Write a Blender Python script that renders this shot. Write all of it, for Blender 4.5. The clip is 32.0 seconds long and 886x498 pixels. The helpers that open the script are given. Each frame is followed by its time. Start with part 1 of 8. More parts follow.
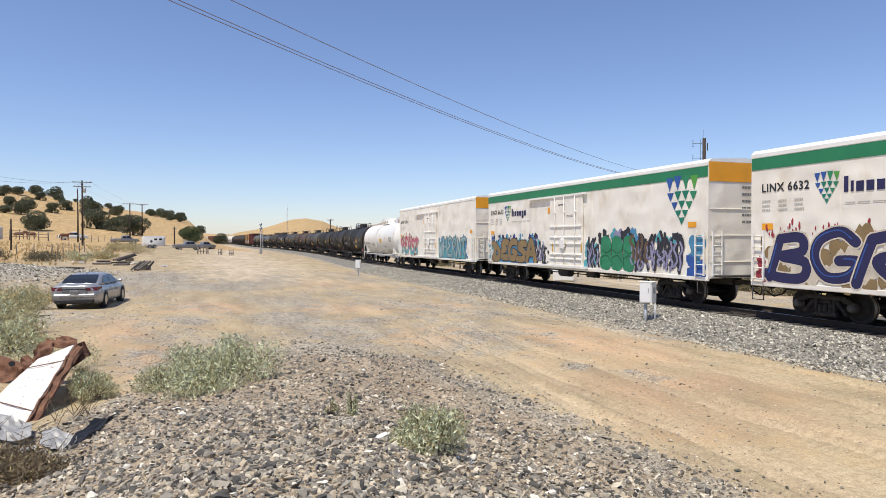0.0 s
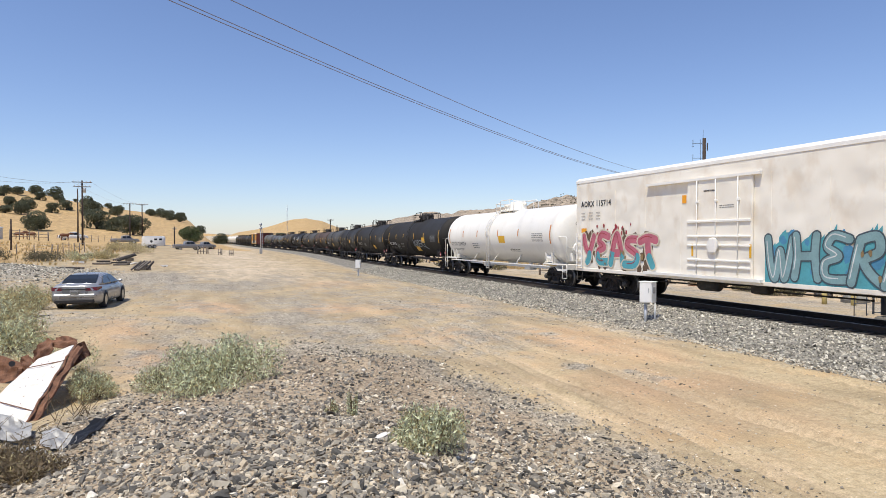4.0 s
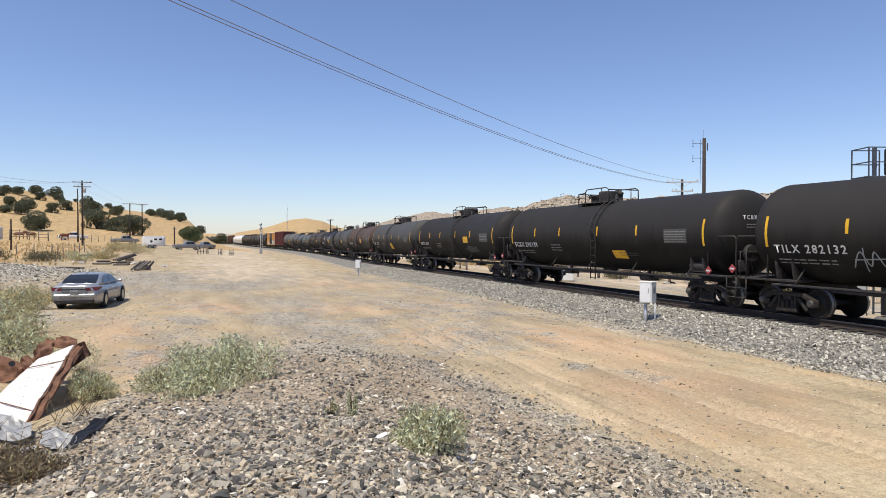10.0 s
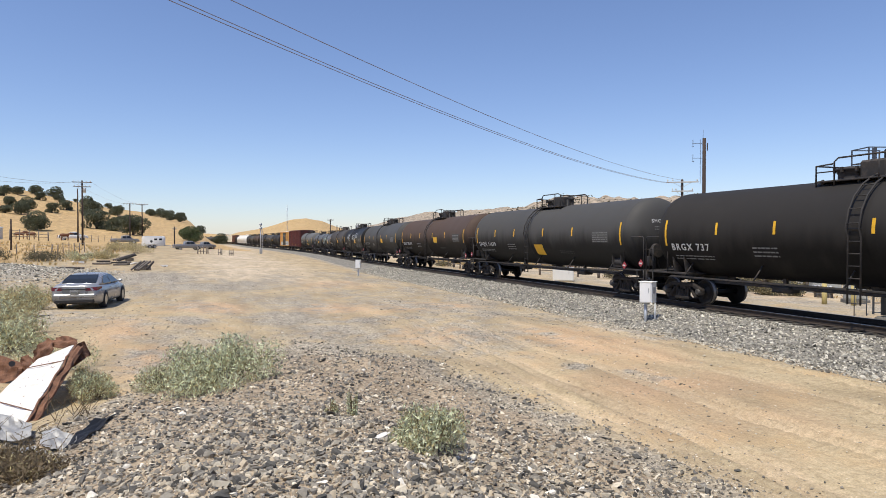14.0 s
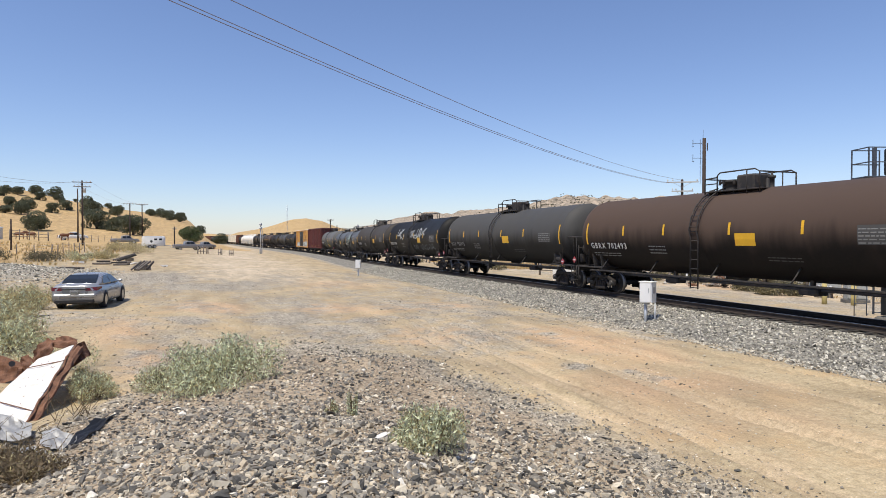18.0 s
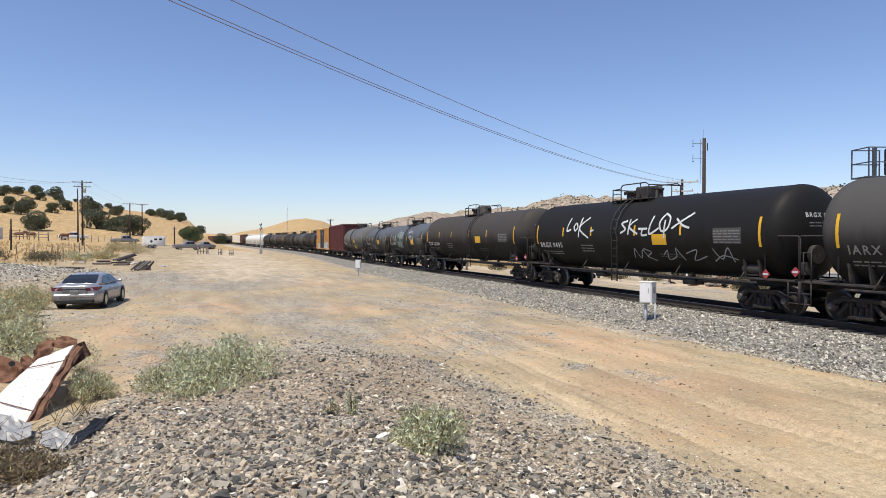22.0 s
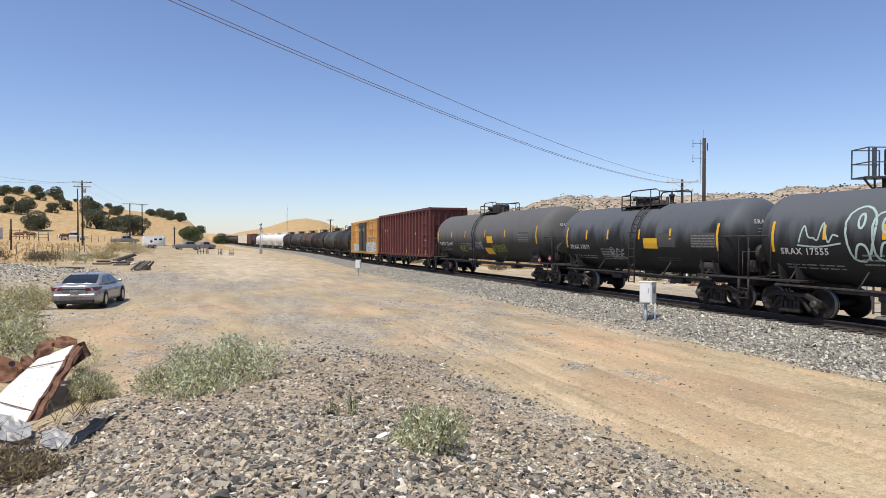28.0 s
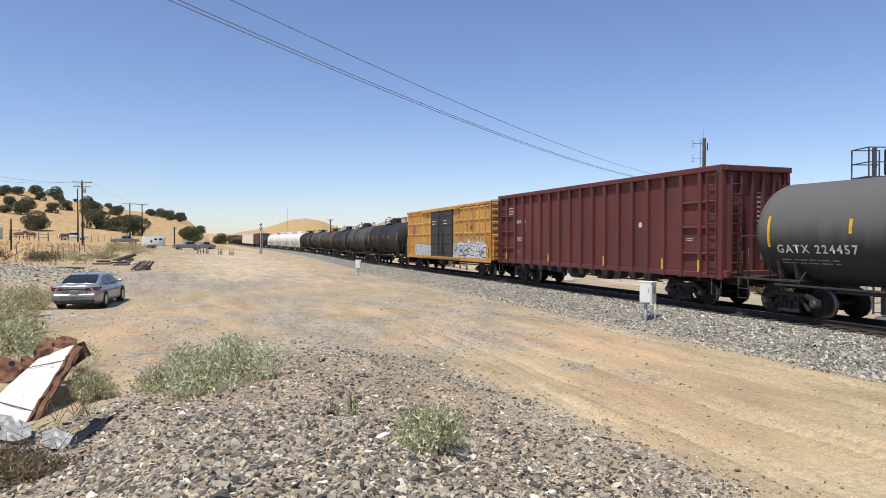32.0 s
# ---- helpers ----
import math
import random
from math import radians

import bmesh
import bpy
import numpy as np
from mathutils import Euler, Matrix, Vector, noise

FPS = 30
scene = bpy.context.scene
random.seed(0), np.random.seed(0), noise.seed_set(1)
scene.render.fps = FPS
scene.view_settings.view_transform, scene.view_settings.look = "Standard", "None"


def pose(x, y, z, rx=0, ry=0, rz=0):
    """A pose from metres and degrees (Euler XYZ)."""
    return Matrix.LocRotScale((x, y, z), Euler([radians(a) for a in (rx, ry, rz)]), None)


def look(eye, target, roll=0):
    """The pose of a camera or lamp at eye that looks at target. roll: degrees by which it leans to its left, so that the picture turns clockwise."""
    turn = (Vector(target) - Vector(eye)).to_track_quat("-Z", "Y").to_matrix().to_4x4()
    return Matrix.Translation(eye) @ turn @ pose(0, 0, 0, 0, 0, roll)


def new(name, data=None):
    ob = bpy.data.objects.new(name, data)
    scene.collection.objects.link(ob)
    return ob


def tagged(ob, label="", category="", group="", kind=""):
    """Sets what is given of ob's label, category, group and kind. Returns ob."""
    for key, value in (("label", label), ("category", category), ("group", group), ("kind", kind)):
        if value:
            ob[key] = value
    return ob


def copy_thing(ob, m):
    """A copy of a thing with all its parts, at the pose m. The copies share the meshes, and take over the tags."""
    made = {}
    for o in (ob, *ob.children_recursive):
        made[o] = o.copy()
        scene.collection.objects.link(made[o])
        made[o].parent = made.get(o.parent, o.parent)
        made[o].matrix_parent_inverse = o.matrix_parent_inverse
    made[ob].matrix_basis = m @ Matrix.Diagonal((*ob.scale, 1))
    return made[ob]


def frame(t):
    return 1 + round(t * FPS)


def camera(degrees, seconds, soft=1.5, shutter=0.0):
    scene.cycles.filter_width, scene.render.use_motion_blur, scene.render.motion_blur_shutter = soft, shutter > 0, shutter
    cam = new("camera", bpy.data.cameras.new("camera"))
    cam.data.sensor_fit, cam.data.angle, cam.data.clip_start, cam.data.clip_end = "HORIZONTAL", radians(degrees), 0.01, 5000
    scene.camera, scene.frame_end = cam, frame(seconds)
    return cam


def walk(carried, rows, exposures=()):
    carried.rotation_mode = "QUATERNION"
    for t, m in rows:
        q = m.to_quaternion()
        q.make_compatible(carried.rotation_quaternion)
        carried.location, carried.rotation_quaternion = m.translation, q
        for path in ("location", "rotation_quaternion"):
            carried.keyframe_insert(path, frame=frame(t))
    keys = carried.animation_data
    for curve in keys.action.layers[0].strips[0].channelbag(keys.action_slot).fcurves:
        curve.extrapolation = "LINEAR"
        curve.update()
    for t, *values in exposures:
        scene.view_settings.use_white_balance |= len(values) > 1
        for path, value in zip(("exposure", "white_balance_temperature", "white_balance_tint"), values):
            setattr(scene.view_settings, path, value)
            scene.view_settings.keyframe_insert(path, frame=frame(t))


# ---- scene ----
# ---- camera ----
cam = camera(68.99, 32.0, soft=0.8)
EYE_Z = 3.1
STAND = pose(0, 0, EYE_Z, 89.1, 0, -20.25)
walk(cam, [(0.0, STAND), (32.0, STAND)])

# ---- daylight ----
SUN = Vector((-0.37, -0.22, 1.0)).normalized()
world = bpy.data.worlds.new("sky")
scene.world = world
world.use_nodes = True
wn = world.node_tree
sky = wn.nodes.new("ShaderNodeTexSky")
sky.sky_type, sky.sun_disc = "NISHITA", False
sky.sun_elevation = math.asin(SUN.z)
sky.sun_rotation = math.atan2(SUN.x, SUN.y)
sky.altitude, sky.air_density, sky.dust_density, sky.ozone_density = 400, 1.0, 0.4, 2.2
hue = wn.nodes.new("ShaderNodeMix")
hue.data_type, hue.blend_type = "RGBA", "MULTIPLY"
hue.inputs[0].default_value = 1.0
hue.inputs[7].default_value = (0.98, 0.98, 1.135, 1)
wn.links.new(sky.outputs[0], hue.inputs[6])
wn.links.new(hue.outputs[2], wn.nodes["Background"].inputs[0])
wn.nodes["Background"].inputs[1].default_value = 0.128
sun = new("sun", bpy.data.lights.new("sun", "SUN"))
sun.data.energy, sun.data.angle, sun.data.color = 4.2, radians(0.55), (1.0, 0.93, 0.80)
sun.matrix_world = look((0, 0, 60), Vector((0, 0, 60)) - SUN)
scene.view_settings.exposure = 0.0

# ---- plan: track line, ground height ----
V = 7.62          # train speed, m/s
RAIL = 0.67       # top of rail over the lot
TX = ((-400, 18.35), (0, 18.35), (50, 18.1), (75, 19.05), (100, 21.0), (125, 22.6), (150, 22.7), (175, 22.2),
      (200, 21.8), (225, 20.8), (250, 19.3), (300, 18.2), (350, 17.6), (400, 16.3), (430, 14.9), (470, 10.5),
      (520, 0.0), (600, -27.0), (700, -75.0))
_ys = np.arange(-400, 701, 1.0)
_xs = np.interp(_ys, [p[0] for p in TX], [p[1] for p in TX])
for _ in range(3):
    _xs = np.convolve(np.pad(_xs, 9, mode="edge"), np.ones(19) / 19, mode="valid")


def track_x(y):
    return np.interp(y, _ys, _xs)


def rail_z(y):
    k = np.clip((np.asarray(y, float) - 25) / 95, 0, 1)
    return RAIL - 0.45 * k * k * (3 - 2 * k)


_len = np.concatenate([[0], np.cumsum(np.hypot(np.diff(_xs), np.diff(_ys)))])
_len -= np.interp(0, _ys, _len)


def on_track(s):
    """Place on the track s metres along it."""
    y = float(np.interp(s, _len, _ys))
    return Vector((float(track_x(y)), y, float(rail_z(y))))


def sstep(a, b, x):
    k = np.clip((x - a) / (b - a), 0, 1)
    return k * k * (3 - 2 * k)


# bearings (degrees right of +y) and heights of the ridges
RIDGES = (
    (190, 430, ((-75, 30), (-40, 33), (-22, 31), (-14.3, 28.4), (-12.2, 26), (-9.9, 23.2), (-6.8, 19.2), (-4.4, 16.5), (-1.4, 13.8), (1.6, 9.3), (3.0, 4), (4.2, 0))),
    (470, 760, ((0.5, 0), (2.5, 10), (4.5, 15), (5.6, 19), (7.0, 25), (8.3, 28), (9.6, 25), (11.0, 17), (12.5, 12), (15.0, 8), (19, 4), (24, 0))),
    (1500, 2600, ((10, 20), (14, 60), (17, 95), (19, 112), (21, 105), (23, 118), (26, 130), (30, 60), (34, 0))),
    (420, 1150, ((19, 0), (22, 36), (25, 52), (28, 63), (31.5, 80), (34.5, 74), (38, 71), (42, 74), (47, 79), (53, 85), (62, 96), (75, 90), (95, 60))),
)
FAR = ((-180, 12), (-75, 30), (95, 40), (180, 12))


RUTS = (5.6, 7.1, 8.85, 9.15, 10.75, 11.1, 11.75, 12.05)


def rut_line(lat, y, off):
    """Distance across a wheel rut; the ruts wander a little along the lot."""
    return lat - off - 0.3 * np.sin(y * 0.11 + 0.7 * off) - 0.05 * np.sin(y * 0.9 + 2 * off)


def heap_d(x, y):
    """0 in the middle of the gravel, 1 at its edge."""
    w = np.where(x < 0.5, 5.9 - 3.4 * sstep(8, 14, y), 5.9)
    return (np.abs((x - 0.5) / w) ** 2.6 + np.abs((y - 1) / 19.5) ** 2.6) ** (1 / 2.6)


def ground_z(x, y):
    x, y = np.asarray(x, float), np.asarray(y, float)
    r = np.hypot(x, y)
    az = np.degrees(np.arctan2(x, y))
    z = np.zeros_like(r)
    # gravel heap the viewer stands on
    d = np.sqrt(np.where(x > 0.5, (x - 0.5) / 5.5, (x - 0.5) / 5.2) ** 2 + np.where(y > 1, (y - 1) / 15.0, (y - 1) / 8.0) ** 2)
    heap = 1.5 * 0.5 * (1 + np.cos(np.pi * np.clip(d, 0, 1)))
    z = z + heap
    z = z + 0.36 * np.exp(-(((x - 3.5) / 1.7) ** 2) - ((y - 14.2) / 2.0) ** 2) + 0.12 * np.exp(-(((x - 1.2) / 1.5) ** 2) - ((y - 12.6) / 1.2) ** 2)
    # lumps in the tipped gravel
    z = z + 0.05 * np.sin(1.9 * x + 1.1 * np.sin(1.7 * y)) * np.sin(1.5 * y + 0.8 * np.sin(2.3 * x)) * (1 - sstep(0.85, 1.1, heap_d(x, y)))
    # ranch ground rises to the west of the lot
    z = z + 3.0 * sstep(35, 150, y) * sstep(12, -36, x)
    z = z + 0.35 * sstep(4, -3, x) * sstep(17, 25, y) * (1 - sstep(32, 60, y))
    # shallow dip where the car stands
    z = z - 0.22 * np.exp(-(((x + 4.4) / 3.2) ** 2) - ((y - 32.5) / 6.0) ** 2)
    # lot falls a little with the track
    z = z - 0.35 * sstep(30, 120, y) * sstep(0, 12, x)
    # windrow of gravel beside the parked car
    w = np.exp(-(((x + 16.0) / 8.0) ** 2) - ((y - 60 + 0.6 * (x + 16)) / 7.0) ** 2)
    z = z + 0.9 * w
    hill = np.zeros_like(r)
    for r0, r1, crest in RIDGES:
        h = np.interp(az, [c[0] for c in crest], [c[1] for c in crest], left=0 if crest[0][1] == 0 else crest[0][1], right=0 if crest[-1][1] == 0 else crest[-1][1])
        a0, a1 = crest[0][0], crest[-1][0]
        h = np.where((az < a0 - 30) | (az > a1 + 30), 0, h)
        k = np.clip((r - r0) / (r1 - r0), 0, 1)
        hill = np.maximum(hill, h * k ** 1.35 * (1 - 0.5 * sstep(r1, r1 * 1.6, r)))
    back = sstep(300, 900, r) * 25 * (np.abs(az) > 80)
    hill = np.maximum(hill, back)
    keep = sstep(9, 26, np.abs(x - track_x(y)))
    keep = np.where(y > 650, 1, keep)
    # gullies and swells on the hills
    wob = 0.5 * np.sin(x * 0.045 + 1.7 * np.sin(y * 0.021)) + 0.35 * np.sin(y * 0.06 + 2 * np.sin(x * 0.033)) + 0.25 * np.sin(0.11 * x + 0.13 * y)
    z = z + hill * keep * (1 + 0.07 * wob)
    # knobs of rock on the dry hills to the east
    knob = np.abs(np.sin(0.071 * x + 2.1 * np.sin(0.017 * y)) * np.sin(0.063 * y + 1.7 * np.sin(0.023 * x))) + 0.6 * np.abs(np.sin(0.19 * x + 1.3 * np.sin(0.05 * y)) * np.sin(0.17 * y + np.sin(0.06 * x)))
    z = z + 4.2 * (knob - 0.5) * sstep(600, 850, r) * sstep(19, 22, az) * (az < 120)
    # wheel ruts along the track
    lat = track_x(y) - x
    for off in RUTS:
        line = rut_line(lat, y, off)
        fade = (1 - sstep(15, 30, y)) * (y > 2) * (0.45 + 0.55 * np.sin(0.35 * y + 3 * off) ** 2)
        z = z + (-0.075 * np.exp(-(line / 0.11) ** 2) + 0.045 * np.exp(-((np.abs(line) - 0.22) / 0.08) ** 2)) * fade
    z = z + 0.014 * np.sin(4.1 * x + 1.9 * np.sin(2.3 * y)) * np.sin(2.2 * y + 1.6 * np.sin(3.1 * x)) * (1 - sstep(20, 45, r))
    rough = 0.035 * np.sin(1.3 * x + 2 * np.sin(0.7 * y)) * np.sin(0.9 * y + np.sin(1.1 * x)) * (1 - sstep(40, 90, r))
    return z + rough


def gz(x, y):
    return float(ground_z(x, y))


# ---- mesh building ----
class Geo:
    """Vertices and faces of one mesh."""

    def __init__(self):
        self.v, self.f, self.s = [], [], []

    def add(self, vs, fs, smooth=False):
        b = len(self.v)
        self.v += [tuple(p) for p in vs]
        self.f += [tuple(b + i for i in q) for q in fs]
        self.s += [smooth] * len(fs)
        return self

    def box(self, x, y, z, sx, sy, sz, c=0.0, m=None):
        """Box round a centre, with chamfered edges."""
        hx, hy, hz = sx / 2, sy / 2, sz / 2
        c = min(c, hx * 0.9, hy * 0.9, hz * 0.9)
        if c <= 0:
            vs = [(i * hx, j * hy, k * hz) for i in (-1, 1) for j in (-1, 1) for k in (-1, 1)]
            fs = [(0, 1, 3, 2), (4, 6, 7, 5), (0, 4, 5, 1), (2, 3, 7, 6), (0, 2, 6, 4), (1, 5, 7, 3)]
        else:
            vs, ix = [], {}
            for i in (-1, 1):
                for j in (-1, 1):
                    for k in (-1, 1):
                        for a in range(3):
                            p = [i * (hx - c), j * (hy - c), k * (hz - c)]
                            p[a] = (i * hx, j * hy, k * hz)[a]
                            ix[(i, j, k, a)] = len(vs)
                            vs.append(tuple(p))
            fs = []
            for s in (-1, 1):
                for a, order in ((0, ((-1, -1), (1, -1), (1, 1), (-1, 1))), (1, ((-1, -1), (-1, 1), (1, 1), (1, -1))), (2, ((-1, -1), (1, -1), (1, 1), (-1, 1)))):
                    q = []
                    for u, w in order:
                        key = [u, w]
                        key.insert(a, s)
                        q.append(ix[(*key, a)])
                    fs.append(tuple(q if s > 0 else q[::-1]))
                for t in (-1, 1):
                    fs.append((ix[(-1, s, t, 1)], ix[(1, s, t, 1)], ix[(1, s, t, 2)], ix[(-1, s, t, 2)])[::1 if s * t > 0 else -1])
                    fs.append((ix[(s, -1, t, 2)], ix[(s, 1, t, 2)], ix[(s, 1, t, 0)], ix[(s, -1, t, 0)])[::1 if s * t > 0 else -1])
                    fs.append((ix[(s, t, -1, 0)], ix[(s, t, 1, 0)], ix[(s, t, 1, 1)], ix[(s, t, -1, 1)])[::1 if s * t > 0 else -1])
            for i in (-1, 1):
                for j in (-1, 1):
                    for k in (-1, 1):
                        fs.append(tuple(ix[(i, j, k, a)] for a in range(3))[::1 if i * j * k > 0 else -1])
        if m is not None:
            vs = [m @ Vector(p) for p in vs]
        return self.add([(p[0] + x, p[1] + y, p[2] + z) for p in vs], fs)

    def tube(self, pts, r, n=8, closed=False, caps=True, r2=None):
        """Round bar along a line of points; r2: the radius at its far end."""
        pts = [Vector(p) for p in pts]
        vs, fs = [], []
        up = None
        for i, p in enumerate(pts):
            a, b = pts[max(i - 1, 0)], pts[min(i + 1, len(pts) - 1)]
            d = (b - a).normalized()
            if up is None:
                up = Vector((0, 0, 1)) if abs(d.z) < 0.9 else Vector((1, 0, 0))
            s = d.cross(up).normalized()
            up = s.cross(d).normalized()
            rr = r if r2 is None else r + (r2 - r) * i / (len(pts) - 1)
            vs += [p + (s * math.cos(t) + up * math.sin(t)) * rr for t in (2 * math.pi * j / n for j in range(n))]
        for i in range(len(pts) - 1):
            for j in range(n):
                k = (j + 1) % n
                fs.append((i * n + j, i * n + k, (i + 1) * n + k, (i + 1) * n + j))
        self.add(vs, fs, n > 5)
        if caps:
            b = len(self.v) - len(vs)
            self.f += [tuple(b + j for j in range(n))[::-1], tuple(b + (len(pts) - 1) * n + j for j in range(n))]
            self.s += [False, False]
        return self

    def lathe(self, profile, axis="y", n=32, centre=(0, 0, 0), smooth=True, closed=False):
        """Turned body: profile of (along, radius)."""
        vs, fs = [], []
        for a, r in profile:
            for j in range(n):
                t = 2 * math.pi * j / n
                u, w = r * math.cos(t), r * math.sin(t)
                p = {"x": (a, u, w), "y": (u, a, w), "z": (u, w, a)}[axis]
                vs.append((p[0] + centre[0], p[1] + centre[1], p[2] + centre[2]))
        m = len(profile)
        for i in range(m - (0 if closed else 1)):
            for j in range(n):
                k, h = (j + 1) % n, (i + 1) % m
                q = (i * n + j, i * n + k, h * n + k, h * n + j)
                fs.append(q if axis != "y" else q[::-1])
        if not closed:
            fs += [tuple(range(n)), tuple((m - 1) * n + j for j in range(n))]
        self.add(vs, fs, smooth)
        if not closed:
            self.s[-1] = self.s[-2] = False
        return self

    def quad(self, a, b, c, d, smooth=False):
        return self.add((a, b, c, d), ((0, 1, 2, 3),), smooth)

    def mesh(self, name):
        me = bpy.data.meshes.new(name)
        me.from_pydata(self.v, [], self.f)
        me.polygons.foreach_set("use_smooth", self.s)
        me.update()
        return me


def part(name, geo, material, parent=None, label="", m=None):
    """One mesh object, under a thing or a part."""
    me = geo if isinstance(geo, bpy.types.Mesh) else geo.mesh(name)
    if material is not None and not me.materials:
        me.materials.append(material)
    ob = new(name, me)
    if parent is not None:
        ob.parent = parent
    if m is not None:
        ob.matrix_basis = m
    if label:
        ob["label"] = label
    return ob


def thing(name, label, category, m=None, group="", kind=""):
    ob = new(name)
    ob.empty_display_size = 0.2
    if m is not None:
        ob.matrix_basis = m
    return tagged(ob, label, category, group, kind)


# ---- materials ----
def surface(name, a, b, rough=0.7, metal=0.0, big=1.0, small=25.0, bump=0.2, depth=0.01, streak=0.0, grime=None, spread=0.35, mix_small=0.35):
    """Two colours mixed by a large and a small noise, with relief; streak: pulls the large noise down along z; grime: a third colour in patches."""
    mt = bpy.data.materials.new(name)
    mt.use_nodes = True
    t = mt.node_tree
    n, l = t.nodes, t.links
    p = n["Principled BSDF"]
    co = n.new("ShaderNodeTexCoord")
    mp = n.new("ShaderNodeMapping")
    mp.inputs["Scale"].default_value = (1, 1, 1 - 0.93 * streak)
    l.new(co.outputs["Object"], mp.inputs[0])
    n1, n2 = n.new("ShaderNodeTexNoise"), n.new("ShaderNodeTexNoise")
    n1.inputs["Scale"].default_value, n1.inputs["Detail"].default_value = big, 6
    n2.inputs["Scale"].default_value, n2.inputs["Detail"].default_value = small, 5
    l.new(mp.outputs[0], n1.inputs["Vector"])
    l.new(co.outputs["Object"], n2.inputs["Vector"])
    mx = n.new("ShaderNodeMath")
    mx.operation = "MULTIPLY_ADD"
    mx.inputs[1].default_value = mix_small
    l.new(n2.outputs[0], mx.inputs[0])
    m2 = n.new("ShaderNodeMath")
    m2.operation = "MULTIPLY_ADD"
    m2.inputs[1].default_value, m2.inputs[2].default_value = 1 - mix_small, 0
    l.new(n1.outputs[0], m2.inputs[0])
    l.new(m2.outputs[0], mx.inputs[2])
    rp = n.new("ShaderNodeMapRange")
    rp.inputs["From Min"].default_value, rp.inputs["From Max"].default_value = 0.5 - spread / 2, 0.5 + spread / 2
    l.new(mx.outputs[0], rp.inputs[0])
    mc = n.new("ShaderNodeMix")
    mc.data_type = "RGBA"
    mc.inputs[6].default_value, mc.inputs[7].default_value = (*a, 1), (*b, 1)
    l.new(rp.outputs[0], mc.inputs[0])
    out = mc.outputs[2]
    if grime:
        n3 = n.new("ShaderNodeTexNoise")
        n3.inputs["Scale"].default_value, n3.inputs["Detail"].default_value = big * 2.3, 8
        l.new(mp.outputs[0], n3.inputs["Vector"])
        r3 = n.new("ShaderNodeMapRange")
        r3.inputs["From Min"].default_value, r3.inputs["From Max"].default_value = 0.52, 0.68
        l.new(n3.outputs[0], r3.inputs[0])
        m3 = n.new("ShaderNodeMix")
        m3.data_type = "RGBA"
        m3.inputs[7].default_value = (*grime, 1)
        l.new(r3.outputs[0], m3.inputs[0])
        l.new(out, m3.inputs[6])
        out = m3.outputs[2]
    l.new(out, p.inputs["Base Color"])
    rr = n.new("ShaderNodeMapRange")
    rr.inputs["To Min"].default_value, rr.inputs["To Max"].default_value = max(rough - 0.12, 0.05), min(rough + 0.12, 1)
    l.new(n1.outputs[0], rr.inputs[0])
    l.new(rr.outputs[0], p.inputs["Roughness"])
    p.inputs["Metallic"].default_value = metal
    if bump:
        bp = n.new("ShaderNodeBump")
        bp.inputs["Strength"].default_value, bp.inputs["Distance"].default_value = bump, depth
        l.new(n2.outputs[0], bp.inputs["Height"])
        l.new(bp.outputs[0], p.inputs["Normal"])
    return mt


def varied(mt, amount=0.25):
    """Each island of the mesh a little lighter or darker."""
    t = mt.node_tree
    n, l = t.nodes, t.links
    p = n["Principled BSDF"]
    src = p.inputs["Base Color"].links[0].from_socket
    g = n.new("ShaderNodeNewGeometry")
    r = n.new("ShaderNodeMapRange")
    r.inputs["To Min"].default_value, r.inputs["To Max"].default_value = 1 - amount, 1 + amount
    l.new(g.outputs["Random Per Island"], r.inputs[0])
    h = n.new("ShaderNodeHueSaturation")
    l.new(r.outputs[0], h.inputs["Value"])
    l.new(src, h.inputs["Color"])
    l.new(h.outputs[0], p.inputs["Base Color"])
    return mt


def leafy(name, a, b, amount=0.5, through_light=0.35):
    mt = varied(surface(name, a, b, 0.75, big=0.6, small=9, bump=0), amount)
    t = mt.node_tree
    p = t.nodes["Principled BSDF"]
    p.inputs["Specular IOR Level"].default_value = 0.25
    tr, mx = t.nodes.new("ShaderNodeBsdfTranslucent"), t.nodes.new("ShaderNodeMixShader")
    t.links.new(p.inputs["Base Color"].links[0].from_socket, tr.inputs[0])
    mx.inputs[0].default_value = through_light
    t.links.new(p.outputs[0], mx.inputs[1])
    t.links.new(tr.outputs[0], mx.inputs[2])
    t.links.new(mx.outputs[0], t.nodes["Material Output"].inputs[0])
    return mt


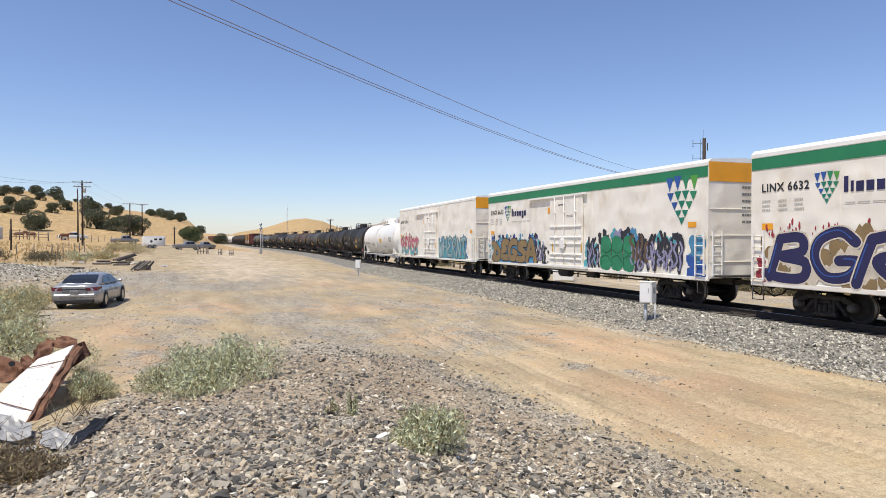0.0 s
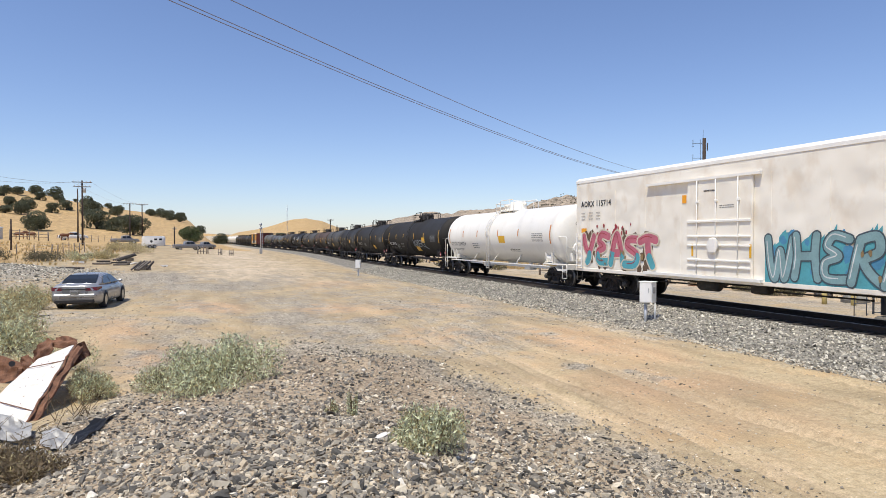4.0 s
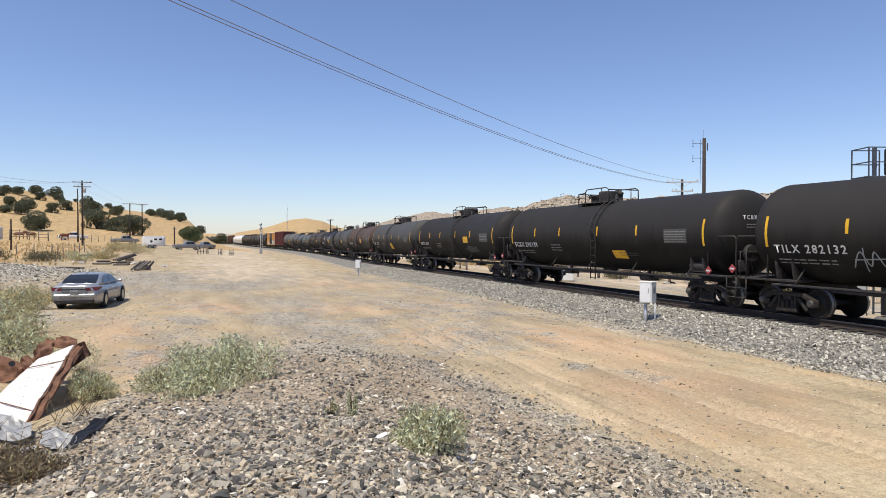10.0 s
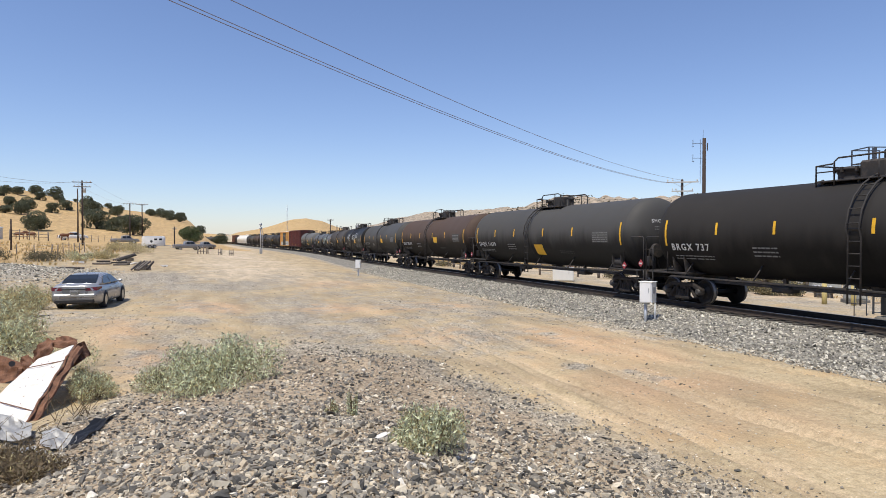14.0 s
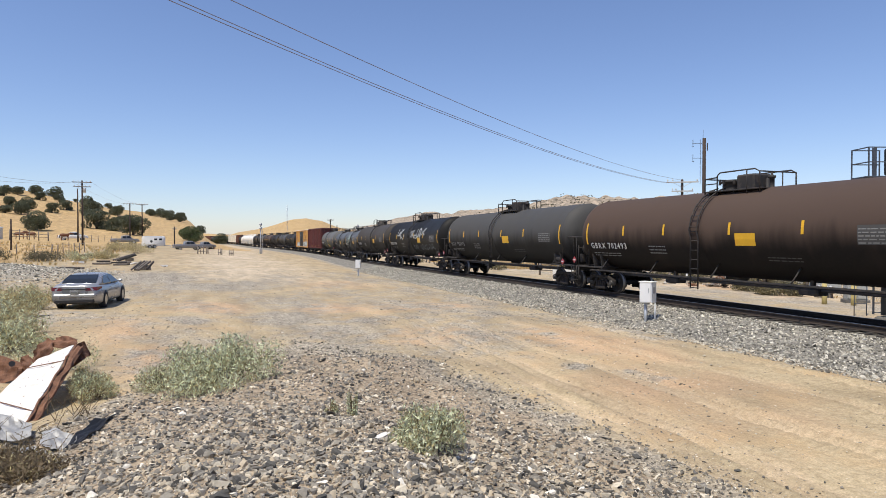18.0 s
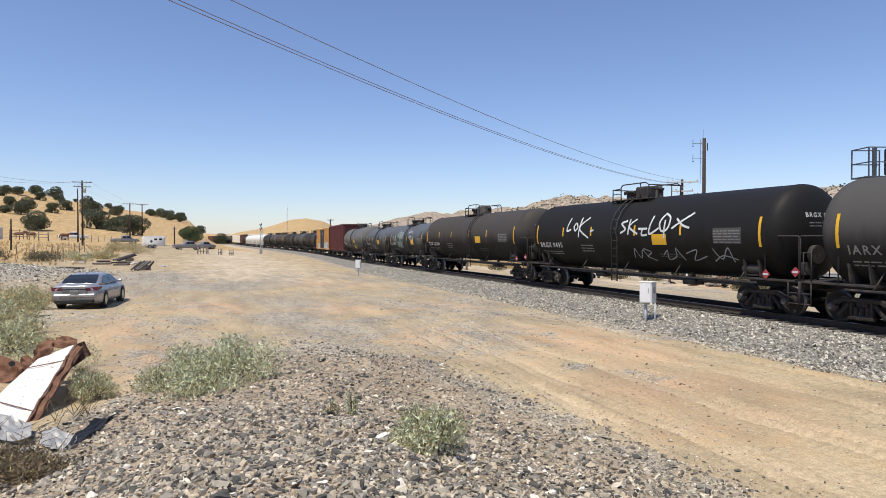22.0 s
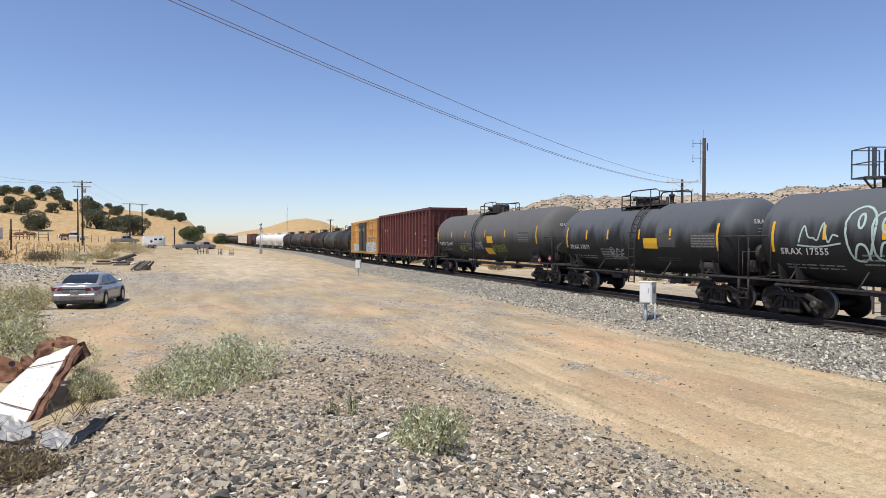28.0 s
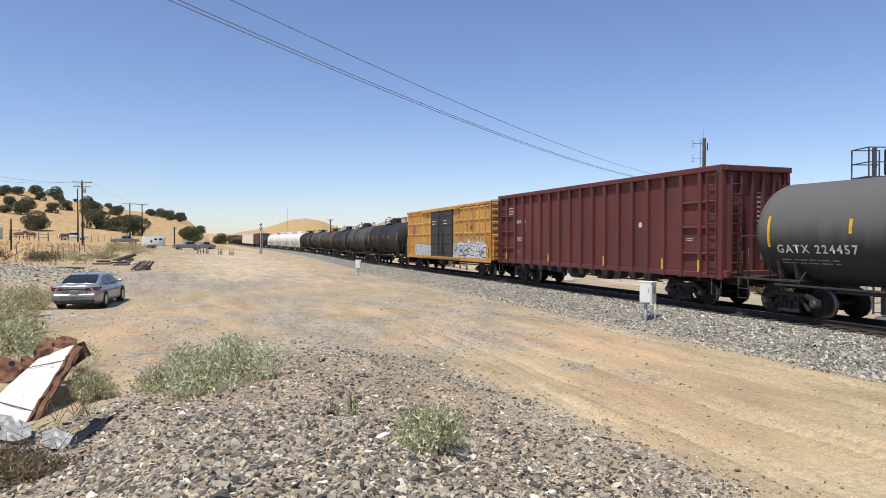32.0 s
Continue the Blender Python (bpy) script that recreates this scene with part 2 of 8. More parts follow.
def stony(name, tones, amount=0.2):
    """Stones of several tones, one tone to a stone."""
    mt = surface(name, (0.3, 0.3, 0.3), (0.35, 0.35, 0.35), 0.9, big=8, small=60, bump=0.4, depth=0.005)
    t = mt.node_tree
    n, l = t.nodes, t.links
    p = n["Principled BSDF"]
    g, rp = n.new("ShaderNodeNewGeometry"), n.new("ShaderNodeValToRGB")
    rp.color_ramp.interpolation = "CONSTANT"
    el = rp.color_ramp.elements
    while len(el) < len(tones):
        el.new(0.5)
    for k, (at, c) in enumerate(tones):
        el[k].position, el[k].color = at, (*c, 1)
    l.new(g.outputs["Random Per Island"], rp.inputs[0])
    h = n.new("ShaderNodeHueSaturation")
    nz = n.new("ShaderNodeTexNoise")
    nz.inputs["Scale"].default_value = 30
    co = n.new("ShaderNodeTexCoord")
    l.new(co.outputs["Object"], nz.inputs["Vector"])
    mr = n.new("ShaderNodeMapRange")
    mr.inputs["To Min"].default_value, mr.inputs["To Max"].default_value = 1 - 2 * amount, 1 + 2 * amount
    l.new(nz.outputs[0], mr.inputs[0])
    l.new(mr.outputs[0], h.inputs["Value"])
    l.new(rp.outputs[0], h.inputs["Color"])
    l.new(h.outputs[0], p.inputs["Base Color"])
    return mt


def plain(name, c, rough=0.5, metal=0.0):
    return surface(name, tuple(x * 0.9 for x in c), tuple(min(x * 1.08, 1) for x in c), rough, metal, big=1.5, small=30, bump=0.05)


M = {}
M["ballast"] = surface("ballast", (0.10, 0.094, 0.08), (0.36, 0.335, 0.285), 0.95, big=1.6, small=14, bump=1.0, depth=0.06, mix_small=0.6, spread=0.3)
M["ballast_stone"] = stony("ballast_stone", ((0.0, (0.13, 0.12, 0.10)), (0.16, (0.27, 0.25, 0.205)), (0.40, (0.43, 0.398, 0.325)), (0.68, (0.56, 0.52, 0.43)), (0.90, (0.74, 0.69, 0.58))))
M["lot_stone"] = stony("lot_stone", ((0.0, (0.15, 0.13, 0.098)), (0.2, (0.27, 0.236, 0.178)), (0.45, (0.40, 0.35, 0.262)), (0.75, (0.55, 0.48, 0.36)), (0.93, (0.72, 0.64, 0.50))))
M["heap_stone"] = stony("heap_stone", ((0.0, (0.085, 0.08, 0.07)), (0.15, (0.175, 0.16, 0.136)), (0.34, (0.295, 0.266, 0.216)), (0.56, (0.42, 0.37, 0.288)), (0.75, (0.52, 0.43, 0.305)), (0.89, (0.68, 0.60, 0.465)), (0.975, (0.86, 0.80, 0.68))))
M["tie"] = surface("tie", (0.035, 0.03, 0.027), (0.075, 0.065, 0.055), 0.9, big=3, small=40, bump=0.5)
M["rail"] = surface("rail", (0.03, 0.023, 0.019), (0.058, 0.042, 0.033), 0.85, 0.1, big=2, small=40, bump=0.2)
M["rail_top"] = plain("rail_top", (0.26, 0.25, 0.24), 0.4, 1.0)
M["tank_black"] = surface("tank_black", (0.008, 0.0078, 0.0077), (0.016, 0.015, 0.0145), 0.6, big=0.5, small=12, bump=0.06, streak=0.8, grime=(0.024, 0.022, 0.02))
M["tank_jet"] = surface("tank_jet", (0.007, 0.0068, 0.0068), (0.014, 0.0135, 0.013), 0.55, big=0.5, small=12, bump=0.06, streak=0.8, grime=(0.02, 0.0185, 0.017))
M["tank_dusty"] = surface("tank_dusty", (0.011, 0.0105, 0.01), (0.02, 0.019, 0.018), 0.65, big=0.5, small=12, bump=0.06, streak=0.8, grime=(0.026, 0.024, 0.022))
M["tank_grey"] = surface("tank_grey", (0.016, 0.016, 0.016), (0.03, 0.029, 0.028), 0.6, big=0.5, small=12, bump=0.06, streak=0.8, grime=(0.02, 0.019, 0.018))
M["tank_mid"] = surface("tank_mid", (0.035, 0.035, 0.035), (0.055, 0.054, 0.052), 0.6, big=0.5, small=12, bump=0.06, streak=0.8, grime=(0.04, 0.039, 0.038))
M["tank_brown"] = surface("tank_brown", (0.011, 0.0095, 0.009), (0.021, 0.0165, 0.0145), 0.62, big=0.4, small=12, bump=0.06, streak=0.8, grime=(0.024, 0.018, 0.015))
M["tank_blue"] = surface("tank_blue", (0.013, 0.014, 0.016), (0.034, 0.035, 0.037), 0.55, big=1.3, small=14, bump=0.06, streak=0.85, grime=(0.028, 0.026, 0.025))
M["tank_white"] = surface("tank_white", (0.82, 0.79, 0.72), (0.89, 0.87, 0.81), 0.4, big=0.5, small=12, bump=0.04, streak=0.8, grime=(0.80, 0.77, 0.70))


def dust_and_toplight(mt, dust, at=2.5, span=1.0, share=0.85, rag=1.1):
    """Pale dust and painted top light in the upper shell's colour, its ragged edge streaked by rain."""
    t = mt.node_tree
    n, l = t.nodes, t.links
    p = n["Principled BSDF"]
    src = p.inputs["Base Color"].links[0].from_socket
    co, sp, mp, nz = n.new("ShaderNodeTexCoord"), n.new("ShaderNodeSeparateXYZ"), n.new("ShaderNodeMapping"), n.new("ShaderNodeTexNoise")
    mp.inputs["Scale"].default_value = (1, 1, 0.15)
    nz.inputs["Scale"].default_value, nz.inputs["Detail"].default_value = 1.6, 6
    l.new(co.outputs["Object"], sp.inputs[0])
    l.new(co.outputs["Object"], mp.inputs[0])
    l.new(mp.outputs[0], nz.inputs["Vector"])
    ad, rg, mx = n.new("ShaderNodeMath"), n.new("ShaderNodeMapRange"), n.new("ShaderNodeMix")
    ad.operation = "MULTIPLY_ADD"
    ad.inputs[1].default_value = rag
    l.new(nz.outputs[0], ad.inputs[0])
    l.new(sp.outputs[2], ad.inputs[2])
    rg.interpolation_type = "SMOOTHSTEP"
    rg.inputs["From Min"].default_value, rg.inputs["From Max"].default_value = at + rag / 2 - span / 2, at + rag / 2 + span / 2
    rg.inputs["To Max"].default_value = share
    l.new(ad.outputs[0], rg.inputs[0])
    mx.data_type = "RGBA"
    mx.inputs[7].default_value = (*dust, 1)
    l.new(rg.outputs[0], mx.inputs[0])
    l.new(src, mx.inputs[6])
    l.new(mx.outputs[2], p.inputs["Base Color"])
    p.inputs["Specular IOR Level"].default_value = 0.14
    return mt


# paler tops: settled dust, plus light-to-shade contrast of top and belly as colour
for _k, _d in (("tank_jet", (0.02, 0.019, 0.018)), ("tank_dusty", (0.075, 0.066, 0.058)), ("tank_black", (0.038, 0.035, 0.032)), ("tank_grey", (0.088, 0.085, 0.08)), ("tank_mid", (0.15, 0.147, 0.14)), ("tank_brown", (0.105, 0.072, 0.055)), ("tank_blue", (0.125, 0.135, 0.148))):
    dust_and_toplight(M[_k], _d, 2.7 if _k == "tank_blue" else 2.5, rag=2.6 if _k == "tank_blue" else 1.1)
M["frame_black"] = surface("frame_black", (0.018, 0.017, 0.017), (0.045, 0.04, 0.037), 0.75, big=2, small=25, bump=0.3, grime=(0.07, 0.055, 0.045))
M["truck"] = surface("truck", (0.013, 0.0115, 0.0105), (0.034, 0.027, 0.022), 0.9, big=3, small=30, bump=0.4, grime=(0.06, 0.043, 0.033))
M["bearing"] = surface("bearing", (0.05, 0.046, 0.043), (0.13, 0.12, 0.11), 0.6, 0.4, big=6, small=30, bump=0.2)
M["wheel"] = surface("wheel", (0.013, 0.0115, 0.0105), (0.03, 0.025, 0.021), 0.7, 0.2, big=4, small=30, bump=0.2)
M["tread"] = plain("tread", (0.20, 0.185, 0.17), 0.45, 0.9)
M["yellow_soft"] = plain("faded_yellow", (0.52, 0.42, 0.17), 0.7)
M["yellow"] = plain("yellow_strip", (0.75, 0.42, 0.02), 0.5)
M["orange"] = plain("orange_strip", (0.62, 0.22, 0.03), 0.5)
M["ink_white"] = plain("ink_white", (0.62, 0.62, 0.60), 0.7)
M["ink_pale"] = plain("ink_pale", (0.22, 0.22, 0.21), 0.8)
M["ink_black"] = plain("ink_black", (0.03, 0.03, 0.035), 0.7)
M["panel_pale"] = plain("panel_pale", (0.48, 0.46, 0.42), 0.8)
M["panel_grey"] = plain("panel_grey", (0.07, 0.069, 0.066), 0.8)
M["steel_dark"] = surface("painted_steel", (0.07, 0.08, 0.095), (0.12, 0.13, 0.15), 0.6, 0.3, big=3, small=25, bump=0.1)
M["old_concrete"] = surface("old_concrete", (0.11, 0.105, 0.095), (0.2, 0.19, 0.17), 0.9, big=3, small=40, bump=0.4)
M["placard_red"] = plain("placard_red", (0.36, 0.05, 0.06), 0.6)
M["reefer"] = surface("reefer_paint", (0.85, 0.795, 0.69), (0.92, 0.875, 0.775), 0.5, big=0.7, small=1.5, bump=1.0, depth=0.075, streak=0.4, grime=(0.80, 0.72, 0.60))
for _n in M["reefer"].node_tree.nodes:
    if _n.type == "TEX_NOISE" and abs(_n.inputs["Scale"].default_value - 1.5) < 0.01:
        _n.inputs["Detail"].default_value = 0.3
M["reefer_roof"] = plain("reefer_roof", (0.88, 0.86, 0.81), 0.5)
M["green"] = plain("green_band", (0.02, 0.21, 0.09), 0.5)
M["amber"] = plain("amber_band", (0.86, 0.37, 0.018), 0.5)
M["box_red"] = surface("box_red", (0.105, 0.028, 0.026), (0.165, 0.045, 0.040), 0.7, big=0.6, small=18, bump=0.1, streak=0.85, grime=(0.10, 0.04, 0.036))
M["box_red_inner"] = surface("box_red_end", (0.085, 0.024, 0.023), (0.14, 0.042, 0.038), 0.75, big=1.2, small=18, bump=0.1, streak=0.8)
M["box_yellow"] = surface("box_yellow", (0.52, 0.26, 0.055), (0.66, 0.36, 0.09), 0.6, big=0.6, small=15, bump=0.1, streak=0.8, grime=(0.42, 0.22, 0.07))
M["door_black"] = surface("door_black", (0.02, 0.02, 0.02), (0.05, 0.047, 0.043), 0.6, big=1, small=15, bump=0.1, streak=0.8)
M["box_brown"] = surface("box_brown", (0.13, 0.055, 0.035), (0.20, 0.085, 0.055), 0.7, big=0.8, small=15, bump=0.1, streak=0.8)
M["galv"] = surface("galvanised", (0.42, 0.43, 0.44), (0.58, 0.58, 0.58), 0.5, 0.6, big=4, small=30, bump=0.1)
M["cabinet"] = surface("cabinet_paint", (0.80, 0.80, 0.78), (0.87, 0.87, 0.85), 0.5, big=3, small=30, bump=0.05, streak=0.6)
M["pole_wood"] = surface("pole_wood", (0.034, 0.024, 0.02), (0.072, 0.05, 0.04), 0.9, big=2.5, small=30, bump=0.5, streak=0.9)
M["old_wood"] = surface("old_wood", (0.12, 0.10, 0.085), (0.27, 0.23, 0.19), 0.9, big=4, small=40, bump=0.5)
M["wire"] = plain("wire", (0.19, 0.165, 0.19), 0.6)
M["insulator"] = plain("insulator", (0.6, 0.6, 0.58), 0.3)
M["rust"] = surface("rust", (0.09, 0.04, 0.024), (0.33, 0.17, 0.10), 0.85, 0.2, big=6, small=40, bump=0.5, grime=(0.20, 0.09, 0.05))
M["scrap_white"] = surface("scrap_white", (0.74, 0.70, 0.64), (0.83, 0.81, 0.77), 0.6, big=3, small=30, bump=0.2, grime=(0.70, 0.62, 0.52))
M["concrete"] = surface("concrete", (0.42, 0.41, 0.39), (0.58, 0.56, 0.53), 0.9, big=3, small=40, bump=0.4)
M["car_silver"] = plain("car_paint", (0.40, 0.40, 0.405), 0.27, 0.45)
M["car_grey"] = plain("pickup_paint", (0.27, 0.27, 0.28), 0.35, 0.4)
M["white_paint"] = plain("white_paint", (0.78, 0.77, 0.74), 0.4)
M["glass"] = plain("dark_glass", (0.02, 0.023, 0.025), 0.08)
M["glass"].node_tree.nodes["Principled BSDF"].inputs["Specular IOR Level"].default_value = 0.5
M["rubber"] = plain("rubber", (0.02, 0.02, 0.02), 0.85)
M["rim"] = plain("rim", (0.45, 0.45, 0.46), 0.3, 0.9)
M["lamp_red"] = plain("lamp_red", (0.13, 0.01, 0.014), 0.25)
M["plastic_black"] = plain("plastic_black", (0.02, 0.02, 0.022), 0.6)
M["bark"] = surface("bark", (0.07, 0.055, 0.045), (0.15, 0.12, 0.10), 0.95, big=3, small=20, bump=0.6)
M["oak"] = leafy("oak_leaf", (0.105, 0.118, 0.074), (0.17, 0.18, 0.12), 0.35, 0.42)
M["oak_green"] = leafy("green_leaf", (0.10, 0.13, 0.062), (0.155, 0.185, 0.095), 0.35, 0.42)
M["sage"] = leafy("sage_leaf", (0.42, 0.445, 0.27), (0.72, 0.73, 0.51), 0.65, 0.25)
M["sage_dry"] = leafy("dry_leaf", (0.44, 0.37, 0.19), (0.58, 0.50, 0.285), 0.4, 0.38)
M["stem"] = leafy("stem", (0.17, 0.13, 0.08), (0.30, 0.23, 0.14), 0.3)
M["straw"] = leafy("straw", (0.58, 0.42, 0.19), (0.74, 0.57, 0.30), 0.25, 0.5)
M["scrub"] = leafy("scrub_leaf", (0.10, 0.095, 0.06), (0.18, 0.16, 0.105), 0.4)
M["horse"] = plain("chestnut_coat", (0.17, 0.065, 0.03), 0.6)
M["horse_dark"] = plain("dark_mane", (0.04, 0.02, 0.015), 0.7)


def spray(name, c):
    return surface(name, tuple(x * 0.8 for x in c), tuple(min(x * 1.15, 1) for x in c), 0.65, big=3, small=20, bump=0)


PAINT = {k: spray("spray_" + k, c) for k, c in (
    ("white", (0.62, 0.65, 0.64)), ("black", (0.03, 0.03, 0.04)), ("navy", (0.03, 0.035, 0.13)), ("red", (0.34, 0.035, 0.05)), ("teal", (0.09, 0.36, 0.42)),
    ("sky", (0.075, 0.26, 0.43)), ("green", (0.028, 0.24, 0.115)), ("tan", (0.27, 0.185, 0.085)), ("brown", (0.14, 0.09, 0.055)), ("pink", (0.50, 0.14, 0.19)), ("grey", (0.28, 0.31, 0.32)),
    ("lime", (0.33, 0.40, 0.02)), ("mint", (0.42, 0.55, 0.50)), ("blue", (0.03, 0.10, 0.36)), ("forest", (0.008, 0.09, 0.035)), ("lilac", (0.28, 0.265, 0.40)), ("teal_green", (0.012, 0.20, 0.13)), ("leaf", (0.10, 0.36, 0.06)), ("ink", (0.022, 0.021, 0.085)), ("haze", (0.22, 0.36, 0.38)), ("slate", (0.06, 0.09, 0.11)), ("cream", (0.66, 0.58, 0.46)))}


# ---- ground ----
def earth_material():
    mt = surface("earth", (0.35, 0.265, 0.152), (0.535, 0.425, 0.262), 0.95, big=0.3, small=10, bump=1.0, depth=0.035, mix_small=0.58, spread=0.27, grime=(0.48, 0.345, 0.19))
    t = mt.node_tree
    n, l = t.nodes, t.links
    p = n["Principled BSDF"]
    co = n.new("ShaderNodeTexCoord")

    def layer(under, attr, a, b, scale, gain=2.2, fine=30):
        at = n.new("ShaderNodeAttribute")
        at.attribute_name = attr
        nz = n.new("ShaderNodeTexNoise")
        nz.inputs["Scale"].default_value, nz.inputs["Detail"].default_value = scale, 7
        l.new(co.outputs["Object"], nz.inputs["Vector"])
        nf = n.new("ShaderNodeTexVoronoi")
        nf.inputs["Scale"].default_value = fine
        l.new(co.outputs["Object"], nf.inputs["Vector"])
        m1 = n.new("ShaderNodeMath")
        m1.operation = "MULTIPLY_ADD"
        m1.inputs[1].default_value = gain
        l.new(at.outputs["Fac"], m1.inputs[0])
        sb = n.new("ShaderNodeMapRange")
        sb.inputs["To Min"].default_value, sb.inputs["To Max"].default_value = -gain * 0.62, gain * 0.06
        sb.inputs["From Min"].default_value, sb.inputs["From Max"].default_value = 0.25, 0.75
        l.new(nz.outputs[0], sb.inputs[0])
        l.new(sb.outputs[0], m1.inputs[2])
        m1.use_clamp = True
        cm = n.new("ShaderNodeMix")
        cm.data_type = "RGBA"
        cm.inputs[6].default_value, cm.inputs[7].default_value = (*a, 1), (*b, 1)
        hs = n.new("ShaderNodeSeparateColor")
        l.new(nf.outputs["Color"], hs.inputs[0])
        l.new(hs.outputs[0], cm.inputs[0])
        mx = n.new("ShaderNodeMix")
        mx.data_type = "RGBA"
        l.new(m1.outputs[0], mx.inputs[0])
        l.new(under, mx.inputs[6])
        l.new(cm.outputs[2], mx.inputs[7])
        return mx.outputs[2]

    c = p.inputs["Base Color"].links[0].from_socket
    c = layer(c, "pale", (0.52, 0.415, 0.28), (0.66, 0.54, 0.385), 0.12, 1.6, 3)
    c = layer(c, "orange", (0.455, 0.305, 0.172), (0.61, 0.425, 0.258), 0.5, 1.7, 24)
    c = layer(c, "gravel", (0.19, 0.165, 0.127), (0.54, 0.47, 0.362), 1.3, 2.6, 17)
    c = layer(c, "soil", (0.22, 0.168, 0.112), (0.47, 0.372, 0.255), 0.9, 2.4, 19)
    c = layer(c, "rut", (0.46, 0.35, 0.215), (0.62, 0.48, 0.31), 1.6, 1.4, 20)
    c = layer(c, "grass", (0.43, 0.285, 0.118), (0.57, 0.39, 0.185), 0.05, 2.2, 0.6)
    c = layer(c, "scrubby", (0.20, 0.165, 0.12), (0.52, 0.415, 0.30), 0.02, 2.2, 0.16)
    # drag streaks along the lot and fine grit
    for scale, stretch, lo, hi in ((1.1, (1.0, 0.22, 1.0), 0.80, 1.14), (38, (1, 1, 1), 0.80, 1.18)):
        mp, nz, rg, mu = n.new("ShaderNodeMapping"), n.new("ShaderNodeTexNoise"), n.new("ShaderNodeMapRange"), n.new("ShaderNodeMix")
        mp.inputs["Scale"].default_value = stretch
        nz.inputs["Scale"].default_value, nz.inputs["Detail"].default_value = scale, 5
        rg.inputs["From Min"].default_value, rg.inputs["From Max"].default_value = 0.32, 0.68
        rg.inputs["To Min"].default_value, rg.inputs["To Max"].default_value = lo, hi
        mu.data_type, mu.blend_type = "RGBA", "MULTIPLY"
        mu.inputs[0].default_value = 1.0
        l.new(co.outputs["Object"], mp.inputs[0])
        l.new(mp.outputs[0], nz.inputs["Vector"])
        l.new(nz.outputs[0], rg.inputs[0])
        l.new(c, mu.inputs[6])
        l.new(rg.outputs[0], mu.inputs[7])
        c = mu.outputs[2]
    l.new(c, p.inputs["Base Color"])
    return mt


M["earth"] = earth_material()


# patches of loose gravel and of bare orange clay on the lot: x, y, half widths, share
GRAVEL_SPOTS = ((-4.2, 53, 4.4, 12, 1.0), (-0.2, 42.5, 3.4, 5.0, 0.95), (2.6, 46, 2.4, 4.5, 0.8), (4.6, 50, 1.8, 4.0, 0.65), (3.0, 25.4, 1.9, 3.2, 0.85), (4.3, 22.2, 1.5, 2.2, 0.8), (-0.6, 24.3, 1.3, 1.7, 0.72),
                (5.6, 23.9, 1.5, 1.3, 0.75), (7.6, 24.7, 1.5, 1.1, 0.72), (9.8, 25.6, 1.6, 1.2, 0.72), (11.2, 24.2, 1.6, 2.0, 0.78), (10.4, 18.3, 0.7, 0.9, 0.68), (9.4, 12.1, 0.5, 0.9, 0.72), (8.5, 13.6, 0.5, 0.7, 0.65),
                (3.2, 17.8, 2.2, 2.0, 0.9), (12.4, 30, 1.6, 6, 0.7), (13.2, 18.5, 0.9, 4.0, 0.7), (7.6, 36, 2.0, 4.0, 0.6), (0.6, 20.4, 1.2, 1.4, 0.6))
CLAY_SPOTS = ((5.8, 28.6, 3.2, 2.6, 1.0), (9.6, 27.9, 2.6, 2.0, 1.0), (7.2, 19.2, 2.2, 2.6, 0.95), (0.1, 29.2, 2.0, 2.8, 1.0), (10.8, 16.8, 2.2, 4.5, 0.9), (9.0, 11.0, 2.6, 5.0, 0.7), (32.5, 33.0, 4.0, 5.0, 1.0), (30.5, 27.5, 3.0, 3.0, 0.8), (-1.2, 17.5, 1.0, 3.5, 0.95), (-2.4, 22.5, 1.6, 3.0, 0.8), (8.5, 44, 4, 6, 0.7))


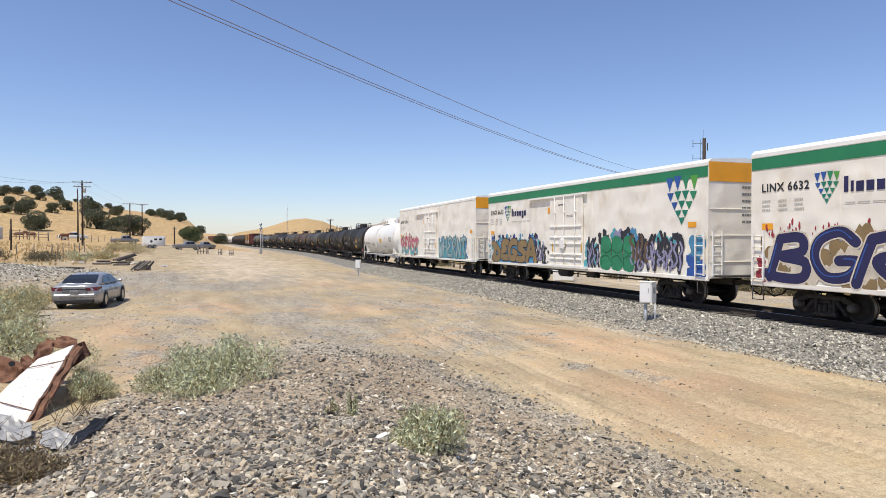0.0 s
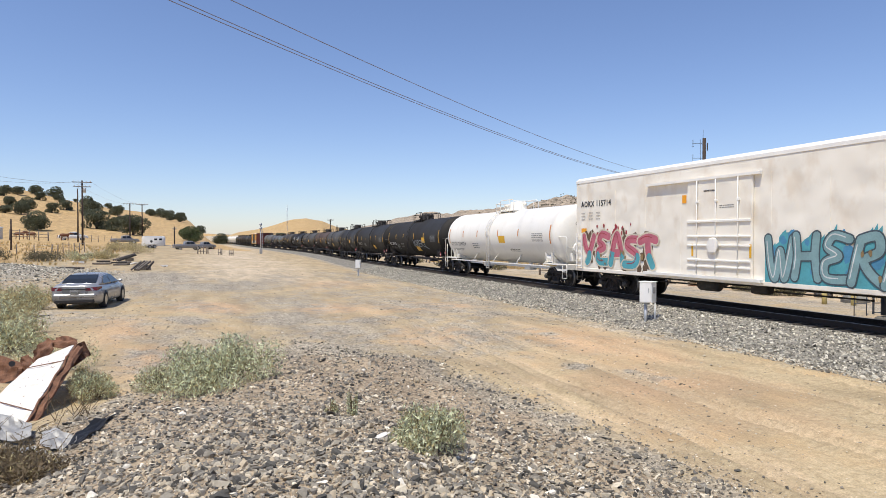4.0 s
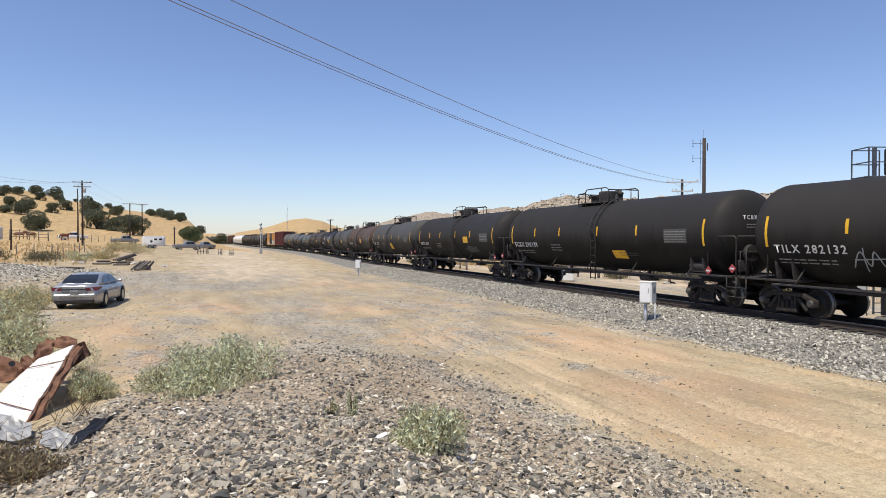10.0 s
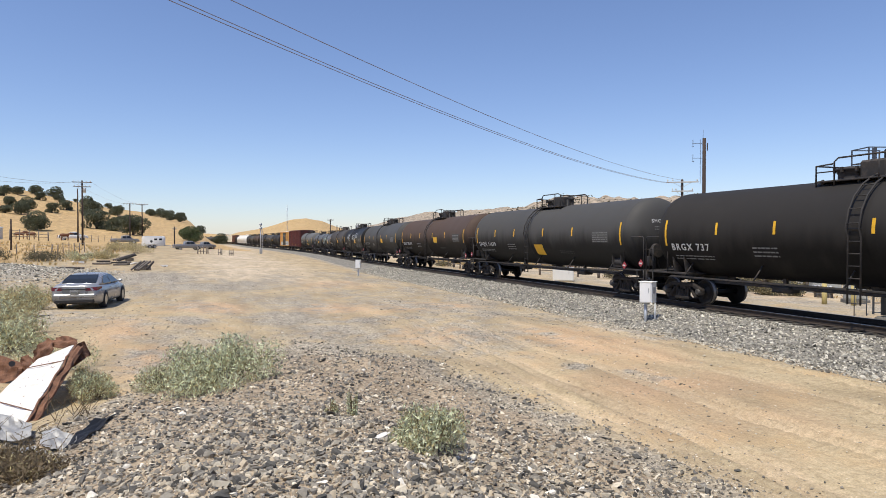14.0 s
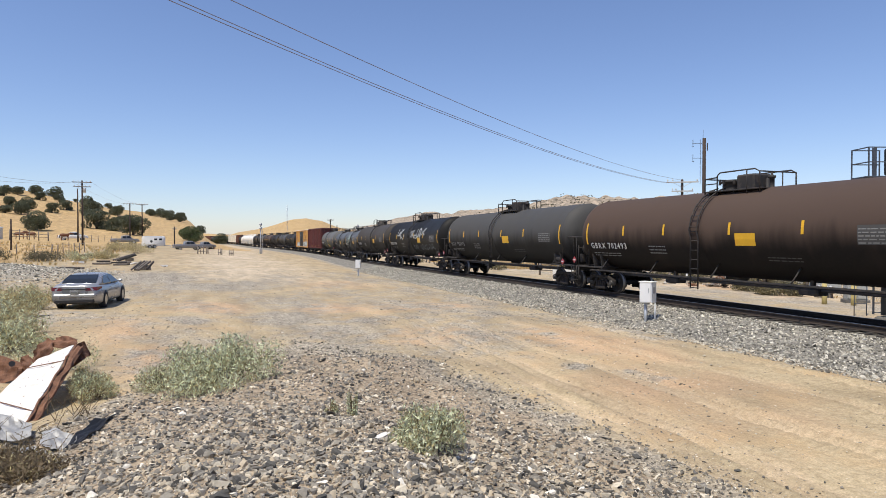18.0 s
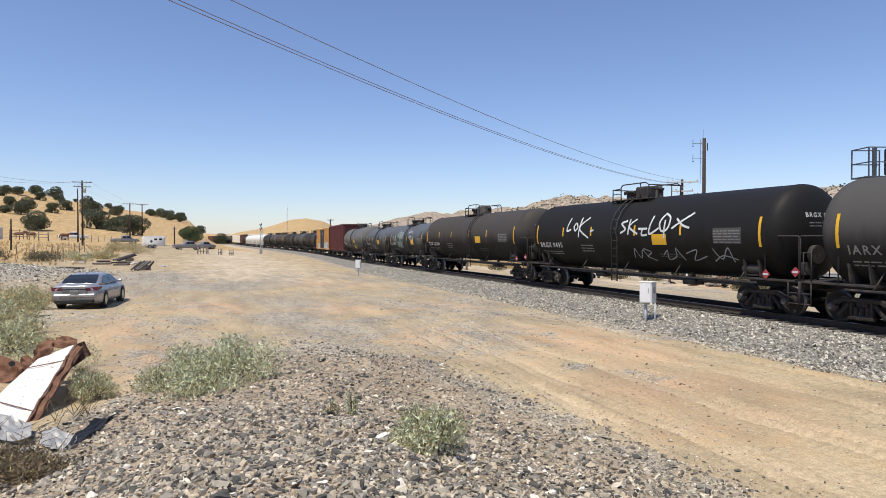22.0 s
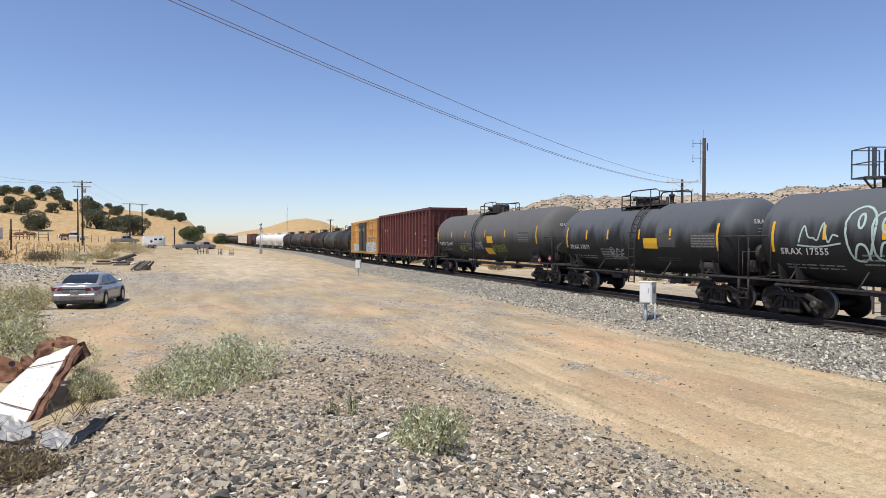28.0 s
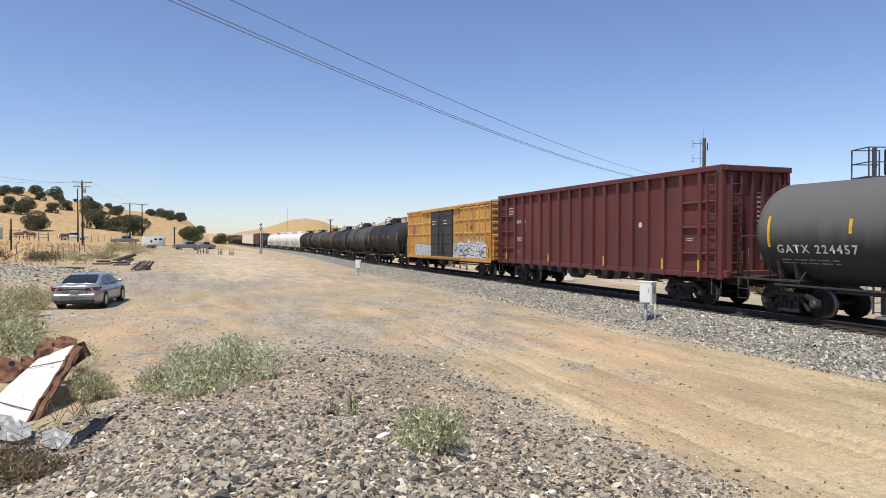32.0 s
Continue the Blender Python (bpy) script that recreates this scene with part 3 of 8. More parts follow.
def lot_masks(x, y):
    """Shares of gravel, pale dust, ruts, dry grass and far scrub over the ground."""
    r = np.hypot(x, y)
    az = np.degrees(np.arctan2(x, y))
    d = heap_d(x, y)
    soil = 1.0 - sstep(0.72, 1.0, d)
    gravel = 0.9 * (1.0 - sstep(0.8, 1.12, d))
    gravel = np.maximum(gravel, 1.0 * np.exp(-(((x + 15.0) / 10.0) ** 2) - ((y - 58) / 10.0) ** 2))
    for cx, cy, rx, ry, k in GRAVEL_SPOTS:
        gravel = np.maximum(gravel, k * np.exp(-(((x - cx) / rx) ** 2) - ((y - cy) / ry) ** 2))
    wide = 0.40 + 0.22 * np.sin(0.8 * x + 1.9 * np.sin(0.23 * y)) * np.sin(0.31 * y + 1.4 * np.sin(0.5 * x))
    gravel = np.maximum(gravel, wide * sstep(12, 18, y) * (1 - sstep(50, 90, y)))
    orange = np.zeros_like(r)
    for cx, cy, rx, ry, k in CLAY_SPOTS:
        orange = np.maximum(orange, k * np.exp(-(((x - cx) / rx) ** 2) - ((y - cy) / ry) ** 2))
    lat = track_x(y) - x
    gravel = np.maximum(gravel, 0.75 * np.exp(-((np.maximum(np.abs(lat) - 3.6, 0) / 1.1) ** 2)) * (y < 460))
    pale = 0.75 * np.exp(-((x - 2 - 0.03 * y) / 9) ** 2) * sstep(30, 60, y) + 0.6 * sstep(6, 10, -lat) * (1 - sstep(16, 24, -lat))
    rut = np.zeros_like(r)
    for off in RUTS:
        line = rut_line(lat, y, off)
        rut = np.maximum(rut, 0.8 * np.exp(-(line / 0.14) ** 2) * (1 - sstep(18, 36, y)) * (y > 2))
    grass = sstep(165, 215, r) * (az < 26) * (y > 0)
    grass = np.maximum(grass, sstep(-14, -24, x - 0.03 * (y - 60)) * sstep(62, 74, y))
    grass = np.maximum(grass, sstep(24, 40, -lat) * 0.55)
    grass = np.where(r > 150, np.where(np.abs(lat) < 9, 0.1, grass), grass)
    scr = sstep(430, 640, r) * sstep(18.5, 22, az)
    scr = np.maximum(scr, sstep(1300, 1700, r))
    return dict(orange=orange, soil=soil, gravel=gravel, pale=pale, rut=rut, grass=np.where(scr > 0.5, 0, grass), scrubby=scr)


def build_ground():
    az = np.concatenate([np.arange(-18, 60, 0.15), np.arange(60, 342, 3.0)])
    rad = [0.4]
    while rad[-1] < 4300:
        rad.append(rad[-1] * (1.013 if rad[-1] < 40 else 1.024) + 0.02)
    rad = np.array(rad)
    a, r = np.meshgrid(np.radians(az), rad)
    x, y = r * np.sin(a), r * np.cos(a)
    z = ground_z(x, y)
    na, nr = len(az), len(rad)
    co = np.stack([x, y, z], -1).reshape(-1, 3)
    i, j = np.meshgrid(np.arange(nr - 1), np.arange(na), indexing="ij")
    k = (j + 1) % na
    q = np.stack([i * na + j, i * na + k, (i + 1) * na + k, (i + 1) * na + j], -1).reshape(-1, 4)[:, ::-1]
    me = bpy.data.meshes.new("ground")
    vs = [tuple(p) for p in co] + [(0, 0, gz(0, 0))]
    fs = [tuple(p) for p in q.tolist()] + [(jj, len(vs) - 1, (jj + 1) % na)[::-1] for jj in range(na)]
    me.from_pydata(vs, [], fs)
    me.polygons.foreach_set("use_smooth", [True] * len(fs))
    masks = lot_masks(np.append(x.ravel(), 0), np.append(y.ravel(), 0))
    for key, val in masks.items():
        me.attributes.new(key, "FLOAT", "POINT").data.foreach_set("value", np.clip(val, 0, 1).astype(np.float32))
    me.materials.append(M["earth"])
    return tagged(new("ground", me), "sunlit tan dirt lot with gravel, ruts and golden grass hills", "ground", kind="structure")


build_ground()


# ---- stones: gravel heap and ballast ----
STONES = []
_rs = random.Random(5)
for _ in range(12):
    pts = []
    for k in range(9):
        h, t = _rs.uniform(-1, 1), k * 2.4 + _rs.uniform(-0.5, 0.5)
        w = math.sqrt(1 - h * h) * _rs.uniform(0.82, 1.1)
        pts.append((w * math.cos(t) * 1.1, w * math.sin(t) * 0.85, h * 0.74))
    bm = bmesh.new()
    for p in pts:
        bm.verts.new(p)
    bmesh.ops.convex_hull(bm, input=bm.verts)
    bm.verts.ensure_lookup_table()
    for v in [v for v in bm.verts if not v.link_faces]:
        bm.verts.remove(v)
    bm.verts.index_update()
    STONES.append((np.array([v.co[:] for v in bm.verts]), [[v.index for v in f.verts] for f in bm.faces]))
    bm.free()


PEBBLES = []
for _ in range(8):
    _w = [_rs.uniform(0.75, 1.2) for _ in range(6)]
    PEBBLES.append((np.array([(_w[0], 0.1, 0), (0.15, 0.85 * _w[1], 0.1), (-_w[2], -0.1, 0.05), (-0.1, -0.85 * _w[3], 0), (0.12, 0.05, 0.7 * _w[4]), (0, 0, -0.6 * _w[5])]),
                    [[0, 1, 4], [1, 2, 4], [2, 3, 4], [3, 0, 4], [1, 0, 5], [2, 1, 5], [3, 2, 5], [0, 3, 5]]))


def scatter(name, places, sizes, material, label, category, seed, sink=0.25, shapes=STONES, tip=0.12):
    """Many loose stones in one mesh."""
    rng = np.random.default_rng(seed)
    vs, fs, base = [], [], 0
    n = len(places)
    kinds = rng.integers(0, len(shapes), n)
    ang = rng.uniform(0, 6.283, (n, 3)) * (1, tip, tip)
    low = rng.uniform(-0.25, 0.2, n)
    flake = np.stack([rng.uniform(0.9, 1.3, n), rng.uniform(0.72, 1.05, n), rng.uniform(0.65, 1.1, n)], -1)
    for i in range(n):
        pv, pf = shapes[kinds[i]] if sizes[i] > 0.017 else PEBBLES[kinds[i] % 8]
        rot = np.array(Euler((ang[i, 1] - 0.3, ang[i, 2] - 0.3, ang[i, 0])).to_matrix())
        w = (pv * sizes[i] * flake[i]) @ rot.T + places[i]
        w[:, 2] += sizes[i] * (sink + low[i])
        vs.append(w)
        fs += [[base + q for q in f] for f in pf]
        base += len(pv)
    me = bpy.data.meshes.new(name)
    me.from_pydata(np.concatenate(vs).tolist(), [], fs)
    me.materials.append(material)
    return tagged(new(name, me), label, category, kind="stuff")


def heap_stones():
    rng = np.random.default_rng(11)
    n = 108000
    r = 3.7 * (6.4 ** rng.uniform(0, 1, n) ** 0.85)
    a = np.radians(rng.uniform(-20, 62, n))
    x, y = r * np.sin(a), r * np.cos(a)
    d = heap_d(x, y)
    clump = 0.5 + 0.5 * np.sin(1.9 * x + 1.3 * np.sin(1.1 * y)) * np.sin(1.6 * y + 1.2 * np.sin(1.4 * x))
    ok = rng.uniform(0, 1, n) < np.where(d < 1, (0.58 + 0.40 * clump) * (1 - 0.25 * sstep(0.65, 1.0, d)), 0.3 * np.exp(-((d - 1) / 0.12) ** 2))
    x, y, r, d = x[ok], y[ok], r[ok], d[ok]
    size = np.clip(np.exp(rng.normal(-4.2, 0.52, len(x))), 0.006, 0.052) * (1.28 + 0.17 * sstep(0.35, 0.75, d) - 0.7 * sstep(0.9, 1.05, d))
    scatter("gravel", np.stack([x, y, ground_z(x, y)], -1), size, M["heap_stone"], "loose grey and tan crushed gravel heap", "gravel", 12, 0.22, tip=0.16)


def lot_pebbles():
    rng = np.random.default_rng(13)
    n = 210000
    r = 7.0 * (9.5 ** rng.uniform(0, 1, n))
    a = np.radians(rng.uniform(-16, 57, n))
    x, y = r * np.sin(a), r * np.cos(a)
    clump = 0.5 + 0.5 * np.sin(0.55 * x + 1.5 * np.sin(0.31 * y)) * np.sin(0.43 * y + 1.2 * np.sin(0.4 * x))
    m = lot_masks(x, y)
    ok = (rng.uniform(0, 1, n) < 0.03 + 0.95 * m["gravel"] ** 1.6 + 0.07 * clump ** 2) & (track_x(y) - x > 3.6)
    ok &= heap_d(x, y) > 0.85
    ok &= ~((np.abs(x + 4.6) < 1.2) & (np.abs(y - 30.6) < 2.8))
    x, y, r = x[ok], y[ok], r[ok]
    size = np.clip(np.exp(rng.normal(-4.45, 0.5, len(x))), 0.005, 0.045) * (0.8 + r / 60)
    scatter("pebbles", np.stack([x, y, ground_z(x, y)], -1), size, M["lot_stone"], "scattered small stones on the dirt lot", "pebbles", 14, shapes=PEBBLES)


def bank_stones():
    rng = np.random.default_rng(15)
    n = 7000
    x, y = rng.normal(-15.5, 5.0, n), rng.normal(59, 5.0, n)
    y = y - 0.6 * (x + 16)
    ok = x < -6.5
    x, y = x[ok], y[ok]
    size = np.clip(np.exp(rng.normal(-2.75, 0.35, len(x))), 0.03, 0.16)
    scatter("gravel_bank", np.stack([x, y, ground_z(x, y)], -1), size, M["ballast_stone"], "long bank of grey crushed stone beside the lot", "gravel", 16, shapes=PEBBLES)


heap_stones()
lot_pebbles()
bank_stones()


# ---- railway ----
def sweep(profile, y0, y1, step, lift=0.0, closed=True):
    """A cross-section (lateral, height over rail top) drawn along the track."""
    g = Geo()
    ys = np.arange(y0, y1 + step / 2, step)
    m = len(profile)
    vs, fs = [], []
    for y in ys:
        x, z = float(track_x(y)), float(rail_z(y))
        dx = float(track_x(y + 1) - track_x(y - 1)) / 2
        k = 1 / math.hypot(1, dx)
        vs += [(x + a * k, y - a * dx * k, z + b + lift) for a, b in profile]
    for i in range(len(ys) - 1):
        for j in range(m if closed else m - 1):
            h = (j + 1) % m
            fs.append((i * m + j, i * m + h, (i + 1) * m + h, (i + 1) * m + j))
    return g.add(vs, fs)


def railway():
    bed = part("ballast_bed", sweep(((-6.0, -1.5), (-4.15, -0.72), (-3.3, -0.52), (-2.15, -0.27), (-1.6, -0.22), (1.6, -0.22), (2.15, -0.27), (4.2, -0.72), (6.0, -1.5)), -80, 520, 1.0, closed=False), M["ballast"])
    tagged(bed, "pale grey crushed stone ballast bed under the track", "ballast", kind="structure")
    track = thing("track", "single railway track with rusty rails on dark wooden ties", "track", kind="structure")
    for side in (-0.7535, 0.7535):
        prof = [(side + a, b) for a, b in ((-0.075, -0.18), (-0.075, -0.165), (-0.012, -0.14), (-0.012, -0.045), (-0.036, -0.035), (-0.036, -0.006), (0.036, -0.006), (0.036, -0.035), (0.012, -0.045), (0.012, -0.14), (0.075, -0.165), (0.075, -0.18))]
        rail = part("rail", sweep(prof, -80, 520, 1.0), M["rail"], track)
        part("rail_head", sweep([(side + a, b) for a, b in ((-0.034, -0.008), (-0.03, 0.0), (0.03, 0.0), (0.034, -0.008))], -80, 520, 1.0, closed=False), M["rail_top"], rail, "polished steel running surface")
    return track


TRACK = railway()


def ballast_stones():
    rng = np.random.default_rng(21)
    n = 33000
    y = 3 + 62 * rng.uniform(0, 1, n) ** 1.5
    lat = -rng.uniform(1.35, 4.7, n)
    x = track_x(y) + lat
    z = rail_z(y) + np.interp(lat, (-6, -4.15, -3.3, -2.15, -1.6, 0), (-1.5, -0.72, -0.52, -0.27, -0.22, -0.22))
    z = np.maximum(z, ground_z(x, y))
    size = np.clip(np.exp(rng.normal(-3.35, 0.32, n)), 0.02, 0.075)
    scatter("ballast", np.stack([x, y, z], -1), size, M["ballast_stone"], "loose pale grey ballast stones beside the track", "ballast", 22, 0.2, tip=0.2)


ballast_stones()


# ---- rolling stock: shared parts ----
NEAR = -1   # the side of a car that faces the lot is its -x side


def wheelset_mesh():
    g = Geo()
    for s in (-1, 1):
        g.lathe([(s * a, r) for a, r in ((0.66, 0.10), (0.66, 0.485), (0.70, 0.485), (0.705, 0.462), (0.80, 0.452), (0.80, 0.385), (0.755, 0.36), (0.735, 0.20), (0.80, 0.15), (0.82, 0.10))], "x", 28)
    g.lathe(((-1.0, 0.085), (1.0, 0.085)), "x", 12)
    for k in range(6):
        t = k * math.pi / 3
        for s in (-1, 1):
            g.box(s * 0.79, 0.27 * math.cos(t), 0.27 * math.sin(t), 0.012, 0.09, 0.03, m=Matrix.Rotation(t, 3, "X"))
    me = g.mesh("wheelset")
    me.materials.append(M["wheel"])
    me.materials.append(M["tread"])
    for p in me.polygons:
        r = math.hypot(p.center.y, p.center.z)
        if r > 0.43 and abs(p.normal.x) < 0.5:
            p.material_index = 1
    return me


def truck_meshes():
    out = {}
    for s in (-1, 1):
        g = Geo()
        x = s * 1.02
        g.box(x, 0, 0.70, 0.17, 1.25, 0.13, 0.03)
        for e in (-1, 1):
            g.box(x, e * 0.76, 0.60, 0.17, 0.42, 0.15, 0.03, m=Matrix.Rotation(-e * 0.42, 3, "X"))
            g.box(x, e * 0.54, 0.40, 0.13, 0.11, 0.52, 0.03, m=Matrix.Rotation(e * 0.72, 3, "X"))
            g.box(x, e * 0.30, 0.46, 0.13, 0.09, 0.42, 0.02)
            g.box(x, e * 0.89, 0.53, 0.20, 0.30, 0.12, 0.03)
            g.box(x, e * 1.03, 0.45, 0.14, 0.06, 0.20, 0.02)
        g.box(x, 0, 0.20, 0.19, 0.78, 0.13, 0.03)
        out["side_frame", s] = g.mesh("side_frame")
        for e in (-0.17, 0, 0.17):
            g = Geo()
            g.lathe(((0.26, 0.07), (0.30, 0.075), (0.34, 0.065), (0.38, 0.075), (0.42, 0.065), (0.46, 0.075), (0.50, 0.07)), "z", 10, (x, e, 0))
            out["spring", s, e] = g.mesh("spring")
        for e in (-1, 1):
            g = Geo()
            g.lathe([(s * a, r) for a, r in ((0.95, 0.13), (1.10, 0.13), (1.12, 0.115), (1.17, 0.11), (1.19, 0.07))], "x", 14, (0, e * 0.889, 0.457))
            out["bearing", s, e] = g.mesh("bearing")
    g = Geo()
    g.box(0, 0, 0.62, 2.1, 0.36, 0.26, 0.04)
    g.lathe(((0.70, 0.22), (0.86, 0.22)), "z", 16)
    for e in (-0.36, 0.36):
        g.box(0, e, 0.42, 1.5, 0.10, 0.12, 0.02)
        for s in (-1, 1):
            g.box(s * 0.76, e * 1.1, 0.46, 0.10, 0.12, 0.26, 0.02)
    out["bolster"] = g.mesh("bolster")
    for key, me in out.items():
        me.materials.append(M["bearing"] if key[0] == "bearing" else M["truck"])
    return out


WHEELSET, TRUCK = wheelset_mesh(), truck_meshes()
WHEELS = []       # (wheelset, car's place, own place along the car)
CARS = []         # (car, place along the track at the end, half the truck spacing)


def add_trucks(car, spread, place):
    for e in (-1, 1):
        tr = part("truck", TRUCK["bolster"], None, car, m=pose(0, e * spread, 0))
        for s in (-1, 1):
            part("side_frame", TRUCK["side_frame", s], None, tr)
            for e2 in (-0.17, 0, 0.17):
                if place < 60:
                    part("spring", TRUCK["spring", s, e2], None, tr)
            for b in (-1, 1):
                part("bearing", TRUCK["bearing", s, b], None, tr)
        for b in (-1, 1):
            ws = part("wheelset", WHEELSET, None, tr, m=pose(0, b * 0.889, 0.457))
            WHEELS.append((ws, place, e * spread + b * 0.889, b * 0.889))
    CARS.append((car, place, spread))


def coupler_mesh(e, y0):
    g = Geo()
    g.box(0, e * (y0 + 0.25), 0.86, 0.16, 0.9, 0.16, 0.03)
    g.box(0.05, e * (y0 + 0.68), 0.86, 0.28, 0.22, 0.27, 0.05)
    g.tube([(0.25, e * (y0 + 0.1), 0.9), (0.25, e * (y0 + 0.4), 0.55), (0.2, e * (y0 + 0.7), 0.45), (0.1, e * (y0 + 0.9), 0.6)], 0.028, 6)
    return g


# ---- lettering and painted marks ----
def on_tank(radius, zc, lift=0.006):
    """Reading coordinates (u to the reader's right, height z) to the near side of a tank."""
    def f(u, v, up=0.0):
        t = (v - zc) / radius
        r = radius + lift + up
        return (-r * math.cos(t), -u, zc + r * math.sin(t))
    return f


def on_side(x, lift=0.006):
    def f(u, v, up=0.0):
        return (-x - lift - up, -u, v)
    return f


def on_end(y, lift=0.006):
    """The end that faces -y."""
    def f(u, v, up=0.0):
        return (u, y - lift - up, v)
    return f


def on_head(half, head, zc):
    """The dished end of a tank that faces -y."""
    def f(u, v, up=0.0):
        return (u, -half - float(np.interp(math.hypot(u, v - zc), [q for _, q in head], [p for p, _ in head])) - 0.015 - up, v)
    return f


def bar(g, f, u, v, w, h, up=0.0):
    n = max(1, int(h / 0.18))
    nu = max(1, int(w / 1.5))
    for i in range(n):
        a, b = v + h * i / n, v + h * (i + 1) / n
        for j in range(nu):
            c, d = u + w * j / nu, u + w * (j + 1) / nu
            g.quad(f(c, a, up), f(d, a, up), f(d, b, up), f(c, b, up))
    return g


def letters(text, f, u, v, size, up=0.0, spacing=1.28):
    cu = bpy.data.curves.new("lettering", "FONT")
    cu.body, cu.size, cu.resolution_u = text, size, 2
    cu.offset = 0.008 * size / 0.36
    cu.space_character = spacing
    tmp = bpy.data.objects.new("lettering", cu)
    me = bpy.data.meshes.new_from_object(tmp)
    for p in me.vertices:
        p.co = f(u + p.co.x, v + p.co.y, up)
    bpy.data.objects.remove(tmp)
    bpy.data.curves.remove(cu)
    return me


def stroke(g, f, pts, w, up=0.0):
    """A painted line of width w through points (u, v)."""
    for (a, b), (c, d) in zip(pts, pts[1:]):
        k = math.hypot(c - a, d - b) or 1
        nx, ny = -(d - b) / k * w / 2, (c - a) / k * w / 2
        m = max(1, int(k / 0.13))
        for i in range(m):
            p, q = i / m, (i + 1) / m
            a1, b1, c1, d1 = a + (c - a) * p, b + (d - b) * p, a + (c - a) * q, b + (d - b) * q
            g.quad(f(a1 - nx, b1 - ny, up), f(c1 - nx, d1 - ny, up), f(c1 + nx, d1 + ny, up), f(a1 + nx, b1 + ny, up))
    for a, b in pts:
        ring = [f(a + w / 2 * math.cos(t), b + w / 2 * math.sin(t), up + 0.0006) for t in (k * math.pi / 4 for k in range(8))]
        g.add(ring, [tuple(range(8))])
    return g


# letter-like strokes in a unit square
SHAPES = (
    ((0.1, 0), (0.1, 1), (0.75, 0.95), (0.85, 0.7), (0.2, 0.52), (0.9, 0.4), (0.85, 0.1), (0.1, 0)),
    ((0.85, 0.95), (0.2, 0.85), (0.1, 0.5), (0.6, 0.5), (0.1, 0.45), (0.15, 0.1), (0.9, 0.05)),
    ((0.1, 0), (0.15, 0.95), (0.8, 0.9), (0.75, 0.6), (0.2, 0.5), (0.9, 0)),
    ((0.15, 1), (0.1, 0), (0.15, 0.45), (0.85, 1), (0.3, 0.5), (0.95, 0)),
    ((0.9, 0.9), (0.3, 1), (0.1, 0.75), (0.8, 0.4), (0.75, 0.05), (0.05, 0.1)),
    ((0.9, 0.85), (0.4, 1), (0.1, 0.6), (0.15, 0.1), (0.7, 0), (0.9, 0.4), (0.55, 0.42)),
    ((0.05, 0), (0.35, 1), (0.65, 0.98), (0.95, 0), (0.72, 0.4), (0.3, 0.42)),
    ((0.1, 0), (0.1, 0.95), (0.5, 0.45), (0.8, 1), (0.95, 0.02)),
)


def cloud(car, f, u, v, w, h, seed, colour, low=0.55, high=1.08, col=0.13, up=0.0, share=1.0):
    """A sprayed patch with a ragged upper edge."""
    rng = random.Random(seed)
    g = Geo()
    n = max(2, int(w / col))
    top = [0.75] * (n + 1)
    for i in range(1, n + 1):
        top[i] = min(high, max(low, top[i - 1] + rng.uniform(-0.22, 0.22)))
    for i in range(n):
        if rng.random() > share:
            continue
        ta = top[i] * h
        tb = (top[i + 1] if rng.random() < 0.6 else top[i] + rng.uniform(0.05, 0.16)) * h
        m = max(1, int(max(ta, tb) / 0.2))
        a, b = u + w * i / n, u + w * (i + 1) / n
        for j in range(m):
            g.quad(f(a, v + ta * j / m, up), f(b, v + tb * j / m, up), f(b, v + tb * (j + 1) / m, up), f(a, v + ta * (j + 1) / m, up))
    if g.f:
        part("spray_cloud", g, PAINT[colour], car)


def piece(car, f, u, v, w, h, n, fill, line, shine, seed, back=None, back2=None, fat=0.46, rim=0.78, label=""):
    """A block of sprayed letter shapes over a ragged cloud: outline, fill and inner lines."""
    rng = random.Random(seed)
    lw = w / n
    if back:
        cloud(car, f, u - 0.12, v, w + 0.24, h, seed + 1, back, 0.68, 0.98)
    if back2:
        cloud(car, f, u - 0.05, v, w + 0.1, h * 0.8, seed + 2, back2, 0.3, 1.1, 0.2, 0.0012, 0.55)
    for i in range(n):
        sh = rng.choice(SHAPES)
        tilt, k = rng.uniform(-0.1, 0.15), rng.uniform(0.9, 1.12)
        wide = fat * min(lw * 1.2, h)
        m = wide / 2 / h
        pts = [(u + lw * (i - 0.04 + 1.08 * (a + tilt * (b - 0.5))) + rng.uniform(-0.04, 0.04) * lw, v + h * min(0.9 - m * 0.6, m + 0.02 + (0.86 - 2 * m) * b * k) + rng.uniform(-0.02, 0.02) * h) for a, b in sh]
        lt = part("spray_letter", stroke(Geo(), f, pts, wide, 0.0026 + 0.0006 * (i % 3)), PAINT[line], car, label)
        part("letter_fill", stroke(Geo(), f, pts, wide * rim, 0.0056 + 0.0004 * i), PAINT[fill], lt)
        q = rng.uniform(-0.16, 0.16) * wide
        g = stroke(Geo(), f, [(a + q, b - q) for a, b in pts], 0.035 * h, 0.0092 + 0.0004 * (i % 2))
        part("letter_shine", g, PAINT[shine], lt)


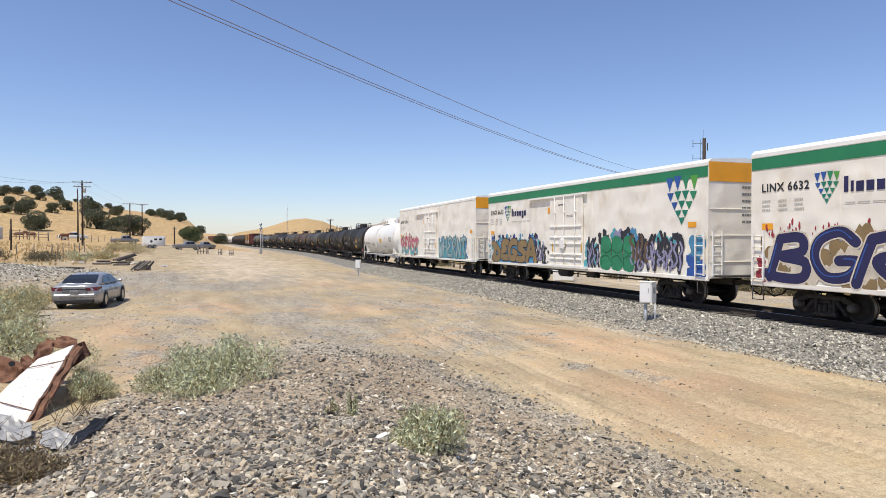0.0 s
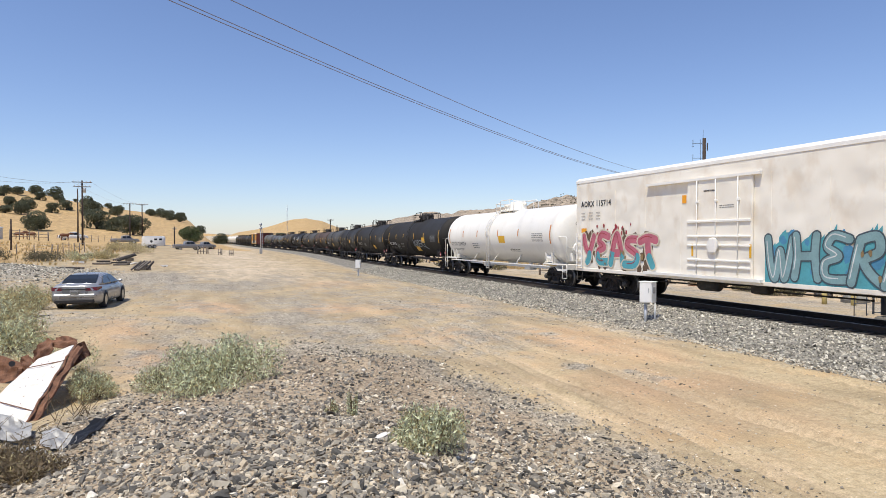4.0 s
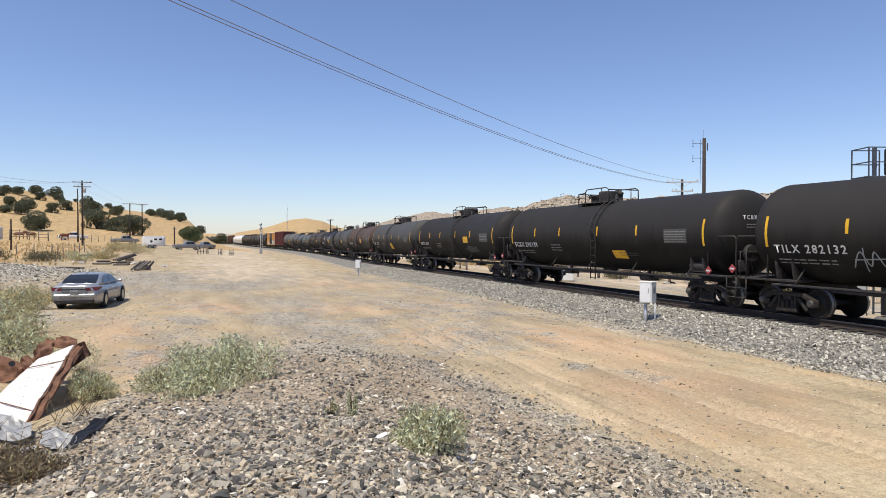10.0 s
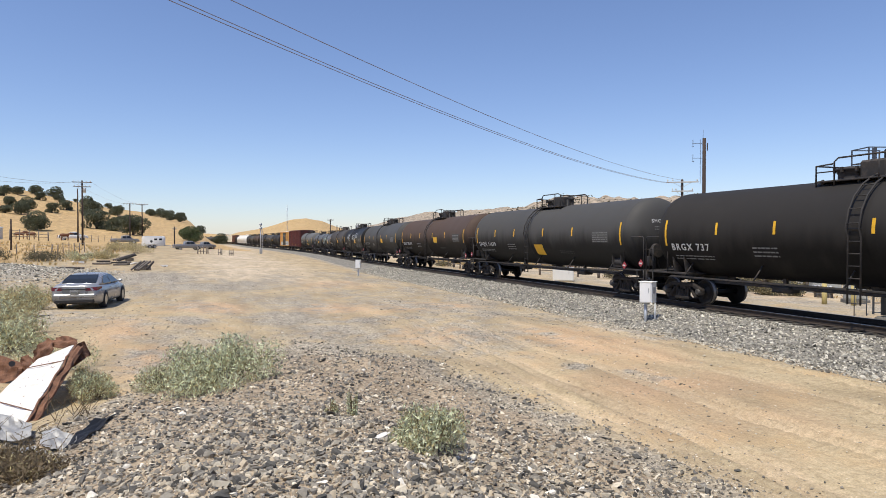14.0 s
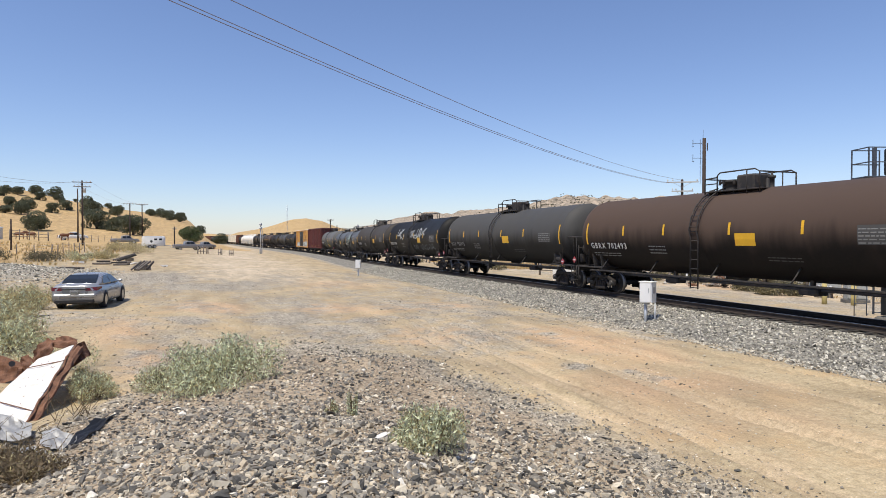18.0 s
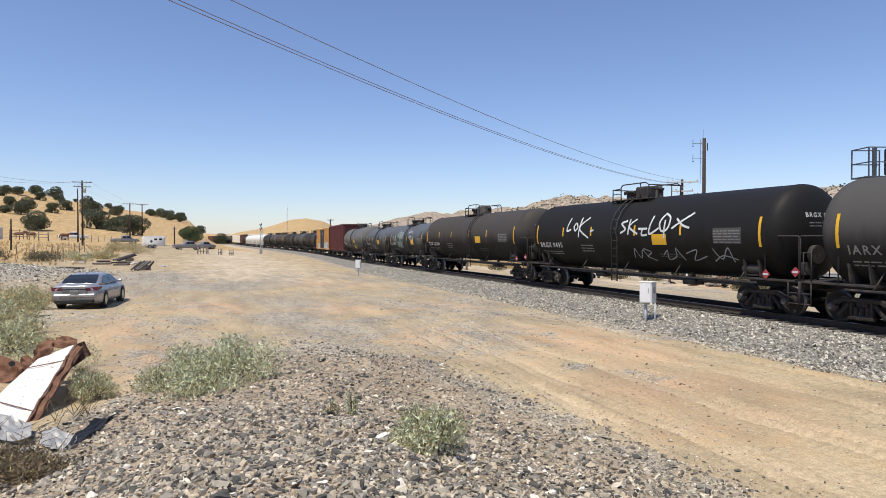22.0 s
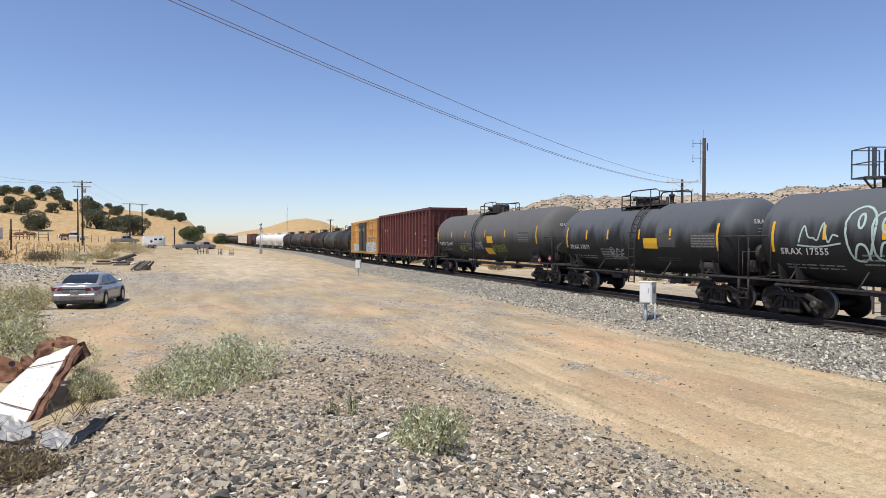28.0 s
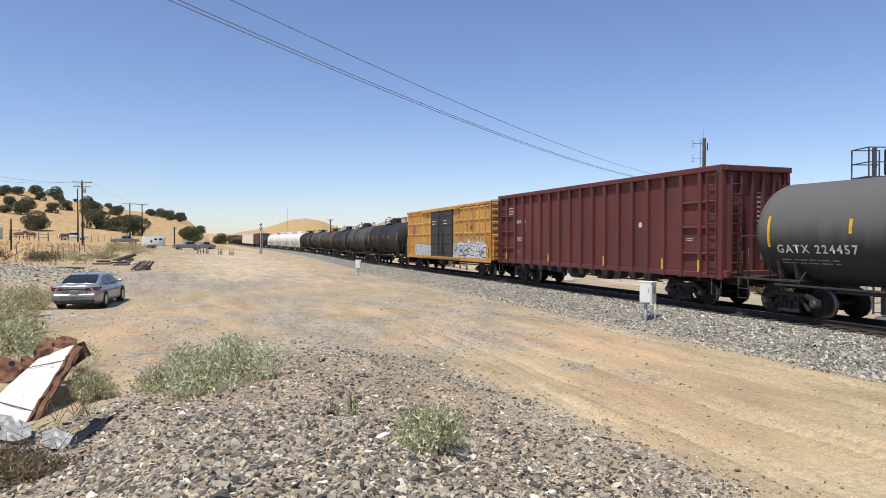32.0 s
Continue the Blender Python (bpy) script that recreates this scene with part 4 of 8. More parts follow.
def smooth(pts, n=5):
    """A rounded line through the points."""
    q = [pts[0]] + list(pts) + [pts[-1]]
    out = []
    for i in range(1, len(q) - 2):
        for k in range(n):
            t = k / n
            out.append(tuple(0.5 * (2 * q[i][a] + (q[i + 1][a] - q[i - 1][a]) * t + (2 * q[i - 1][a] - 5 * q[i][a] + 4 * q[i + 1][a] - q[i + 2][a]) * t * t + (3 * q[i][a] - q[i - 1][a] - 3 * q[i + 1][a] + q[i + 2][a]) * t ** 3) for a in (0, 1)))
    return out + [pts[-1]]


# sprayed letters as rounded lines in a unit square
GLYPHS = {
    "B": (((0.0, 0.02), (0.14, 0.5), (0.26, 0.98)), ((0.26, 0.98), (0.75, 1.0), (0.78, 0.68), (0.30, 0.55), (0.85, 0.42), (0.8, 0.06), (0.3, 0.02), (-0.1, 0.12))),
    "C": (((0.95, 0.8), (0.65, 1.02), (0.22, 0.85), (0.1, 0.45), (0.35, 0.05), (0.8, 0.08), (1.0, 0.38), (0.62, 0.4)),),
    "R": (((0.0, 0.0), (0.15, 0.5), (0.3, 0.95)), ((0.3, 0.95), (0.8, 1.02), (0.86, 0.7), (0.4, 0.5), (0.62, 0.2), (1.0, -0.02))),
    "N": (((0.02, 0.0), (0.2, 0.5), (0.25, 1.0), (0.5, 0.5), (0.75, 0.02)), ((0.75, 0.02), (0.85, 0.5), (1.0, 1.0))),
    "D": (((0.1, 0.95), (0.25, 0.5), (0.1, 0.04)), ((0.0, 0.98), (0.55, 0.72), (0.9, 0.35), (0.7, 0.06), (0.0, 0.02))),
    "E": (((0.95, 0.92), (0.45, 1.0), (0.22, 0.75), (0.6, 0.55), (0.15, 0.4), (0.2, 0.06), (0.9, 0.04)),),
    "G": (((0.9, 0.95), (0.4, 0.98), (0.05, 0.6), (0.1, 0.12), (0.6, 0.02), (0.95, 0.25), (0.55, 0.42)),),
    "S": (((0.95, 0.95), (0.35, 0.95), (0.2, 0.7), (0.85, 0.4), (0.7, 0.05), (0.0, 0.02)),),
    "Y": (((0.02, 0.98), (0.2, 0.55), (0.5, 0.4), (0.85, 0.98)), ((0.5, 0.4), (0.45, 0.15), (0.3, 0.0))),
    "A": (((0.05, 0.0), (0.3, 0.7), (0.55, 1.0), (0.8, 0.5), (0.98, 0.0)), ((0.25, 0.36), (0.8, 0.38))),
    "T": (((0.0, 0.85), (0.5, 0.98), (1.0, 0.9)), ((0.5, 0.95), (0.55, 0.4), (0.8, 0.02))),
    "W": (((0.0, 1.0), (0.12, 0.3), (0.3, 0.02), (0.5, 0.7), (0.65, 0.02), (0.85, 0.5), (1.0, 1.0)),),
    "H": (((0.1, 1.0), (0.15, 0.5), (0.05, 0.0)), ((0.85, 1.0), (0.8, 0.5), (0.9, 0.0)), ((0.15, 0.5), (0.8, 0.52))),
    "M": (((0.0, 0.0), (0.12, 0.9), (0.35, 0.3), (0.55, 0.95), (0.75, 0.3), (0.95, 0.9), (1.0, 0.1)),),
}


def brush(f, lines, w, up, low=None, high=None):
    """Rounded paint lines; low, high: only what lies between these heights."""
    g = Geo()
    for line in lines:
        for i, (a, b) in enumerate(line):
            if (low is not None and b < low) or (high is not None and b > high):
                continue
            g.add([f(a + w / 2 * math.cos(t), b + w / 2 * math.sin(t), up) for t in (k * math.pi / 5 for k in range(10))], [tuple(range(10))])
            up += 0.00001
            if i + 1 < len(line):
                c, d = line[i + 1]
                k = math.hypot(c - a, d - b) or 1
                nx, ny = -(d - b) / k * w / 2, (c - a) / k * w / 2
                g.quad(f(a - nx, b - ny, up), f(c - nx, d - ny, up), f(c + nx, d + ny, up), f(a + nx, b + ny, up))
                up += 0.00001
    return g


def lettered(car, f, u, v, w, h, text, wide, fill, line, shine=None, rim=0.10, seed=1, under=None, base=0.003):
    """Sprayed letters, each an outline, a fill and a thin light line; under: a second fill below half height."""
    rng = random.Random(seed)
    lw = w / len(text)
    m = (wide + rim) / 2
    for i, ch in enumerate(text):
        k, dv = rng.uniform(0.95, 1.08), rng.uniform(-0.03, 0.05) * h
        lines = [smooth([(u + lw * (i + 0.02) + m * 0.6 + (lw * 1.2 - m * 1.2) * a, v + m + dv + (h - 2 * m) * b * k) for a, b in ln]) for ln in GLYPHS[ch]]
        up = base + 0.0034 * i
        lt = part("spray_letter", brush(f, lines, wide + rim, up), PAINT[line], car)
        part("letter_fill", brush(f, lines, wide, up + 0.0011), PAINT[fill], lt)
        if under:
            part("letter_fill", brush(f, lines, wide, up + 0.0016, None, v + 0.42 * h), PAINT[under], lt)
        if shine:
            part("letter_shine", brush(f, [[(a - 0.24 * wide, b + 0.16 * wide) for a, b in ln[1:-2]] for ln in lines[:1]], 0.035, up + 0.0024), PAINT[shine], lt)


def splats(car, f, u, v, w, h, n, colour, seed, r0=0.06, r1=0.2, tall=1.6, up=0.001):
    """Ragged dabs of spray paint."""
    rng = random.Random(seed)
    g = Geo()
    for i in range(n):
        a, b, r = u + w * rng.random(), v + h * rng.random(), rng.uniform(r0, r1)
        g.add([f(a + r * rng.uniform(0.6, 1.1) * math.cos(t), b + tall * r * rng.uniform(0.6, 1.15) * math.sin(t), up + 0.00004 * i) for t in (k * math.pi / 5 for k in range(10))], [tuple(range(10))])
    part("spray_dabs", g, PAINT[colour], car)["kind"] = "stuff"


def drips(car, f, u, v, w, h, n, wide, colour, seed, up=0.002):
    """Upright wavering lines side by side."""
    rng = random.Random(seed)
    lines = []
    for i in range(n):
        a = u + w * (i + rng.uniform(-0.3, 0.3)) / n
        b0, b1 = v + h * rng.uniform(0.0, 0.25), v + h * rng.uniform(0.65, 1.0)
        lines.append(smooth([(a + rng.uniform(-0.12, 0.12), b0 + (b1 - b0) * k / 4) for k in range(5)], 4))
    part("spray_lines", brush(f, lines, wide, up), PAINT[colour], car)["kind"] = "stuff"


def outline_letters(car, f, u, v, w, h, n, w_line, colour, seed):
    """Hollow letters in one thin sprayed line."""
    rng = random.Random(seed)
    lw = w / n
    for i in range(n):
        sh = rng.choice(SHAPES)
        for k, (s, dx) in enumerate(((1.0, 0.0), (0.74, 0.16))):
            pts = [(u + lw * (i + dx + s * a) + rng.uniform(-0.03, 0.03) * lw, v + h * (dx * 0.9 + s * b) + rng.uniform(-0.03, 0.03) * h) for a, b in sh]
            part("spray_stroke", brush(f, [smooth(pts, 4)], w_line, 0.001 + 0.0012 * k), PAINT[colour], car)


def tag_lines(car, f, lines, w, mat, label=""):
    for i, ln in enumerate(lines):
        part("spray_stroke", brush(f, [smooth(ln, 4)], w, 0.001 + 0.0012 * i), PAINT[mat], car, label)


def data_block(car, f, u, v, w, h, rows, mat, seed, back=None):
    """Small print that cannot be read, as bars."""
    rng = random.Random(seed)
    if back:
        part("panel", bar(Geo(), f, u - 0.03, v - 0.03, w + 0.06, h + 0.06), back, car)
    g = Geo()
    for i in range(rows):
        b = v + h * (rows - 1 - i) / rows
        a = u
        while a < u + w - 0.05:
            k = min(rng.uniform(0.07, 0.24) * w, u + w - a)
            bar(g, f, a, b, k * 0.8, h / rows * 0.36, 0.003)
            a += k
    part("small_print", g, M[mat], car)["kind"] = "stuff"


# ---- tank car ----
def tank_car(place, shell, coat, label, mark="", ink="ink_white", strip="yellow", radius=1.59, dome="box", near=True, seed=0, panel=None, placard=True, ly=0.6, dy=0.0):
    """A tank car; shell: distance between its end stripes."""
    rng = random.Random(seed)
    car = thing("tank_car", label, "tank car", group="train")
    metal = M["frame_black"] if coat != "tank_white" else M["tank_white"]
    half, zc = shell / 2 + 0.28, 1.03 + radius
    head = [(0.66, 0.02), (0.645, 0.24 * radius), (0.59, 0.47 * radius), (0.50, 0.68 * radius), (0.40, 0.82 * radius), (0.28, 0.92 * radius), (0.15, 0.98 * radius), (0.06, 0.997 * radius)]
    prof = [(-half - p, q) for p, q in head]
    prof += [(-half, radius), (-half + 0.02, radius + 0.006), (-half + 0.10, radius + 0.006), (-half + 0.12, radius)]
    for j in (ly - 0.32,):
        prof += [(j - 0.05, radius), (j - 0.03, radius + 0.004), (j + 0.03, radius + 0.004), (j + 0.05, radius)]
    full = prof + [(half - 0.12, radius), (half - 0.10, radius + 0.006), (half - 0.02, radius + 0.006), (half, radius)]
    full += [(half + p, q) for p, q in head[::-1]]
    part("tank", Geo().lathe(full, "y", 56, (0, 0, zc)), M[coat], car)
    # end sills with saddles, decks, couplers
    deck = half + 1.02
    spread = half - 0.62
    for e in (-1, 1):
        g = Geo()
        g.box(0, e * (half - 0.4), 0.98, 0.42, 3.2, 0.34, 0.02)
        for s in (-1, 1):
            for k in (-0.5, 0.1):
                a = [(s * 0.25, e * (spread + k), 1.12), (s * 1.32, e * (spread + k), 1.18), (s * 1.42, e * (spread + k), zc - radius * 0.55), (s * 0.95, e * (spread + k), zc - radius * 0.85)]
                b = [(p[0], p[1] + e * 0.06, p[2]) for p in a]
                g.add(a + b, [(0, 1, 2, 3), (7, 6, 5, 4), (0, 4, 5, 1), (1, 5, 6, 2), (2, 6, 7, 3), (3, 7, 4, 0)])
            g.box(s * 0.8, e * (spread - 0.17), 1.13, 1.25, 0.95, 0.07, 0.01)
        part("end_sill", g, metal, car)
        g = Geo()
        g.box(0, e * (deck - 0.18), 1.13, 2.75, 0.5, 0.07, 0.01)
        g.box(0, e * (deck + 0.06), 1.02, 2.85, 0.06, 0.26, 0.01)
        for s in (-1, 1):
            g.box(s * 1.33, e * (deck - 0.85), 1.13, 0.22, 1.5, 0.06, 0.01)
        part("end_deck", g, metal, car)
        part("coupler", coupler_mesh(e, deck - 0.1), M["truck"], car)
        for s in (-1, 1):
            g = Geo()
            x, y = s * 1.42, e * (deck - 0.35)
            g.tube([(x, y, 0.45), (x, y, 1.15)], 0.022, 6).tube([(x, y + e * 0.42, 0.45), (x, y + e * 0.42, 1.15)], 0.022, 6)
            for z in (0.46, 0.78):
                g.tube([(x, y, z), (x, y + e * 0.42, z)], 0.02, 6)
            part("step", g, metal, car)
            g = Geo()
            g.tube([(x, e * (half - 0.2), 1.15), (x, e * (half - 0.2), 2.42), (x, e * (half - 0.12), 2.52), (x, y + e * 0.34, 2.52), (x, y + e * 0.42, 2.44), (x, y + e * 0.42, 1.15)], 0.024, 6)
            if s < 0 and e > 0:
                g.tube([(x, y, 1.15), (x, y, 2.13)], 0.02, 6)
            part("hand_rail", g, metal, car)
        g = Geo()
        g.tube([(-1.35, e * (deck - 0.02), 1.15), (-1.35, e * (deck - 0.02), 2.0), (1.35, e * (deck - 0.02), 2.0), (1.35, e * (deck - 0.02), 1.15)], 0.022, 6)
        g.tube([(0.3, e * (deck - 0.02), 1.15), (0.3, e * (deck - 0.02), 2.0)], 0.02, 6)
        part("end_rail", g, metal, car)
    # running rail along each side, with short brackets
    for s in (-1, 1):
        g = Geo()
        g.box(s * 1.5, 0, 1.01, 0.07, 2 * half - 0.9, 0.06, 0.01)
        part("side_rail", g, metal, car)
        for k in range(5):
            y = (k - 2) * (half * 0.42)
            g = Geo()
            g.tube([(s * 1.5, y, 1.01), (s * 1.15, y - 0.08, 1.54)], 0.026, 6)
            part("bracket", g, metal, car)
    # brake gear, valves below the shell
    g = Geo()
    g.lathe(((-0.42, 0.02), (-0.40, 0.13), (-0.34, 0.17), (0.34, 0.17), (0.40, 0.13), (0.42, 0.02)), "y", 14, (-1.15, -(half - 0.9) , 1.42))
    g.box(-1.15, -(half - 0.9), 1.24, 0.3, 0.6, 0.05)
    part("air_reservoir", g, metal, car)
    g = Geo()
    y = -(half + 0.55)
    g.lathe(((-0.16, 0.28), (0.0, 0.29), (0.03, 0.24)), "y", 18, (-0.75, y - 0.45, 1.95))
    g.tube([(-0.75, y - 0.4, 1.15), (-0.75, y - 0.4, 1.95)], 0.05, 6).tube([(-0.5, y - 0.4, 1.15), (-0.8, y - 0.4, 2.2)], 0.03, 6)
    g.box(-0.9, y - 0.3, 1.5, 0.25, 0.22, 0.4, 0.03)
    part("brake_gear", g, metal, car)
    g = Geo()
    g.lathe(((0.92, 0.16), (1.0, 0.24), (zc - radius + 0.1, 0.26)), "z", 14)
    g.box(0, 0.5, 1.02, 0.16, 0.5, 0.16, 0.03)
    g.tube([(0.2, -spread + 1.2, 1.05), (0.2, spread - 1.2, 1.05)], 0.03, 6)
    part("outlet_valve", g, metal, car)
    for x in (-0.55, 0.5):
        part("brake_rod", Geo().box(x, 0, 0.84, 0.07, 2 * spread - 2.2, 0.09, 0.01), metal, car)
    for y in (-spread * 0.45, spread * 0.4):
        g = Geo()
        g.box(-0.5, y, 0.78, 0.5, 0.7, 0.22, 0.04).box(-0.5, y, 0.98, 0.12, 0.12, 0.3)
        part("brake_lever", g, metal, car)
    # ladder, platform and manway on top
    for s in (-1, 1):
        g = Geo()
        for o in (-0.19, 0.19):
            pts = [(s * 1.62, ly + o, 0.62), (s * 1.62, ly + o, zc - 0.15)]
            pts += [(s * (radius + 0.12) * math.cos(t), ly + o, zc + (radius + 0.12) * math.sin(t)) for t in (radians(a) for a in (4, 20, 36, 52, 68, 78))]
            g.tube(pts, 0.028, 6)
        for k in range(7):
            z = 0.66 + k * 0.34
            g.tube([(s * 1.62, ly - 0.19, z), (s * 1.62, ly + 0.19, z)], 0.018, 6)
        for a in (8, 22, 36, 50, 64):
            t = radians(a)
            g.tube([(s * (radius + 0.12) * math.cos(t), ly + o2, zc + (radius + 0.12) * math.sin(t)) for o2 in (-0.19, 0.19)], 0.018, 6)
        part("ladder", g, metal, car)
    top = zc + radius
    g = Geo()
    for s in (-1, 1):
        g.box(s * 0.62, 0.1, top - 0.06, 0.42, 2.6, 0.05, 0.01)
        for y in (-1.1, 0.1, 1.25):
            g.box(s * 0.66, y, top - 0.14, 0.05, 0.06, 0.3)
    part("platform", g, metal, car, m=pose(0, dy, 0))
    g = Geo()
    for s in (-1, 1):
        x = s * 0.82
        g.tube([(x, 1.35, top - 0.2), (x, 1.35, top + 0.42), (x, 0.8, top + 0.44)], 0.026, 6)
        g.tube([(x, 0.75, top - 0.2), (x, 0.75, top + 0.50), (x, 0.62, top + 0.60), (x, -0.95, top + 0.60), (x, -1.15, top + 0.50), (x, -1.15, top - 0.2)], 0.026, 6)
        g.tube([(x, 0.75, top + 0.22), (x, 1.35, top + 0.22)], 0.02, 6)
        g.tube([(x, -0.6, top - 0.2), (x, -0.6, top + 0.60)], 0.022, 6)
    for y, z in ((1.35, 0.42), (-1.15, 0.50)):
        g.tube([(-0.82, y, top + z), (0.82, y, top + z)], 0.026, 6)
    part("platform_rail", g, metal, car, m=pose(0, dy, 0))
    g = Geo()
    g.lathe(((-0.12, 0.42), (0.25, 0.42), (0.27, 0.50), (0.33, 0.50), (0.38, 0.30)), "z", 20, (0, 0.75, top))
    for k in range(8):
        t = k * math.pi / 4
        g.box(0.5 * math.cos(t), 0.75 + 0.5 * math.sin(t), top + 0.28, 0.07, 0.07, 0.16)
    part("manway", g, metal, car, m=pose(0, dy, 0))
    g = Geo()
    if dome == "low":
        g.lathe(((-0.1, 0.3), (0.16, 0.3), (0.2, 0.1)), "z", 18, (0, -0.15, top))
    elif dome == "box":
        g.box(0, -0.12, top + 0.22, 0.85, 0.8, 0.56, 0.06)
    else:
        g.lathe(((-0.1, 0.5), (0.42, 0.5), (0.50, 0.44), (0.54, 0.1)), "z", 22, (0, -0.15, top))
    part("valve_housing", g, metal, car, m=pose(0, dy, 0))
    g = Geo()
    g.lathe(((-0.1, 0.09), (0.3, 0.09), (0.32, 0.13), (0.4, 0.13), (0.42, 0.05), (0.55, 0.03)), "z", 12, (0.1, -0.8, top))
    g.lathe(((-0.1, 0.06), (0.26, 0.06), (0.3, 0.02)), "z", 10, (-0.25, -0.95, top))
    part("relief_valve", g, metal, car, m=pose(0, dy, 0))
    # markings on the near side
    f = on_tank(radius, zc)
    for k, y in enumerate((half - 0.28, half * 0.62, half * 0.30, -half * 0.12, -half * 0.48, -(half - 0.28))):
        tall = k in (0, 5)
        part("reflector", bar(Geo(), f, -y - 0.05, zc - (0.05 if not tall else 0.45), 0.10, 0.42 if not tall else 0.98, 0.004), M[strip], car)
    if near:
        if mark:
            part("lettering", letters(mark, f, -(half - 0.55), zc - (0.62 if radius > 1.5 else 0.5), 0.36 if radius > 1.5 else 0.28, 0.012, 1.28 if radius > 1.5 else 1.15), M[ink], car)
        data_block(car, f, -(half - 0.6), zc - 1.0, 2.0, 0.24, 2, "ink_pale", seed + 1)
        data_block(car, f, -half * 0.42, zc - 0.80, 1.0, 0.42, 3, "ink_pale", seed + 2)
        data_block(car, f, half * 0.70, zc - 0.32, 1.2, 0.48, 5, "ink_pale", seed + 3, M["panel_grey"] if coat != "tank_white" else None)
        fe = on_head(half, head, zc)
        if mark:
            part("lettering", letters(mark, fe, -0.62, zc + 0.5, 0.2, 0.004), M[ink], car)
        data_block(car, fe, -0.5, zc + 0.2, 0.95, 0.2, 2, "ink_pale", seed + 4)
        data_block(car, f, half * 0.30, zc - 0.95, 1.3, 0.22, 2, "panel_grey", seed + 5)
        if panel is not None:
            part("decal", bar(Geo(), f, panel, zc - 0.42, 0.85, 0.42, 0.003), M["yellow"], car)
        if placard:
            for u, y in ((half - 0.15, zc - 1.32), (half + 0.95, 1.42)):
                g = Geo()
                x = 1.46
                g.add([(-x, -u - 0.16, y), (-x, -u, y - 0.16), (-x, -u + 0.16, y), (-x, -u, y + 0.16), (-x + 0.02, -u - 0.16, y), (-x + 0.02, -u, y - 0.16), (-x + 0.02, -u + 0.16, y), (-x + 0.02, -u, y + 0.16)], [(0, 1, 2, 3), (7, 6, 5, 4), (0, 4, 5, 1), (1, 5, 6, 2), (2, 6, 7, 3), (3, 7, 4, 0)])
                pl = part("placard", g, M["placard_red"], car, "red and white diamond hazard placard")
                g = Geo()
                g.box(-x - 0.004, -u, y, 0.006, 0.18, 0.06)
                part("placard_band", g, M["ink_white"], pl)
    add_trucks(car, spread, place)
    return car, f, half, zc


# ---- house cars ----
def extrude(profile, y0, y1):
    """Closed (x, z) outline drawn along the car."""
    n = len(profile)
    vs = [(x, y0, z) for x, z in profile] + [(x, y1, z) for x, z in profile]
    fs = [(i, (i + 1) % n, n + (i + 1) % n, n + i) for i in range(n)] + [tuple(range(n))[::-1], tuple(range(n, 2 * n))]
    return Geo().add(vs, fs)


def ladder_geo(x, y, z0, z1, w=0.42, along="y", step=0.34, out=0.08, stiles=True):
    g = Geo()
    ax = (0, 1) if along == "y" else (1, 0)
    for e in (-0.5, 0.5):
        if stiles:
            g.box(x + ax[0] * w * e, y + ax[1] * w * e, (z0 + z1) / 2, 0.05, 0.05, z1 - z0)
    n = int((z1 - z0) / step)
    for k in range(n + 1):
        z = z0 + 0.06 + k * step
        g.tube([(x - ax[0] * w / 2, y - ax[1] * w / 2, z), (x + ax[0] * w / 2, y + ax[1] * w / 2, z)], 0.02, 6)
    return g


def underframe(car, half, metal, sill=1.02):
    g = Geo()
    g.box(0, 0, 0.92, 0.5, 2 * half - 0.4, 0.36, 0.03)
    for k in range(7):
        g.box(0, (k - 3) * half * 0.28, 0.98, 2.6, 0.12, 0.2, 0.02)
    part("centre_sill", g, metal, car)
    g = Geo()
    g.lathe(((-0.5, 0.02), (-0.48, 0.18), (-0.42, 0.22), (0.42, 0.22), (0.48, 0.18), (0.5, 0.02)), "y", 14, (-0.9, 1.2, 0.74))
    g.box(-0.75, -1.0, 0.74, 0.35, 0.7, 0.3, 0.04)
    g.tube([(-0.4, -half * 0.5, 0.66), (-0.4, half * 0.5, 0.66)], 0.03, 6)
    part("brake_gear", g, metal, car)
    for e in (-1, 1):
        part("coupler", coupler_mesh(e, half - 0.05), M["truck"], car)


def corner_steps(car, half, x, metal):
    for e in (-1, 1):
        for s in (-1, 1):
            g = Geo()
            y = e * (half - 0.3)
            g.tube([(s * x, y - 0.22, 1.05), (s * x, y - 0.22, 0.48), (s * x, y + 0.22, 0.48), (s * x, y + 0.22, 1.05)], 0.022, 6)
            part("step", g, metal, car)


def shield(car, f, u, v, w, h):
    """A crest of small hanging triangles, blue on one side turning to green on the other."""
    keys = ("blue", "blue", "teal_green", "green", "leaf")
    top = v + h
    for n, a, b in ((4, 0.0, 0.30), (4, 0.31, 0.50), (3, 0.51, 0.68), (2, 0.69, 0.84), (1, 0.85, 1.0)):
        cell = w / 4 * (1 - 0.22 * a)
        for j in range(n):
            c = u + (j - n / 2) * cell
            d = c + cell
            bow = 0.05 * h * (2 * (j + 0.5) / n - 1) ** 2
            key = keys[min(4, max(0, int(2.0 + 4.2 * ((c + d) / 2 - u) / w + 0.5)))]
            part("crest_triangle", Geo().add([f(c + 0.04 * cell, top - a * h - bow, 0.002), f(d - 0.04 * cell, top - a * h - bow, 0.002), f((c + d) / 2, top - b * h - bow * 0.5, 0.002)], [(0, 2, 1)]), PAINT[key], car)


